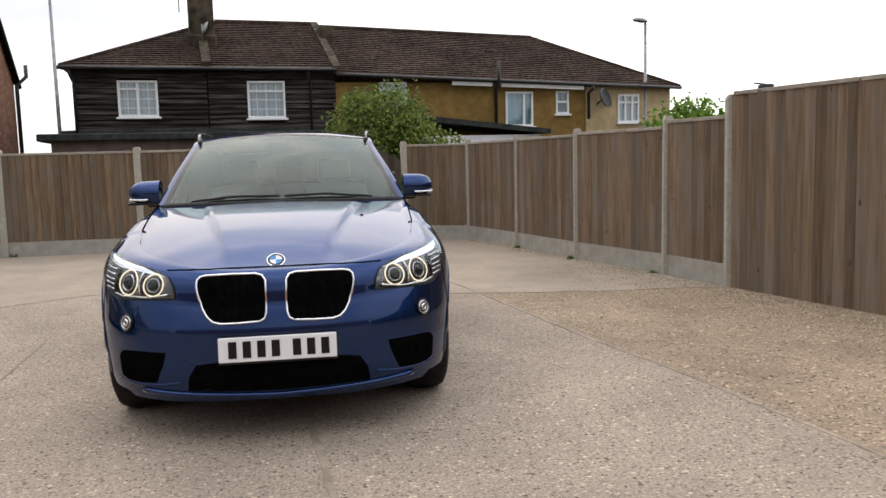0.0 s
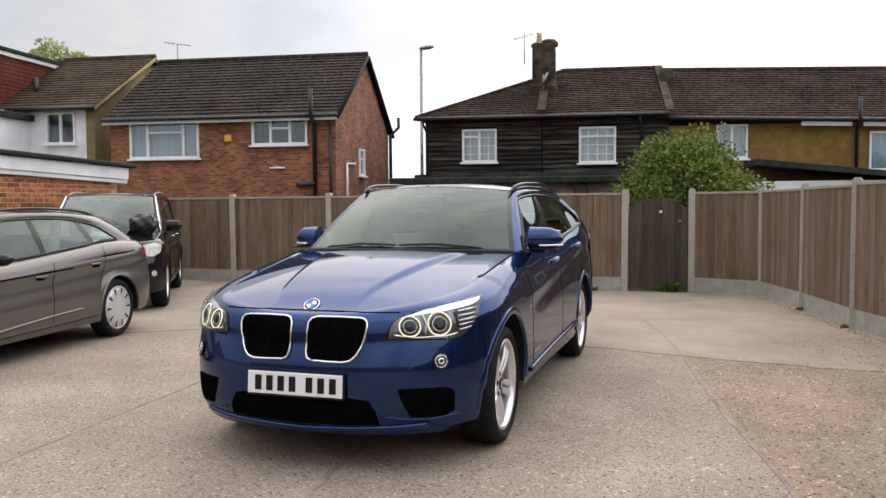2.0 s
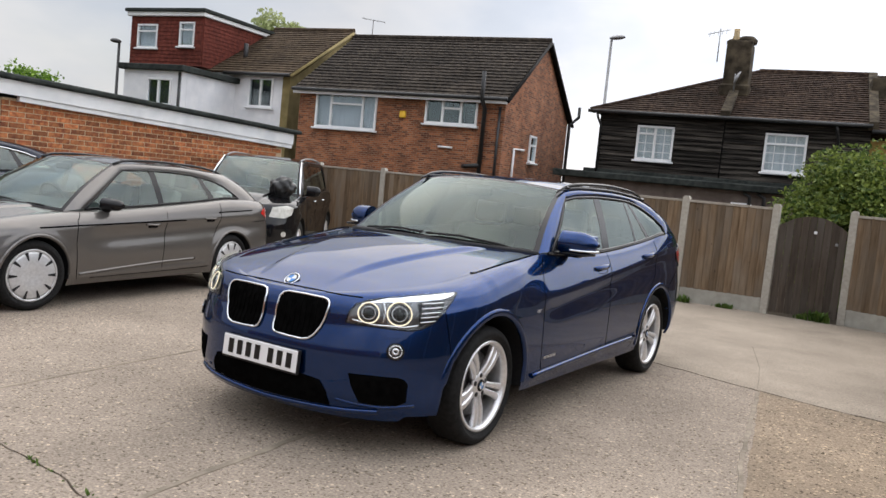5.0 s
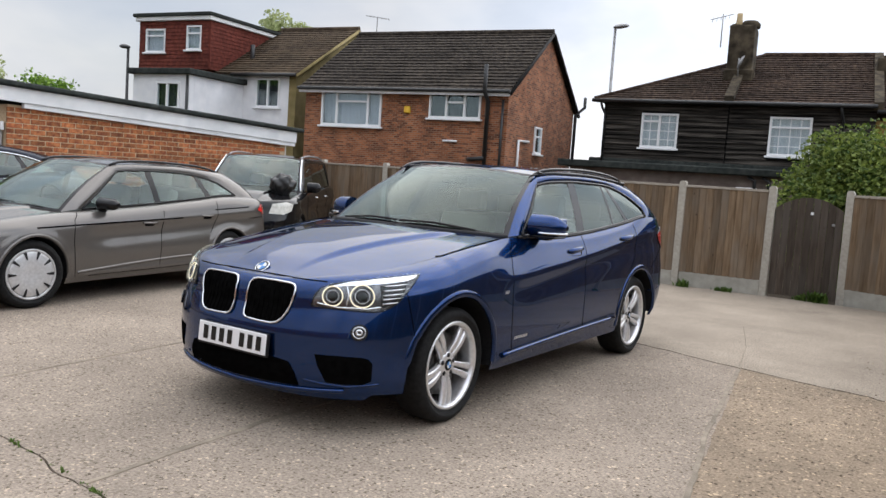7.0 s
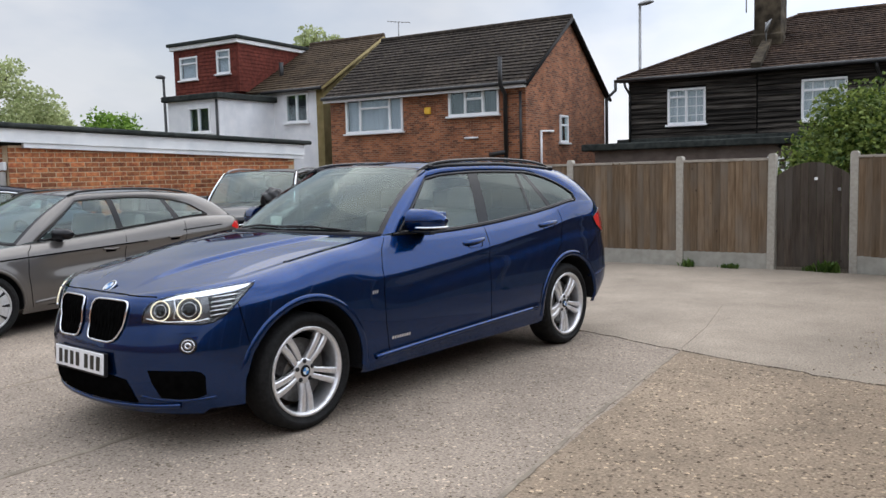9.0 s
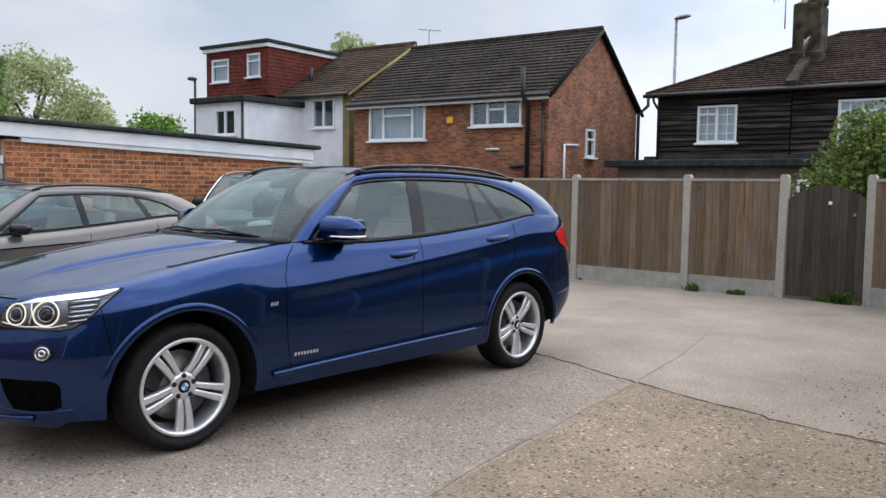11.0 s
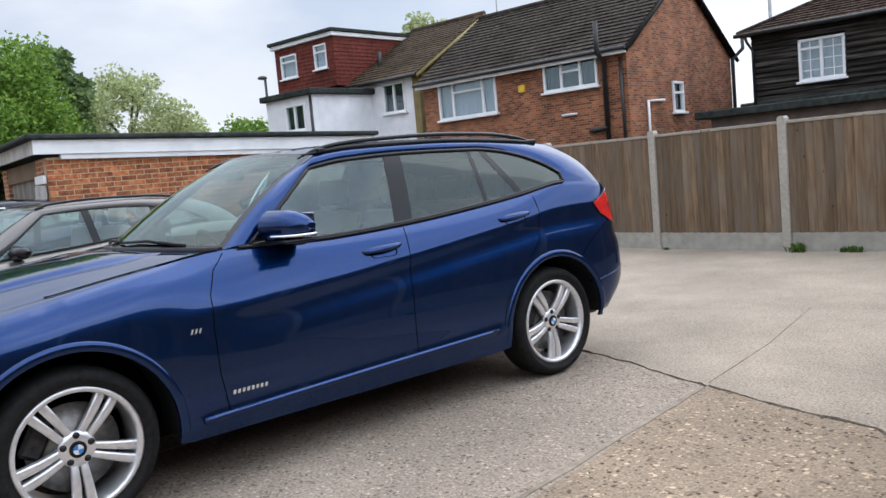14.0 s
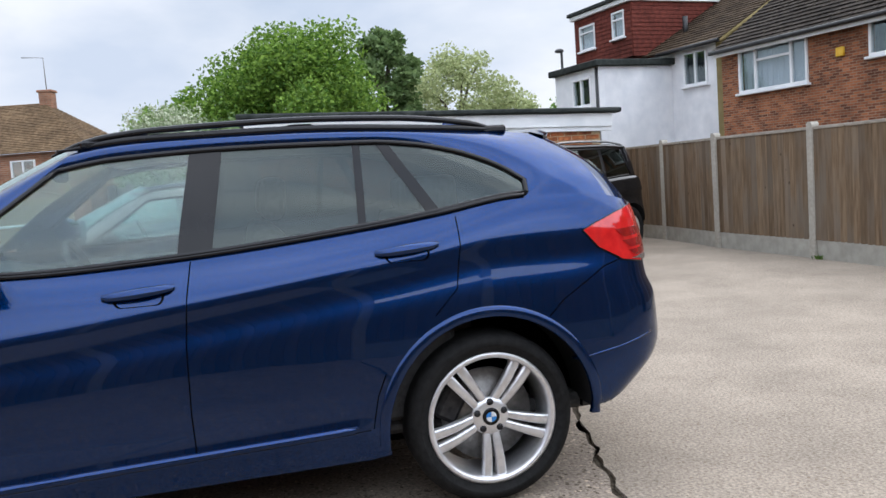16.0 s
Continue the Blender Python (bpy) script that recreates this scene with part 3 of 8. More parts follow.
def crack_dirt():
    """Dark soil and moss lying in the open crack."""
    path = [A0, A1, A2, A3, A4, A5, A6, A7]
    pts = []
    for a, b in zip(path, path[1:]):
        pts += jagged(a, b, W) if a < b else jagged(b, a, W)[::-1]
    bm = bmesh.new()
    rows = []
    for p, q in zip(pts, pts[1:] + [pts[-1] + Vector((0.05, 0, 0))]):
        n = Vector((-(q - p).y, (q - p).x, 0))
        n = n.normalized() * 0.03 if n.length > 1e-6 else Vector((0, 0.03, 0))
        rows.append((bm.verts.new((p.x + n.x, p.y + n.y, -0.015)), bm.verts.new((p.x - n.x, p.y - n.y, -0.015))))
    for a, b in zip(rows, rows[1:]):
        bm.faces.new((a[0], a[1], b[1], b[0]))
    part("crack_dirt", bm, EARTH, YARD, "dark soil in the open crack")


crack_dirt()


def joint_strip(points, width, seed):
    """A flush band of smooth mortar where two slabs meet, its edges worn."""
    line = [p for a, b in zip(points, points[1:]) for p in jagged(a, b, 0.006, seed=seed)] + [Vector((*points[-1], 0))]
    bm = bmesh.new()
    rows = []
    for p, q in zip(line, line[1:] + [line[-1] * 2 - line[-2]]):
        n = Vector((-(q - p).y, (q - p).x, 0)).normalized()
        e = [width * (0.5 + 0.35 * noise.noise(p * 7.0 + Vector((seed, i * 9.0, 0)))) for i in (1, 2)]
        rows.append([bm.verts.new((p.x + n.x * d, p.y + n.y * d, z)) for d, z in ((e[0], -0.006), (e[0] - 0.004, 0.004), (0.004 - e[1], 0.004), (-e[1], -0.006))])
    for a, b in zip(rows, rows[1:]):
        for i in range(3):
            bm.faces.new((a[i], a[i + 1], b[i + 1], b[i]))
    part("joint_strip", bm, JOINT, YARD, "flush smooth mortar joint between two slabs")


joint_strip([(-1.52, -1.66), (-1.66, -0.4), (-1.84, 1.9)], 0.028, 1)
joint_strip([(0.25, -1.86), (0.13, -0.6), (0.05, 3.4)], 0.040, 2)
joint_strip([(1.72, 2.94), (2.03, 1.0), (2.28, -0.2), (2.55, -2.05), (2.9, -4.0), (3.6, -12)], 0.034, 3)
joint_strip([(1.70, 3.04), (1.52, 4.0), (1.2, 5.2)], 0.011, 4)

# unseen plain brick wall, added behind the camera to darken the cars' reflections
bm = bmesh.new()
box(bm, (-13.0, -12.3, -0.05), (9.0, -12.0, 3.0), 0.01)
tagged(part("wall_south", bm, BRICK_HOUSE), "unseen plain brick wall added to darken reflections in the cars", "wall", kind="structure")

# ---- fences ----
H_POST, H_BOARD, H_GRAVEL = 1.57, 1.50, 0.22


def post_mesh():
    bm = bmesh.new()
    box(bm, (-0.05, -0.05, -0.05), (0.05, 0.05, H_POST - 0.03), 0.006)
    prism(bm, [(-0.05, H_POST - 0.032), (0.05, H_POST - 0.032), (0.028, H_POST), (-0.028, H_POST)], -0.05, 0.05)
    return mesh_of("fence_post", bm, POST)


POST_MESH = post_mesh()
BOARD_MESHES = []
for i in range(4):
    b = bmesh.new()
    rr = random.Random(i)
    # a feather-edge board: thick at one edge, thin at the other
    zt = H_BOARD - H_GRAVEL + rr.uniform(-0.006, 0.006)
    prism(b, [(-0.060, -0.014), (-0.055, -0.024), (0.062, -0.001), (0.062, 0.004), (-0.060, 0.006)], 0.0, zt, axis="z")
    BOARD_MESHES.append(mesh_of("fence_board", b, TIMBER))
SIDE_MESHES = []
for me in BOARD_MESHES:
    SIDE_MESHES.append(me.copy())
    SIDE_MESHES[-1].materials[0] = TIMBER_SIDE


def fence_post(fence, x, y, yaw=0.0, h=H_POST):
    ob = new("fence_post", POST_MESH)
    ob.parent = fence
    ob.matrix_basis = pose(x, y, 0, random.uniform(-0.4, 0.4), random.uniform(-0.4, 0.4), yaw) @ Matrix.Diagonal((1, 1, h / H_POST, 1))


def fence_bay(fence, a, b, top=H_BOARD, gravel=True, meshes=BOARD_MESHES):
    """One bay of close boarding between two posts, over a concrete gravel board."""
    a, b = Vector((*a, 0)), Vector((*b, 0))
    yaw = math.degrees(math.atan2(b.y - a.y, b.x - a.x))
    L = (b - a).length - 0.10
    m = pose(*(a.lerp(b, 0.5)), 0, 0, yaw)
    z0 = H_GRAVEL if gravel else 0.0
    if gravel:
        part("gravel_board", block((-L / 2, -0.022, -0.04), (L / 2, 0.022, H_GRAVEL), 0.006), GRAVEL_BOARD, fence, "pale stained concrete gravel board", at=m)
    for z in (z0 + 0.2, top - 0.17):
        part("rail", block((-L / 2, 0.012, z), (L / 2, 0.05, z + 0.07), 0.004), TIMBER, fence, at=m)
    part("capping", block((-L / 2, -0.036, top - 0.022), (L / 2, 0.03, top + 0.014), 0.004), CAPPING, fence, "pale weathered capping rail", at=m)
    n = max(2, round(L / 0.102))
    k = (top - z0) / (H_BOARD - H_GRAVEL)
    for i in range(n):
        ob = new("fence_board", random.choice(meshes))
        ob.parent = fence
        ob.matrix_basis = m @ pose(-L / 2 + (i + 0.5) * L / n, random.uniform(-0.003, 0.003) - 0.008, z0 - 0.005, random.uniform(-0.3, 0.3), random.uniform(-0.25, 0.25), 0) @ Matrix.Diagonal((1, 1, k, 1))


BACK = [(-11.6, 8.45), (-9.75, 8.46), (-7.92, 8.46), (-6.20, 8.30), (-4.32, 8.33), (-2.38, 8.29), (-0.58, 8.30), (0.66, 8.42)]
GATE_R = (1.65, 8.60)
CORNER = (2.64, 8.20)
RIGHT = [(*CORNER, 1.57), (3.04, 6.70, 1.58), (3.39, 5.12, 1.60), (3.86, 3.59, 1.66), (4.06, 2.63, 1.80), (4.55, 0.72, 1.87), (5.0, -1.15, 1.87), (5.45, -3.0, 1.80), (5.9, -4.85, 1.80), (6.35, -6.7, 1.80), (6.8, -8.55, 1.80)]
# ---- buildings ----
YAW = math.degrees(math.atan2(0.153, 0.988))


def window_1(parent, s0, s1, z0, z1, n=0.0, bars=(), rails=(), curtain=CURTAIN, side=False, grid=(), name="window"):
    """A white framed window in a wall: frame, sill, glass, a curtain or dark sheet, and a board painted as the room's
    shade. side: in a wall across the house.
    """
    m = pose(0, n, 0) if not side else pose(n, 0, 0, 0, 0, 90)
    w = new(name)
    w.parent, w.matrix_basis = parent, m
    f = 0.055
    bm = bmesh.new()
    for a, b, c, d in ((s0, s1, z0, z0 + f), (s0, s1, z1 - f, z1), (s0, s0 + f, z0 + f, z1 - f), (s1 - f, s1, z0 + f, z1 - f)):
        box(bm, (a, -0.045, c), (b, 0.05, d), 0.008)
    for x in bars:
        box(bm, (x - 0.03, -0.04, z0 + f), (x + 0.03, 0.04, z1 - f), 0.006)
    for x0, x1, z in rails:
        box(bm, (x0, -0.038, z - 0.025), (x1, 0.038, z + 0.025), 0.006)
    if grid:
        for i in range(1, grid[1]):
            z = z0 + (z1 - z0) * i / grid[1]
            box(bm, (s0 + f, -0.012, z - 0.008), (s1 - f, 0.012, z + 0.008))
        for i in range(1, grid[0]):
            x = s0 + (s1 - s0) * i / grid[0]
            box(bm, (x - 0.008, -0.012, z0 + f), (x + 0.008, 0.012, z1 - f))
    part("window_frame", bm, UPVC, w, "white plastic window frame")
    part("window_sill", block((s0 - 0.05, -0.11, z0 - 0.05), (s1 + 0.05, 0.02, z0), 0.01), UPVC, w)
    ob = part("pane", block((s0 + f * 0.5, 0.0, z0 + f * 0.5), (s1 - f * 0.5, 0.008, z1 - f * 0.5)), WINDOW_GLASS, w)
    ob.visible_shadow = False
    bm = bmesh.new()
    k = max(8, int((s1 - s0) / 0.05))
    row = [[bm.verts.new((s0 + 0.03 + (s1 - s0 - 0.06) * i / k, 0.10 + 0.015 * math.sin(i * 2.1), z)) for i in range(k + 1)] for z in (z0 + 0.03, z1 - 0.03)]
    for i in range(k):
        bm.faces.new((row[0][i], row[0][i + 1], row[1][i + 1], row[1][i]))
    # in the dark room colour this sheet is painted shade, no curtain
    part("curtain", bm, curtain, w)
    # no room is built: this board carries its shade as colour
    part("reveal", block((s0 + 0.02, 0.16, z0 + 0.02), (s1 - 0.02, 0.2, z1 - 0.02)), ROOM_SHADE, w)
    return w


def wall_with_holes(s0, s1, z0, z1, holes, thick=0.25, lo_n=0.0):
    """A straight wall along s with rectangular openings through it."""
    bm = bmesh.new()
    xs = sorted({s0, s1, *[h[0] for h in holes], *[h[1] for h in holes]})
    for a, b in zip(xs, xs[1:]):
        cuts = sorted((h[2], h[3]) for h in holes if h[0] <= a + 1e-6 and h[1] >= b - 1e-6)
        z = z0
        for c, d in cuts + [(z1, z1)]:
            if c > z + 1e-6:
                box(bm, (a, lo_n, z), (b, lo_n + thick, c))
            z = d
    bmesh.ops.remove_doubles(bm, verts=bm.verts, dist=1e-5)
    seen = {}
    for f in bm.faces:
        seen.setdefault(tuple(round(v, 4) for v in f.calc_center_median()), []).append(f)
    bmesh.ops.delete(bm, geom=[f for fs in seen.values() if len(fs) > 1 for f in fs], context="FACES")
    return bm


def tiled_slope(a, b, c, d, course=0.17, tile=0.20, lift=0.030, seed=0):
    """A tiled plane: eave a to b, ridge d to c (a under d). Courses overlap, and tiles lie a little uneven."""
    a, b, c, d = map(Vector, (a, b, c, d))
    rr = random.Random(seed)
    up = ((d - a) + (c - b)) / 2
    n = max(2, int(up.length / course))
    nrm = (b - a).cross(up).normalized()
    if nrm.z < 0:
        nrm = -nrm
    bm = bmesh.new()
    for i in range(n):
        p0, p1 = a.lerp(d, i / n), b.lerp(c, i / n)
        q0, q1 = a.lerp(d, min(1, (i + 1.15) / n)), b.lerp(c, min(1, (i + 1.15) / n))
        L = (p1 - p0).length
        m = max(1, int(L / tile))
        off = 0.5 * (i % 2)
        cuts = sorted({0.0, 1.0, *[min(1, max(0, (k + off) / m)) for k in range(m + 1)]})
        for u, v in zip(cuts, cuts[1:]):
            h = lift + rr.uniform(-0.004, 0.006)
            g = 0.003 / max(L, 0.05)
            e0, e1 = p0.lerp(p1, u + g), p0.lerp(p1, max(u + g, v - g))
            t0, t1 = q0.lerp(q1, u + g), q0.lerp(q1, max(u + g, v - g))
            vs = [bm.verts.new(x) for x in (e0 + nrm * h, e1 + nrm * h, t1, t0, e0, e1)]
            bm.faces.new(vs[:4])
            bm.faces.new((vs[4], vs[5], vs[1], vs[0]))
    deck = [bm.verts.new(x - nrm * 0.01) for x in (a, b, c, d)]
    if (c - d).length > 1e-3:
        bm.faces.new(deck)
    else:
        bm.faces.new(deck[:3])
    return bm


# -- black boarded cottage and the rendered terrace that it heads --
def black_house():
    h = thing("cottage", pose(-5.25, 15.97, 0, 0, 0, YAW), "old cottage clad in black weatherboards under a hipped brown tile roof", "house")
    L, D, ZE, ZR = 6.2, 6.4, 3.62, 5.25
    holes = [(0.97, 1.88, 2.46, 3.32), (3.98, 4.91, 2.40, 3.32)]
    part("wall", wall_with_holes(0, L, 0, ZE, holes, 0.22, 0.03), BLACK_TRIM, h)
    part("side_wall", block((0.0, 0.26, 0), (0.22, D, ZE)), BLACK_TRIM, h)
    part("rear_wall", block((0.22, D - 0.2, 0), (L, D, ZE)), BLACK_TRIM, h)
    # weatherboards, each lapped over the one below
    for i in range(17):
        z = 1.55 + i * 0.122
        spans = [(0.0, 3.02), (3.06, L)]
        for hs in holes:
            if hs[2] - 0.12 < z < hs[3] - 0.02:
                spans = [q for s in spans for q in ((s[0], min(s[1], hs[0])), (max(s[0], hs[1]), s[1])) if q[1] - q[0] > 0.05]
        for s0, s1 in spans:
            bm = bmesh.new()
            prism(bm, [(0.028, 0.0), (-0.046, 0.004), (-0.042, 0.016), (0.002, 0.128), (0.028, 0.128)], 0, s1 - s0, axis="x")
            tilt = random.uniform(-0.12, 0.12)
            part("weatherboard", bm, BLACK_BOARD, h, at=pose(s0, random.uniform(-0.004, 0.004), z, 0, tilt, 0))
    window_1(h, 0.97, 1.88, 2.46, 3.32, 0.0, bars=(1.42,), rails=((1.02, 1.42, 3.12),), grid=(4, 4))
    window_1(h, 3.98, 4.91, 2.40, 3.32, 0.0, bars=(), rails=((4.03, 4.86, 3.07),), grid=(4, 4))
    o = 0.22
    part("roof_front", tiled_slope((-o, -o, ZE), (L, -o, ZE), (L, D / 2, ZR), (3.5, D / 2, ZR), seed=1), TILE, h, "weathered brown plain tiles")
    part("roof_hip", tiled_slope((-o, D + o, ZE), (-o, -o, ZE), (3.5, D / 2, ZR), (3.5, D / 2, ZR), seed=2), TILE, h)
    part("roof_rear", tiled_slope((L, D + o, ZE), (-o, D + o, ZE), (3.5, D / 2, ZR), (L, D / 2, ZR), seed=3), TILE, h)
    bm = bmesh.new()
    tube(bm, [(3.45, D / 2, ZR + 0.01), (L, D / 2, ZR + 0.01)], 0.075, 8)
    tube(bm, [(-o, -o, ZE + 0.02), (3.5, D / 2, ZR + 0.02)], 0.05, 8)
    part("ridge_tiles", bm, TILE, h)
    part("soffit", block((-o, -o, ZE - 0.06), (L, 0.0, ZE - 0.012), 0.004), BLACK_TRIM, h)
    bm = bmesh.new()
    tube(bm, [(-o - 0.05, -o - 0.05, ZE - 0.03), (L, -o - 0.05, ZE - 0.03)], 0.045, 8)
    part("gutter", bm, PIPE_BLACK, h)
    for s in ((0.04, -0.06), (5.55, -0.06)):
        bm = bmesh.new()
        tube(bm, [(s[0] - 0.08, -o - 0.03, ZE - 0.05), (s[0] - 0.06, -o, ZE - 0.18), (s[0], s[1], ZE - 0.36), (s[0], s[1], 1.9)], 0.032, 8)
        part("downpipe", bm, PIPE_BLACK, h)
    # chimney: two shafts joined, stepped foot, one pot and an aerial
    c = part("chimney", block((2.72, 1.25, 3.9), (3.34, 2.2, 5.72), 0.05, 2), CHIMNEY, h, "tall sooty rendered chimney stack")
    bm = bmesh.new()
    lathe(bm, [(0.0, 5.66), (0.24, 5.70), (0.25, 5.80), (0.17, 5.88), (0.0, 5.90)], 14, m=pose(3.17, 1.7, 0))
    part("chimney_cap", bm, CHIMNEY, c)
    bm = bmesh.new()
    lathe(bm, [(0.0, 5.66), (0.2, 5.70), (0.21, 5.76), (0.14, 5.81), (0.0, 5.83)], 14, m=pose(2.87, 1.7, 0))
    part("chimney_cap", bm, CHIMNEY, c)
    part("chimney_foot", block((2.66, 1.2, 4.0), (3.4, 2.25, 4.62), 0.05), CHIMNEY, c)
    bm = bmesh.new()
    lathe(bm, [(0.085, 5.75), (0.09, 5.8), (0.07, 5.95), (0.075, 6.06)], 12, m=pose(2.90, 1.6, 0))
    part("chimney_pot", bm, RENDER_CREAM, c)
    bm = bmesh.new()
    tube(bm, [(3.03, 1.1, 4.4), (3.03, 1.1, 4.85)], 0.02, 6)
    lathe(bm, [(0.0, 0.0), (0.14, 0.03), (0.2, 0.08)], 16, axis="y", m=pose(3.03, 1.0, 4.75, -20, 0, -80))
    part("chimney_dish", bm, STEEL, c)
    bm = bmesh.new()
    tube(bm, [(2.5, 1.5, 5.2), (2.5, 1.5, 6.05)], 0.015, 6)
    tube(bm, [(2.2, 1.5, 5.9), (2.75, 1.6, 6.05)], 0.01, 6)
    for k in range(5):
        x = 2.25 + k * 0.1
        tube(bm, [(x, 1.42 + 0.02 * k, 5.82 + k * 0.025), (x, 1.60 + 0.02 * k, 6.0 + k * 0.025)], 0.006, 5)
    part("aerial", bm, STEEL, c)
    # low extension with a felt roof edge
    x = part("extension", block((-0.35, -1.5, 0), (5.6, 0.0, 1.86)), RENDER_DULL, h, "low dull-rendered rear extension")
    part("extension_roof", block((-0.6, -1.75, 1.86), (5.8, 0.02, 2.02), 0.02), FELT, x)
    window_1(h, 3.52, 3.95, 1.28, 1.60, -1.56, bars=(3.73,), curtain=ROOM_SHADE)
    part("flashing", block((-0.3, -0.06, 2.02), (5.7, 0.02, 2.16), 0.02), FELT, x)
    for s in (3.9, 4.2):
        bm = bmesh.new()
        tube(bm, [(s, -1.6, 1.5), (s, -1.6, 1.75), (s - 0.15, -1.6, 1.84)], 0.04, 8)
        part("pipe", bm, PIPE_BLACK, x)
    return h


def terrace():
    h = thing("terrace_house", pose(-5.25, 15.97, 0, 0, 0, YAW), "ochre and cream rendered terrace under a long brown tile roof", "house")
    S0, S1, S2, D = 6.2, 13.35, 16.1, 6.4
    z0, z1 = 3.50, 3.18

    def ze(s):
        return z0 + (z1 - z0) * (s - S0) / (S2 - S0)
    holes = [(7.35, 8.1, 2.45, 3.3), (10.9, 11.72, 2.11, 3.06), (12.42, 12.82, 2.44, 3.08)]
    part("wall", wall_with_holes(S0 + 0.003, S1, 0, 3.3, holes, 0.25, 0.02), RENDER_OCHRE, h, "ochre pebbledashed wall")
    holes2 = [(14.35, 15.05, 2.18, 2.98)]
    part("end_wall", wall_with_holes(S1 + 0.003, S2, 0, 3.2, holes2, 0.25, -0.02), RENDER_CREAM, h, "cream rendered wall")
    part("side_wall", block((S2 - 0.25, 0.24, 0), (S2, D, 3.2)), RENDER_CREAM, h)
    window_1(h, 7.35, 8.1, 2.45, 3.3, 0.02, bars=(7.72,))
    window_1(h, 10.9, 11.72, 2.11, 3.06, 0.02, bars=(11.45,), curtain=CURTAIN_BLUE)
    window_1(h, 12.42, 12.82, 2.44, 3.08, 0.02, rails=((12.46, 12.78, 2.78),), curtain=ROOM_SHADE)
    window_1(h, 14.35, 15.05, 2.18, 2.98, -0.02, bars=(14.6, 14.82), rails=((14.4, 15.0, 2.75),))
    o = 0.22
    part("roof_front", tiled_slope((S0, -o, z0), (S2 + o, -o, z1), (13.1, D / 2, 5.0), (S0, D / 2, 5.18), seed=4), TILE, h, "weathered brown plain tiles")
    part("roof_hip", tiled_slope((S2 + o, -o, z1), (S2 + o, D + o, z1), (13.1, D / 2, 5.0), (13.1, D / 2, 5.0), seed=5), TILE, h)
    part("roof_rear", tiled_slope((S2 + o, D + o, z1), (S0, D + o, z0), (S0, D / 2, 5.18), (13.1, D / 2, 5.0), seed=6), TILE, h)
    bm = bmesh.new()
    tube(bm, [(S0, D / 2, 5.19), (13.12, D / 2, 5.01)], 0.075, 8)
    tube(bm, [(S2 + o, -o, z1 + 0.02), (13.1, D / 2, 5.02)], 0.05, 8)
    part("ridge_tiles", bm, TILE, h)
    bm = bmesh.new()
    tube(bm, [(S0, -o - 0.05, z0 - 0.03), (S2 + o, -o - 0.05, z1 - 0.03)], 0.045, 8)
    part("gutter", bm, PIPE_BLACK, h)
    for a, b in ((9.3, 10.45), (10.7, 13.2)):
        m = pose(a, -0.2, ze(a) - 0.13, 0, math.degrees(math.atan2(z0 - z1, S2 - S0)), 0)
        part("fascia", block((0, 0, -0.05), (b - a, 0.03, 0.05), 0.004), FASCIA, h, at=m)
    for s, zt, zb in ((10.6, 3.85, 1.9), (13.42, 3.2, 2.3)):
        bm = bmesh.new()
        tube(bm, [(s, -0.06, zb), (s, -0.06, min(zt, ze(s) - 0.25)), (s, -0.3, min(zt, ze(s)) - 0.1), (s, -0.3, zt)], 0.045, 8)
        part("downpipe", bm, PIPE_BLACK, h)
    # party wall stack and its stained upstand
    c = part("party_chimney", block((6.16, 1.75, 4.0), (6.52, 2.6, 4.98), 0.04, 2), CHIMNEY, h, "low sooty chimney on the party wall")
    bm = bmesh.new()
    prism(bm, [(-0.25, 3.50), (3.1, 5.22), (3.1, 5.32), (-0.25, 3.68)], 6.12, 6.32, axis="x")
    part("upstand", bm, CHIMNEY, c)
    bm = bmesh.new()
    prism(bm, [(-0.25, 3.62), (1.2, 4.36), (1.2, 4.46), (-0.25, 3.76)], 2.93, 3.15, axis="x")
    part("upstand", bm, CHIMNEY, c)
    # dish
    bm = bmesh.new()
    lathe(bm, [(0.0, 0.10), (0.14, 0.085), (0.25, 0.03), (0.30, -0.02), (0.29, -0.025), (0.0, 0.07)], 24, axis="y", m=pose(13.75, -0.42, 2.86, -18, 0, 35))
    tube(bm, [(13.75, -0.32, 2.86), (13.7, 0.0, 2.7)], 0.025, 6)
    tube(bm, [(13.75, -0.4, 2.6), (13.55, -0.75, 2.65)], 0.012, 6)
    part("satellite_dish", bm, PIPE_BLACK, h, "dark grey satellite dish")
    bm = bmesh.new()
    box(bm, (11.0, 1.7, 4.12), (11.5, 2.0, 4.40), 0.02)
    part("roof_vent", bm, TILE_GREY, h)
    x = part("lean_to", block((8.1, -1.4, 0), (11.3, 0.018, 1.85)), RENDER_WHITE, h, "small white lean-to with a black roof edge")
    bm = bmesh.new()
    prism(bm, [(8.0, 2.22), (11.5, 1.86), (11.5, 1.98), (8.0, 2.36)], -1.6, 0.015)
    part("lean_to_roof", bm, FELT, x)
    return h


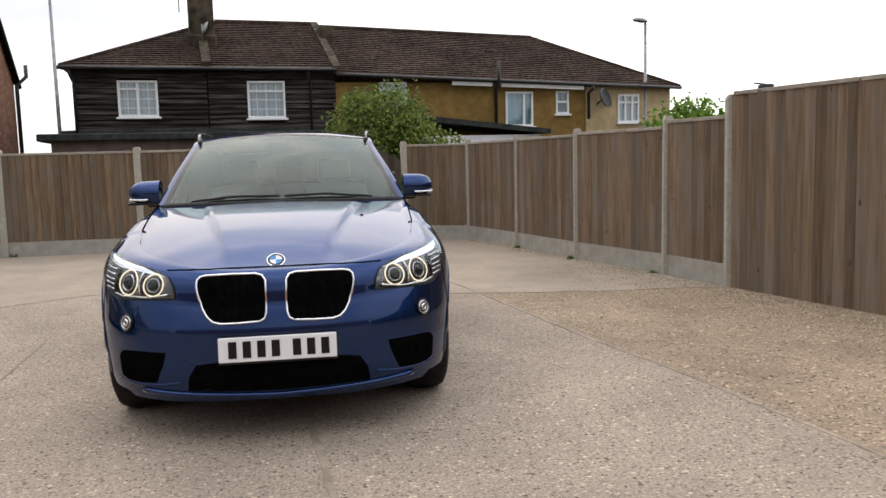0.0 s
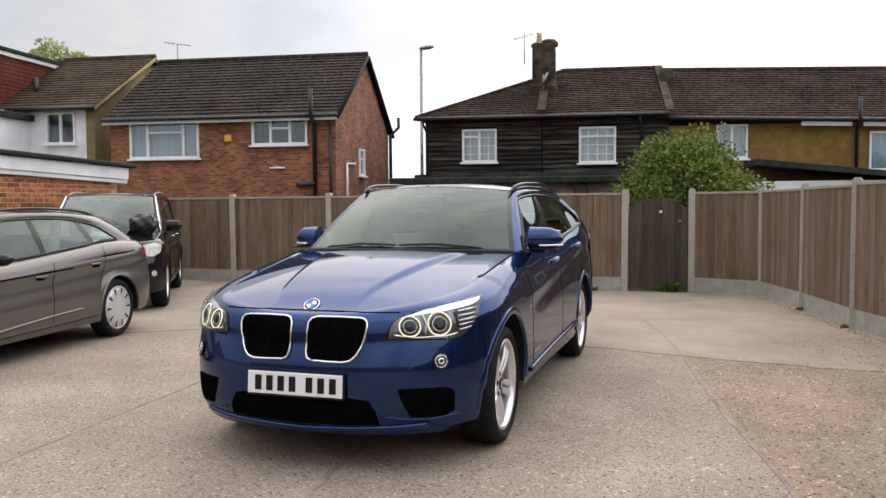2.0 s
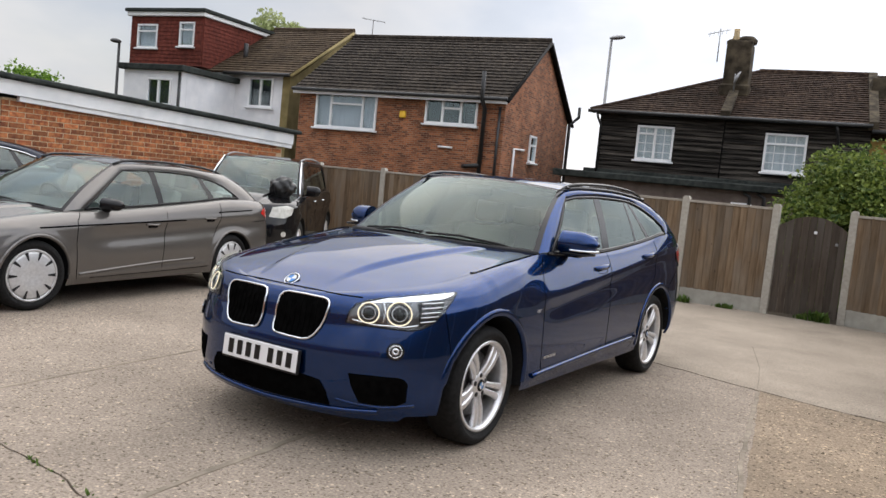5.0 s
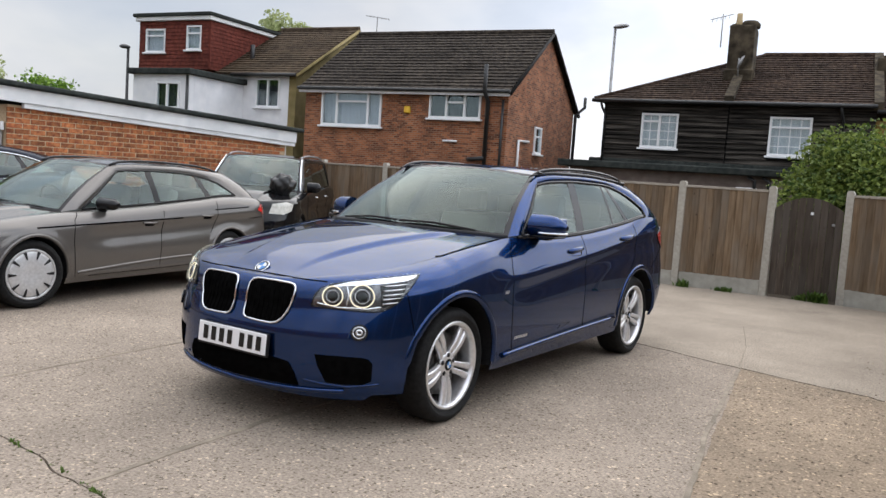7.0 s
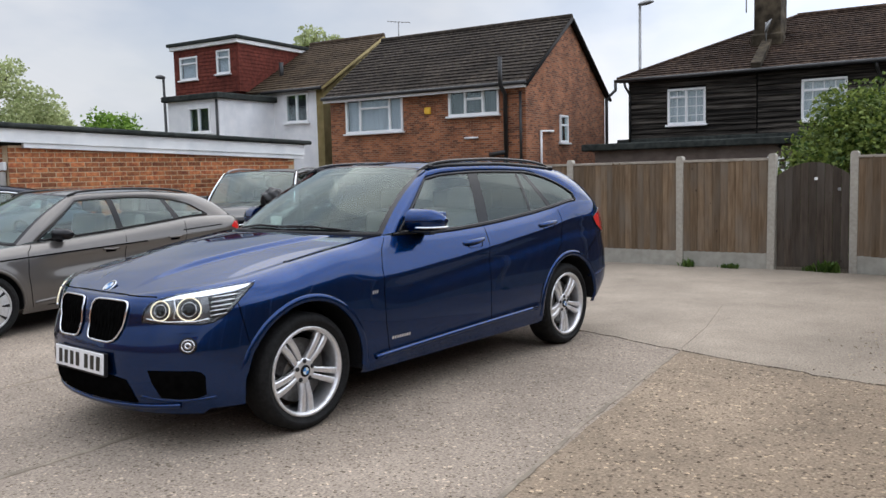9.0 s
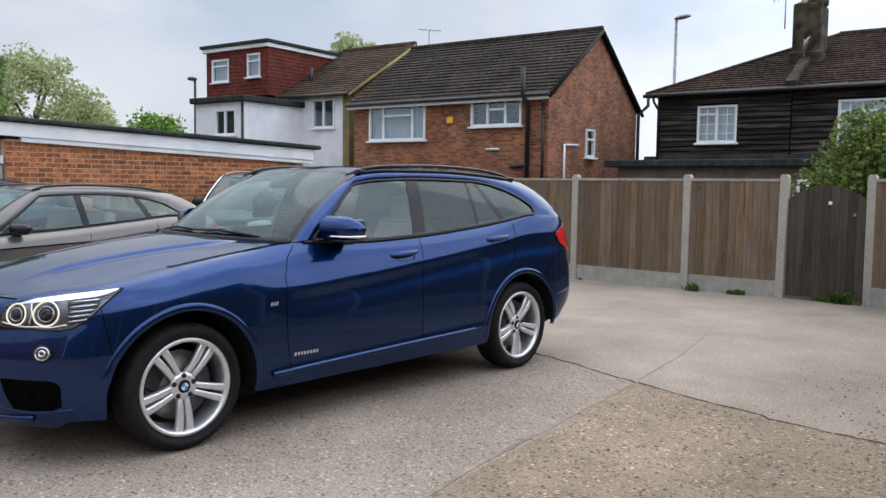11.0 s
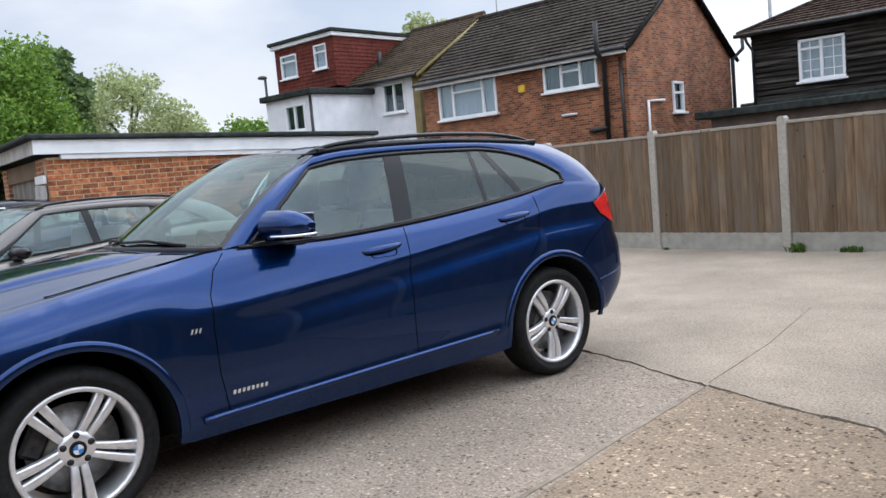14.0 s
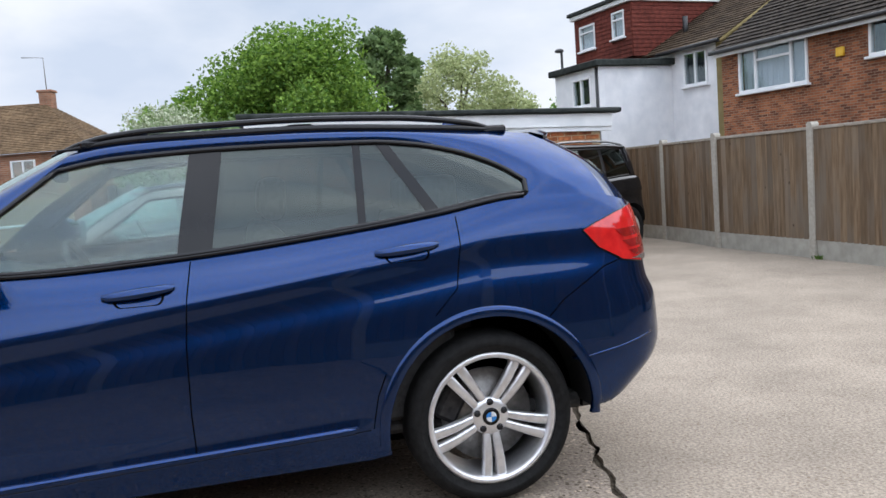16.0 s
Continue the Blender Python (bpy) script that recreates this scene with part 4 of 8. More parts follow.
def brick_house():
    h = thing("brick_house", pose(-6.62, 13.40, 0, 0, 0, YAW), "two-storey red-brown brick house with a plain tiled gable roof", "house")
    L, D, ZE, ZR = 5.85, 5.45, 3.52, 5.42
    holes = [(-5.32, -3.48, 2.55, 3.47), (-2.11, -0.7, 2.83, 3.47)]
    part("wall", wall_with_holes(-L, 0, 0, ZE, holes, 0.25), BRICK_HOUSE, h)
    bm = bmesh.new()
    n0, n1, zb, zt = 2.02, 2.56, 2.15, 2.86
    for a, b, lo, hi in ((0.253, n0, 0, ZE), (n1, D, 0, ZE), (n0, n1, 0, zb), (n0, n1, zt, ZE)):
        box(bm, (-0.25, a, lo), (0, b, hi))
    prism(bm, [(0.253, ZE + 0.003), (D, ZE + 0.003), (D / 2, ZR - 0.06)], -0.25, 0, axis="x")
    part("gable_wall", bm, BRICK_HOUSE, h)
    part("rear_wall", block((-L, D - 0.25, 0), (-0.253, D, ZE)), BRICK_HOUSE, h)
    window_1(h, -5.32, -3.48, 2.55, 3.47, 0.0, bars=(-4.84, -3.89), rails=((-4.84, -3.89, 3.19),))
    window_1(h, -2.11, -0.7, 2.83, 3.47, 0.0, bars=(-1.63, -1.14), rails=((-1.63, -1.14, 3.23),), curtain=ROOM_SHADE)
    w = window_1(h, n0, n1, zb, zt, 0.0, rails=((n0, n1, 2.6),), side=True, curtain=CURTAIN)
    o = 0.2
    part("roof_front", tiled_slope((-L - 0.1, -o, ZE), (0.1, -o, ZE), (0.1, D / 2, ZR), (-L - 0.1, D / 2, ZR), course=0.18, tile=0.24, seed=7), TILE_GREY, h, "dark grey-brown concrete tiles")
    part("roof_rear", tiled_slope((0.1, D + o, ZE), (-L - 0.1, D + o, ZE), (-L - 0.1, D / 2, ZR), (0.1, D / 2, ZR), course=0.18, tile=0.24, seed=8), TILE_GREY, h)
    bm = bmesh.new()
    tube(bm, [(-L - 0.1, D / 2, ZR + 0.01), (0.1, D / 2, ZR + 0.01)], 0.08, 8)
    part("ridge_tiles", bm, TILE_GREY, h)
    for a, b in (((0.11, -o, ZE - 0.08), (0.11, D / 2, ZR - 0.05)), ((0.11, D + o, ZE - 0.08), (0.11, D / 2, ZR - 0.05))):
        bm = bmesh.new()
        tube(bm, [a, b], 0.055, 4)
        part("verge", bm, BLACK_TRIM, h)
    part("fascia", block((-L - 0.1, -o, ZE - 0.13), (0.1, -o + 0.03, ZE - 0.005), 0.004), FASCIA, h, "white painted fascia board")
    bm = bmesh.new()
    tube(bm, [(-L - 0.1, -o - 0.05, ZE - 0.02), (0.12, -o - 0.05, ZE - 0.02)], 0.045, 8)
    part("gutter", bm, PIPE_BLACK, h)
    bm = bmesh.new()
    tube(bm, [(-0.5, -0.08, 1.6), (-0.5, -0.08, ZE - 0.25), (-0.5, -0.33, ZE - 0.05), (-0.5, -0.33, 4.12)], 0.055, 8)
    tube(bm, [(-0.5, -0.1, 1.9), (-0.85, -0.1, 1.86), (-0.95, -0.02, 1.86)], 0.055, 8)
    part("soil_pipe", bm, PIPE_BLACK, h)
    bm = bmesh.new()
    tube(bm, [(-0.12, -0.05, 1.2), (-0.12, -0.05, ZE - 0.2)], 0.035, 8)
    part("downpipe", bm, PIPE_BLACK, h)
    bm = bmesh.new()
    tube(bm, [(0.05, 0.75, 1.2), (0.05, 0.75, 2.4), (0.05, 1.5, 2.42)], 0.035, 8)
    part("waste_pipe", bm, UPVC, h, "white plastic waste pipe")
    bm = bmesh.new()
    tube(bm, [(0.08, D - 0.05, 1.2), (0.08, D - 0.05, ZE - 0.05), (0.3, D + 0.1, ZE + 0.2), (0.3, D + 0.1, ZE + 0.5)], 0.05, 8)
    part("downpipe", bm, PIPE_BLACK, h)
    bm = bmesh.new()
    tube(bm, [(-1.66, -0.04, 2.28), (-1.28, -0.04, 2.28)], 0.03, 6)
    part("overflow_pipe", bm, UPVC, h)
    part("alarm_box", block((-2.80, -0.07, 2.93), (-2.63, 0.0, 3.10), 0.015), mat("yellow_plastic", (0.75, 0.42, 0.02), (0.8, 0.5, 0.05), 9, 0.5), h, "small yellow alarm box")
    bm = bmesh.new()
    tube(bm, [(-L + 0.3, D / 2 + 0.3, 5.3), (-L + 0.3, D / 2 + 0.3, 6.0)], 0.015, 6)
    tube(bm, [(-L - 0.1, D / 2 + 0.3, 6.05), (-L + 0.7, D / 2 + 0.3, 5.93)], 0.01, 6)
    for k in range(6):
        tube(bm, [(-L + k * 0.13, D / 2 + 0.18, 6.03 - k * 0.02), (-L + k * 0.13, D / 2 + 0.42, 6.03 - k * 0.02)], 0.006, 5)
    part("aerial", bm, STEEL, h)
    return h


def white_house():
    h = thing("white_house", pose(-13.3, 13.43, 0, 0, 0, YAW), "white rendered house with a red tile-hung box dormer", "house")
    S = -0.60
    D, ZE, ZR = 6.0, 4.0, 5.85
    holes = [(-1.76, -0.9, 3.05, 3.9)]
    part("wall", wall_with_holes(-6.5, S, 0, ZE, holes, 0.25), RENDER_WHITE, h)
    window_1(h, -1.76, -0.9, 3.05, 3.9, 0.0, bars=(-1.33,), curtain=ROOM_SHADE)
    bm = bmesh.new()
    prism(bm, [(0.0, 0), (D, 0), (D, ZE), (D / 2, ZR - 0.05), (0.0, ZE)], S + 0.003, S + 0.25, axis="x")
    part("gable_wall", bm, RENDER_OLIVE, h, "dull olive rendered gable wall")
    o = 0.22
    part("roof_front", tiled_slope((-3.2, -o, ZE), (S + 0.4, -o, ZE), (S + 0.4, D / 2, ZR), (-3.2, D / 2, ZR), course=0.17, tile=0.2, seed=9), TILE_BROWN, h, "weathered brown roof tiles")
    part("roof_rear", tiled_slope((S + 0.4, D + o, ZE), (-6.5, D + o, ZE), (-6.5, D / 2, ZR), (S + 0.4, D / 2, ZR), course=0.17, tile=0.2, seed=10), TILE_BROWN, h)
    bm = bmesh.new()
    tube(bm, [(-3.2, D / 2, ZR + 0.01), (S + 0.4, D / 2, ZR + 0.01)], 0.08, 8)
    part("ridge_tiles", bm, TILE_BROWN, h)
    for a, b in (((S + 0.4, -o, ZE - 0.07), (S + 0.4, D / 2, ZR - 0.07)), ((S + 0.4, D + o, ZE - 0.07), (S + 0.4, D / 2, ZR - 0.07))):
        bm = bmesh.new()
        tube(bm, [a, b], 0.06, 4)
        part("verge", bm, RENDER_OLIVE, h)
    bm = bmesh.new()
    tube(bm, [(-2.5, -o - 0.04, ZE - 0.03), (S + 0.4, -o - 0.04, ZE - 0.03)], 0.05, 8)
    part("gutter", bm, PIPE_BLACK, h)
    # two-storey rear outrigger with a flat roof
    x = part("outrigger", wall_with_holes(-4.3, -2.25, 0, 3.68, [(-3.43, -2.57, 2.75, 3.48)], 0.2, -2.25), RENDER_WHITE, h, "white rendered flat-roofed rear outrigger")
    part("outrigger_side", block((-2.45, -2.047, 0), (-2.25, 0.0, 3.68)), RENDER_WHITE, x)
    part("outrigger_side", block((-4.3, -2.047, 0), (-4.1, 0.0, 3.68)), RENDER_WHITE, x)
    part("outrigger_roof", block((-4.42, -2.4, 3.68), (-2.1, 0.4, 3.84), 0.02), FELT, x, "black felt roof edge")
    window_1(h, -3.43, -2.57, 2.75, 3.48, -2.25, bars=(-3.02,), curtain=ROOM_SHADE)
    bm = bmesh.new()
    tube(bm, [(-2.29, -2.29, 1.5), (-2.29, -2.29, 3.66)], 0.035, 8)
    part("downpipe", bm, PIPE_BLACK, x)
    # box dormer, hung with red tiles
    f0, f1, zb, zt = -5.9, -3.15, 4.07, 5.50
    holes = [(-5.64, -4.85, 4.56, 5.27), (-4.02, -3.45, 4.63, 5.35)]
    d = part("dormer", wall_with_holes(f0, f1, zb, zt, holes, 0.15, -0.5), TILE_RED, h, "box dormer hung with dark red tiles")
    bm = bmesh.new()
    for i in range(13):
        z = zb + i * 0.11
        prism(bm, [(f1, z), (f1 + 0.03, z), (f1 + 0.012, z + 0.12), (f1, z + 0.12)], -0.5, 3.4)
        for a, b in ((f0, -5.64), (-4.85, -4.02), (-3.45, f1)) if 4.5 < z + 0.05 < 5.36 else ((f0, f1),):
            prism(bm, [(-0.5, z), (-0.53, z), (-0.512, z + 0.12), (-0.5, z + 0.12)], a, b, axis="x")
    part("hung_tiles", bm, TILE_RED, d)
    part("dormer_side", block((f1 - 0.15, -0.347, zb), (f1, 3.4, zt)), TILE_RED, d)
    part("dormer_side", block((f0, -0.347, zb), (f0 + 0.15, 3.4, zt)), TILE_RED, d)
    part("dormer_fascia", block((f0 - 0.1, -0.62, zt), (f1 + 0.1, 3.5, zt + 0.12), 0.01), FASCIA, d, "white fascia")
    part("dormer_roof", block((f0 - 0.16, -0.68, zt + 0.12), (f1 + 0.16, 3.5, zt + 0.22), 0.015), FELT, d)
    window_1(h, -5.64, -4.85, 4.56, 5.27, -0.5, rails=((-5.6, -4.9, 5.06),), curtain=CURTAIN)
    window_1(h, -4.02, -3.45, 4.63, 5.35, -0.5, rails=((-3.98, -3.5, 5.12),), curtain=CURTAIN)
    bm = bmesh.new()
    tube(bm, [(-2.6, 0.8, 4.4), (-2.6, 0.8, 5.0)], 0.07, 8)
    part("vent_pipe", bm, PIPE_BLACK, h)
    return h


black_house()
terrace()
brick_house()
white_house()


# -- garage block --
GARAGE_BRICK = mat("garage_brick", (0.22, 0.060, 0.024), (0.47, 0.172, 0.062), 16, 0.9, bump=0.35, bump_scale=60, each=0.42, blotch=0.3, blotch_scale=9)
MORTAR = mat("mortar", (0.40, 0.29, 0.18), (0.52, 0.39, 0.25), 30, 0.95, bump=0.3, bump_scale=90)


def garage():
    yaw = math.degrees(math.atan2(7.5 - 2.25, -8.0 + 8.21))
    g = thing("garage_block", pose(-8.21, 2.25, 0, 0, 0, yaw), "low flat-roofed brick garage block with a white fascia", "garage")
    L = 5.2
    # own x runs along the long wall, own y away from the yard
    part("wall", block((0.012, -0.006, 0), (L - 0.012, 0.24, 1.98)), MORTAR, g, "pale mortar behind the brick face")
    part("rear_wall", block((0.012, 7.7, 0), (L, 7.9, 1.98)), MORTAR, g)
    part("end_wall", block((L - 0.22, 0.243, 0), (L - 0.02, 7.7, 1.98)), MORTAR, g)
    part("end_pier", block((0.0, 0.243, 0), (0.22, 0.7, 1.98)), BRICK_PIER, g, "brick end pier")
    part("end_pier", block((0.0, 3.1, 0), (0.22, 3.5, 1.98)), BRICK_PIER, g)
    part("end_beam", block((0.012, 0.7, 1.72), (0.22, 3.1, 1.98)), TIMBER, g, "bare timber beam over the garage opening")
    for i in range(20):
        part("garage_door_board", block((0.06, 0.72 + i * 0.118, 0.0), (0.10, 0.72 + i * 0.118 + 0.11, 1.72), 0.004), TIMBER_OLD, g)
    slope = math.degrees(math.atan2(2.07 - 2.25, L))
    part("fascia", block((-0.16, -0.13, -0.2), (L + 0.16, -0.10, 0.0), 0.004), FASCIA, g, "white painted fascia", at=pose(0, 0, 2.22, 0, -slope, 0))
    part("fascia", block((-0.16, -0.097, -0.2), (-0.13, 8.1, 0.0), 0.004), FASCIA_OLD, g, "grimy grey end fascia", at=pose(0, 0, 2.22, 0, -slope, 0))
    part("pier_board", block((-0.05, 0.05, 1.62), (-0.004, 0.62, 1.74), 0.006), FASCIA, g, "white board over the end pier")
    box_ob = part("meter_box", block((-0.10, 0.10, 1.28), (-0.004, 0.40, 1.60), 0.01), FASCIA_OLD, g, "pale grey meter box")
    part("box_door", block((-0.112, 0.12, 1.30), (-0.10, 0.38, 1.58), 0.004), FASCIA_OLD, box_ob)
    part("fascia", block((0.2, -0.10, -0.27), (L + 0.16, -0.02, -0.2), 0.004), FASCIA, g, at=pose(0, 0, 2.22, 0, -slope, 0))
    part("roof", block((-0.26, -0.22, 0.0), (L + 0.28, 8.2, 0.075), 0.02), FELT, g, "black felt roof with a rolled edge", at=pose(0, 0, 2.225, 0, -slope, 0))
    return g, L


GARAGE, GARAGE_L = garage()


# ---- motor cars ----
from mathutils.bvhtree import BVHTree


def curve(*pts):
    """A smooth curve through (x, y) pairs that never overshoots them."""
    xs, ys = [p[0] for p in pts], [p[1] for p in pts]
    d = [(ys[i + 1] - ys[i]) / (xs[i + 1] - xs[i]) for i in range(len(xs) - 1)]
    m = [d[0]] + [0 if d[i - 1] * d[i] <= 0 else 2 * d[i - 1] * d[i] / (d[i - 1] + d[i]) for i in range(1, len(d))] + [d[-1]]

    def f(x):
        if x <= xs[0]:
            return ys[0]
        if x >= xs[-1]:
            return ys[-1]
        i = max(k for k in range(len(xs)) if xs[k] <= x)
        h = xs[i + 1] - xs[i]
        t = (x - xs[i]) / h
        return (ys[i] * (1 + 2 * t) * (1 - t) ** 2 + m[i] * h * t * (1 - t) ** 2 + ys[i + 1] * t * t * (3 - 2 * t) + m[i + 1] * h * t * t * (t - 1))
    return f


def smooth01(a, b, x):
    t = min(1.0, max(0.0, (x - a) / (b - a)))
    return t * t * (3 - 2 * t)


def grid_mesh(bm, rows, slot=0, skip=None, smooth=True):
    """Quads between rows of points. skip(i, j) leaves a face out."""
    vs = [[bm.verts.new(p) for p in r] for r in rows]
    for i in range(len(vs) - 1):
        for j in range(len(vs[0]) - 1):
            if skip and skip(i, j):
                continue
            q = (vs[i][j], vs[i][j + 1], vs[i + 1][j + 1], vs[i + 1][j])
            if len({tuple(round(c, 5) for c in v.co) for v in q}) < 3:
                continue
            f = bm.faces.new(q)
            f.smooth, f.material_index = smooth, slot
    return vs


def both_sides(bm):
    """Adds the mirror image across the car's middle."""
    r = bmesh.ops.duplicate(bm, geom=bm.verts[:] + bm.edges[:] + bm.faces[:])
    vs = [g for g in r["geom"] if isinstance(g, bmesh.types.BMVert)]
    for v in vs:
        v.co.x = -v.co.x
    bmesh.ops.reverse_faces(bm, faces=[g for g in r["geom"] if isinstance(g, bmesh.types.BMFace)])
    bmesh.ops.remove_doubles(bm, verts=bm.verts, dist=1e-4)
    return bm


def spread(p, n, share=1.0):
    """Angles that cut a rounded quarter outline into about even lengths."""
    ts = [i / 400 * math.pi / 2 for i in range(401)]
    pts = [(math.sin(t) ** (2 / p), math.cos(t) ** (2 / p)) for t in ts]
    acc = [0.0]
    for a, b in zip(pts, pts[1:]):
        acc.append(acc[-1] + math.dist(a, b))
    out, k = [], 0
    for i in range(n + 1):
        w = acc[-1] * i / n
        while k < 400 and acc[k] < w:
            k += 1
        out.append(ts[k])
    out[0], out[-1] = 0.0, math.pi / 2
    return out


class Car:
    """The curved skin of a car: y runs from nose to tail with 0 at the front axle, x to its left side, z up."""

    def __init__(self, c):
        self.c = c
        self.cols = [("f", t) for t in spread(c["pf"], 30)]
        n = round((c["y1"] - c["y0"]) / 0.03)
        self.cols += [("s", c["y0"] + (c["y1"] - c["y0"]) * i / n) for i in range(1, n)]
        self.cols += [("r", t) for t in reversed(spread(c["pr"], 22))]

    def hood(self, x, y):
        c = self.c
        e, m = c["edge_z"](y), c["mid_z"](y)
        f = min(1.0, abs(x) / c["hood_w"])
        z = e + (m - e) * (1 - f ** 2.2)
        r = c["dome"](y)
        fade = smooth01(c["nose_top"] + 0.02, c["nose_top"] + 0.45, y) * (1 - smooth01(0.35, 0.6, y))
        z += c["dome_h"] * (1 - smooth01(r - 0.005, r + 0.032, abs(x))) * fade
        return z

    def ring(self, col, z):
        """The outline at height z, before the shoulder turns in."""
        c = self.c
        w = c["half"] * c["wide"](z)
        k, t = col
        if k == "f":
            return w * math.sin(t) ** (2 / c["pf"]), c["y0"] - (c["y0"] - c["nose"](z)) * math.cos(t) ** (2 / c["pf"])
        if k == "r":
            return w * math.sin(t) ** (2 / c["pr"]), c["y1"] + (c["tail"](z) - c["y1"]) * math.cos(t) ** (2 / c["pr"])
        return w * c["plan"](t), t

    def edge(self, col):
        """Where the sides end: bonnet edge, waist line, tail edge."""
        c = self.c
        k, t = col
        if k == "f":
            x, y = c["hood_w"] * math.sin(t) ** (2 / c["pe"]), c["y0"] - (c["y0"] - c["nose_top"]) * math.cos(t) ** (2 / c["pe"])
            return x, y, self.hood(x, y)
        if k == "r":
            x, y = c["edge_x"](c["y1"]) * math.sin(t) ** (2 / c["pre"]), c["y1"] + (c["tail_top"] - c["y1"]) * math.cos(t) ** (2 / c["pre"])
            return x, y, c["edge_z"](y)
        return c["edge_x"](t), t, c["edge_z"](t)

    def skin(self, col, v):
        c = self.c
        ex, ey, ez = self.edge(col)
        k, t = col
        zb = c["low"](ey if k == "s" else c["y0"] - 0.9 if k == "f" and t < 0.9 else ey)
        sh = c["shoulder"](ey)
        zs = ez - sh
        lim = 0.75
        sharp = c.get("sharp", 0.0)
        if v <= lim:
            z = zb + (zs - zb) * v / lim
            x, y = self.ring(col, z)
        else:
            u = (v - lim) / (1 - lim)
            a = u * math.pi / 2
            z = zs + sh * math.sin(a)
            x0, y0 = self.ring(col, zs)
            g = math.cos(a) ** 0.85 if a < math.pi / 2 - 1e-6 else 0.0
            if sharp and k != "f":
                # a straight flank over the crease, rounding over to the edge
                w = sharp * smooth01(0.25, 0.75, ey)
                tail = smooth01(2.55, 2.85, ey)
                lin = (1 - 0.85 * u - 0.15 * u ** 4) * (1 - tail) + (1 - 0.6 * u - 0.4 * u * u) * tail
                z = z * (1 - w) + (zs + sh * (0.85 * u + 0.15 * math.sin(a))) * w
                g = g * (1 - w) + lin * w
            x, y = ex + (x0 - ex) * g, ey + (y0 - ey) * g
        if k == "s" or (k == "f" and t > 1.1) or (k == "r" and t > 1.1):
            for hy in (0.0, c["base"]):
                rho = math.hypot(y - hy, z - c["hub"])
                if z > 0.2:
                    x += c["flare"] * smooth01(c["arch"] + 0.085, c["arch"] + 0.04, rho)
            zc = zs if sharp else c["crease"](y)
            on = smooth01(0.45, 0.9, y) * (1 - smooth01(c["base"] + 0.35, c["base"] + 0.7, y))
            dz = z - zc
            if sharp:
                x -= on * 0.012 * math.exp(-((dz + 0.085) / 0.062) ** 2)
            else:
                x += on * (0.012 * math.exp(-(dz / 0.035) ** 2) - 0.020 * math.exp(-((dz + 0.13) / 0.09) ** 2))
            mid = smooth01(0.40, 0.55, y) * (1 - smooth01(c["base"] - 0.50, c["base"] - 0.38, y))
            zk = c["skirt"](y)
            x += mid * c["skirt_out"] * math.exp(-((z - zk) / 0.028) ** 2)
        return Vector((max(x, 0.0), y, z))

    def shell(self, rows=36):
        c = self.c
        pts = [[self.skin(col, i / rows) for col in self.cols] for i in range(rows + 1)]
        bm = bmesh.new()

        def inside(p):
            return p.x > 0.4 and any(math.hypot(p.y - hy, p.z - c["hub"]) < c["arch"] for hy in (0.0, c["base"]))

        def skip(i, j):
            q = (pts[i][j] + pts[i][j + 1] + pts[i + 1][j] + pts[i + 1][j + 1]) / 4
            return inside(q)
        vs = grid_mesh(bm, pts, skip=skip)
        # bring the cut edge on to the round rim of the wheel opening
        loose = [v for r in vs for v in r if not v.link_faces]
        bmesh.ops.delete(bm, geom=loose, context="VERTS")
        for v in [v for v in bm.verts if v.is_boundary and v.co.x > 0.4]:
            for hy in (0.0, c["base"]):
                rho = math.hypot(v.co.y - hy, v.co.z - c["hub"])
                if rho < c["arch"] + 0.05 and v.co.z > c["hub"] - 0.09:
                    k = c["arch"] / rho
                    v.co.y, v.co.z = hy + (v.co.y - hy) * k, c["hub"] + (v.co.z - c["hub"]) * k
        return both_sides(bm)

    def lips(self, s, skin):
        """Inner lips of the wheel openings on one side."""
        c = self.c
        out = []
        for hy in (0.0, c["base"]):
            rim = []
            for a in range(-8, 189, 4):
                t = radians(a)
                r = c["arch"]
                y, z = hy + r * math.cos(t), c["hub"] + r * math.sin(t)
                hit = skin.tree.ray_cast(Vector((3, hy + (r + 0.012) * math.cos(t), c["hub"] + (r + 0.012) * math.sin(t))), Vector((-1, 0, 0)))[0]
                if hit is not None and hit.x > 0.5:
                    rim.append(Vector((hit.x - 0.002, y, z)))
            bm = bmesh.new()
            grid_mesh(bm, [[Vector((s * max(0.66, p.x + d), p.y, p.z)) for p in rim] for d in (0.0, -0.05, -0.5)])
            out.append(bm)
        return out

    def bonnet(self):
        c = self.c
        rows = []
        n, m = 40, 56
        for k in range(n + 1):
            row = []
            for i in range(m + 1):
                f = i / m
                # nose curve to the foot of the windscreen
                t = math.asin(min(1.0, f) ** (c["pe"] / 2))
                sx, sy = c["hood_w"] * f, c["y0"] - (c["y0"] - c["nose_top"]) * math.cos(t) ** (2 / c["pe"])
                ex, ey = c["screen_w"] * f, c["screen_y"] + c["screen_bow"] * f * f
                u = k / n
                x, y = sx + (ex - sx) * u, sy + (ey - sy) * u
                z = self.hood(x, y)
                if f == 1.0:
                    x = c["edge_x"](y) if y > c["y0"] else x
                    z = c["edge_z"](y)
                row.append((x, y, z))
            rows.append(row)
        bm = bmesh.new()
        grid_mesh(bm, rows)
        return both_sides(bm)

    def roof_edge(self, y):
        return Vector((self.c["roof_x"](y), y, self.c["roof_z"](y)))

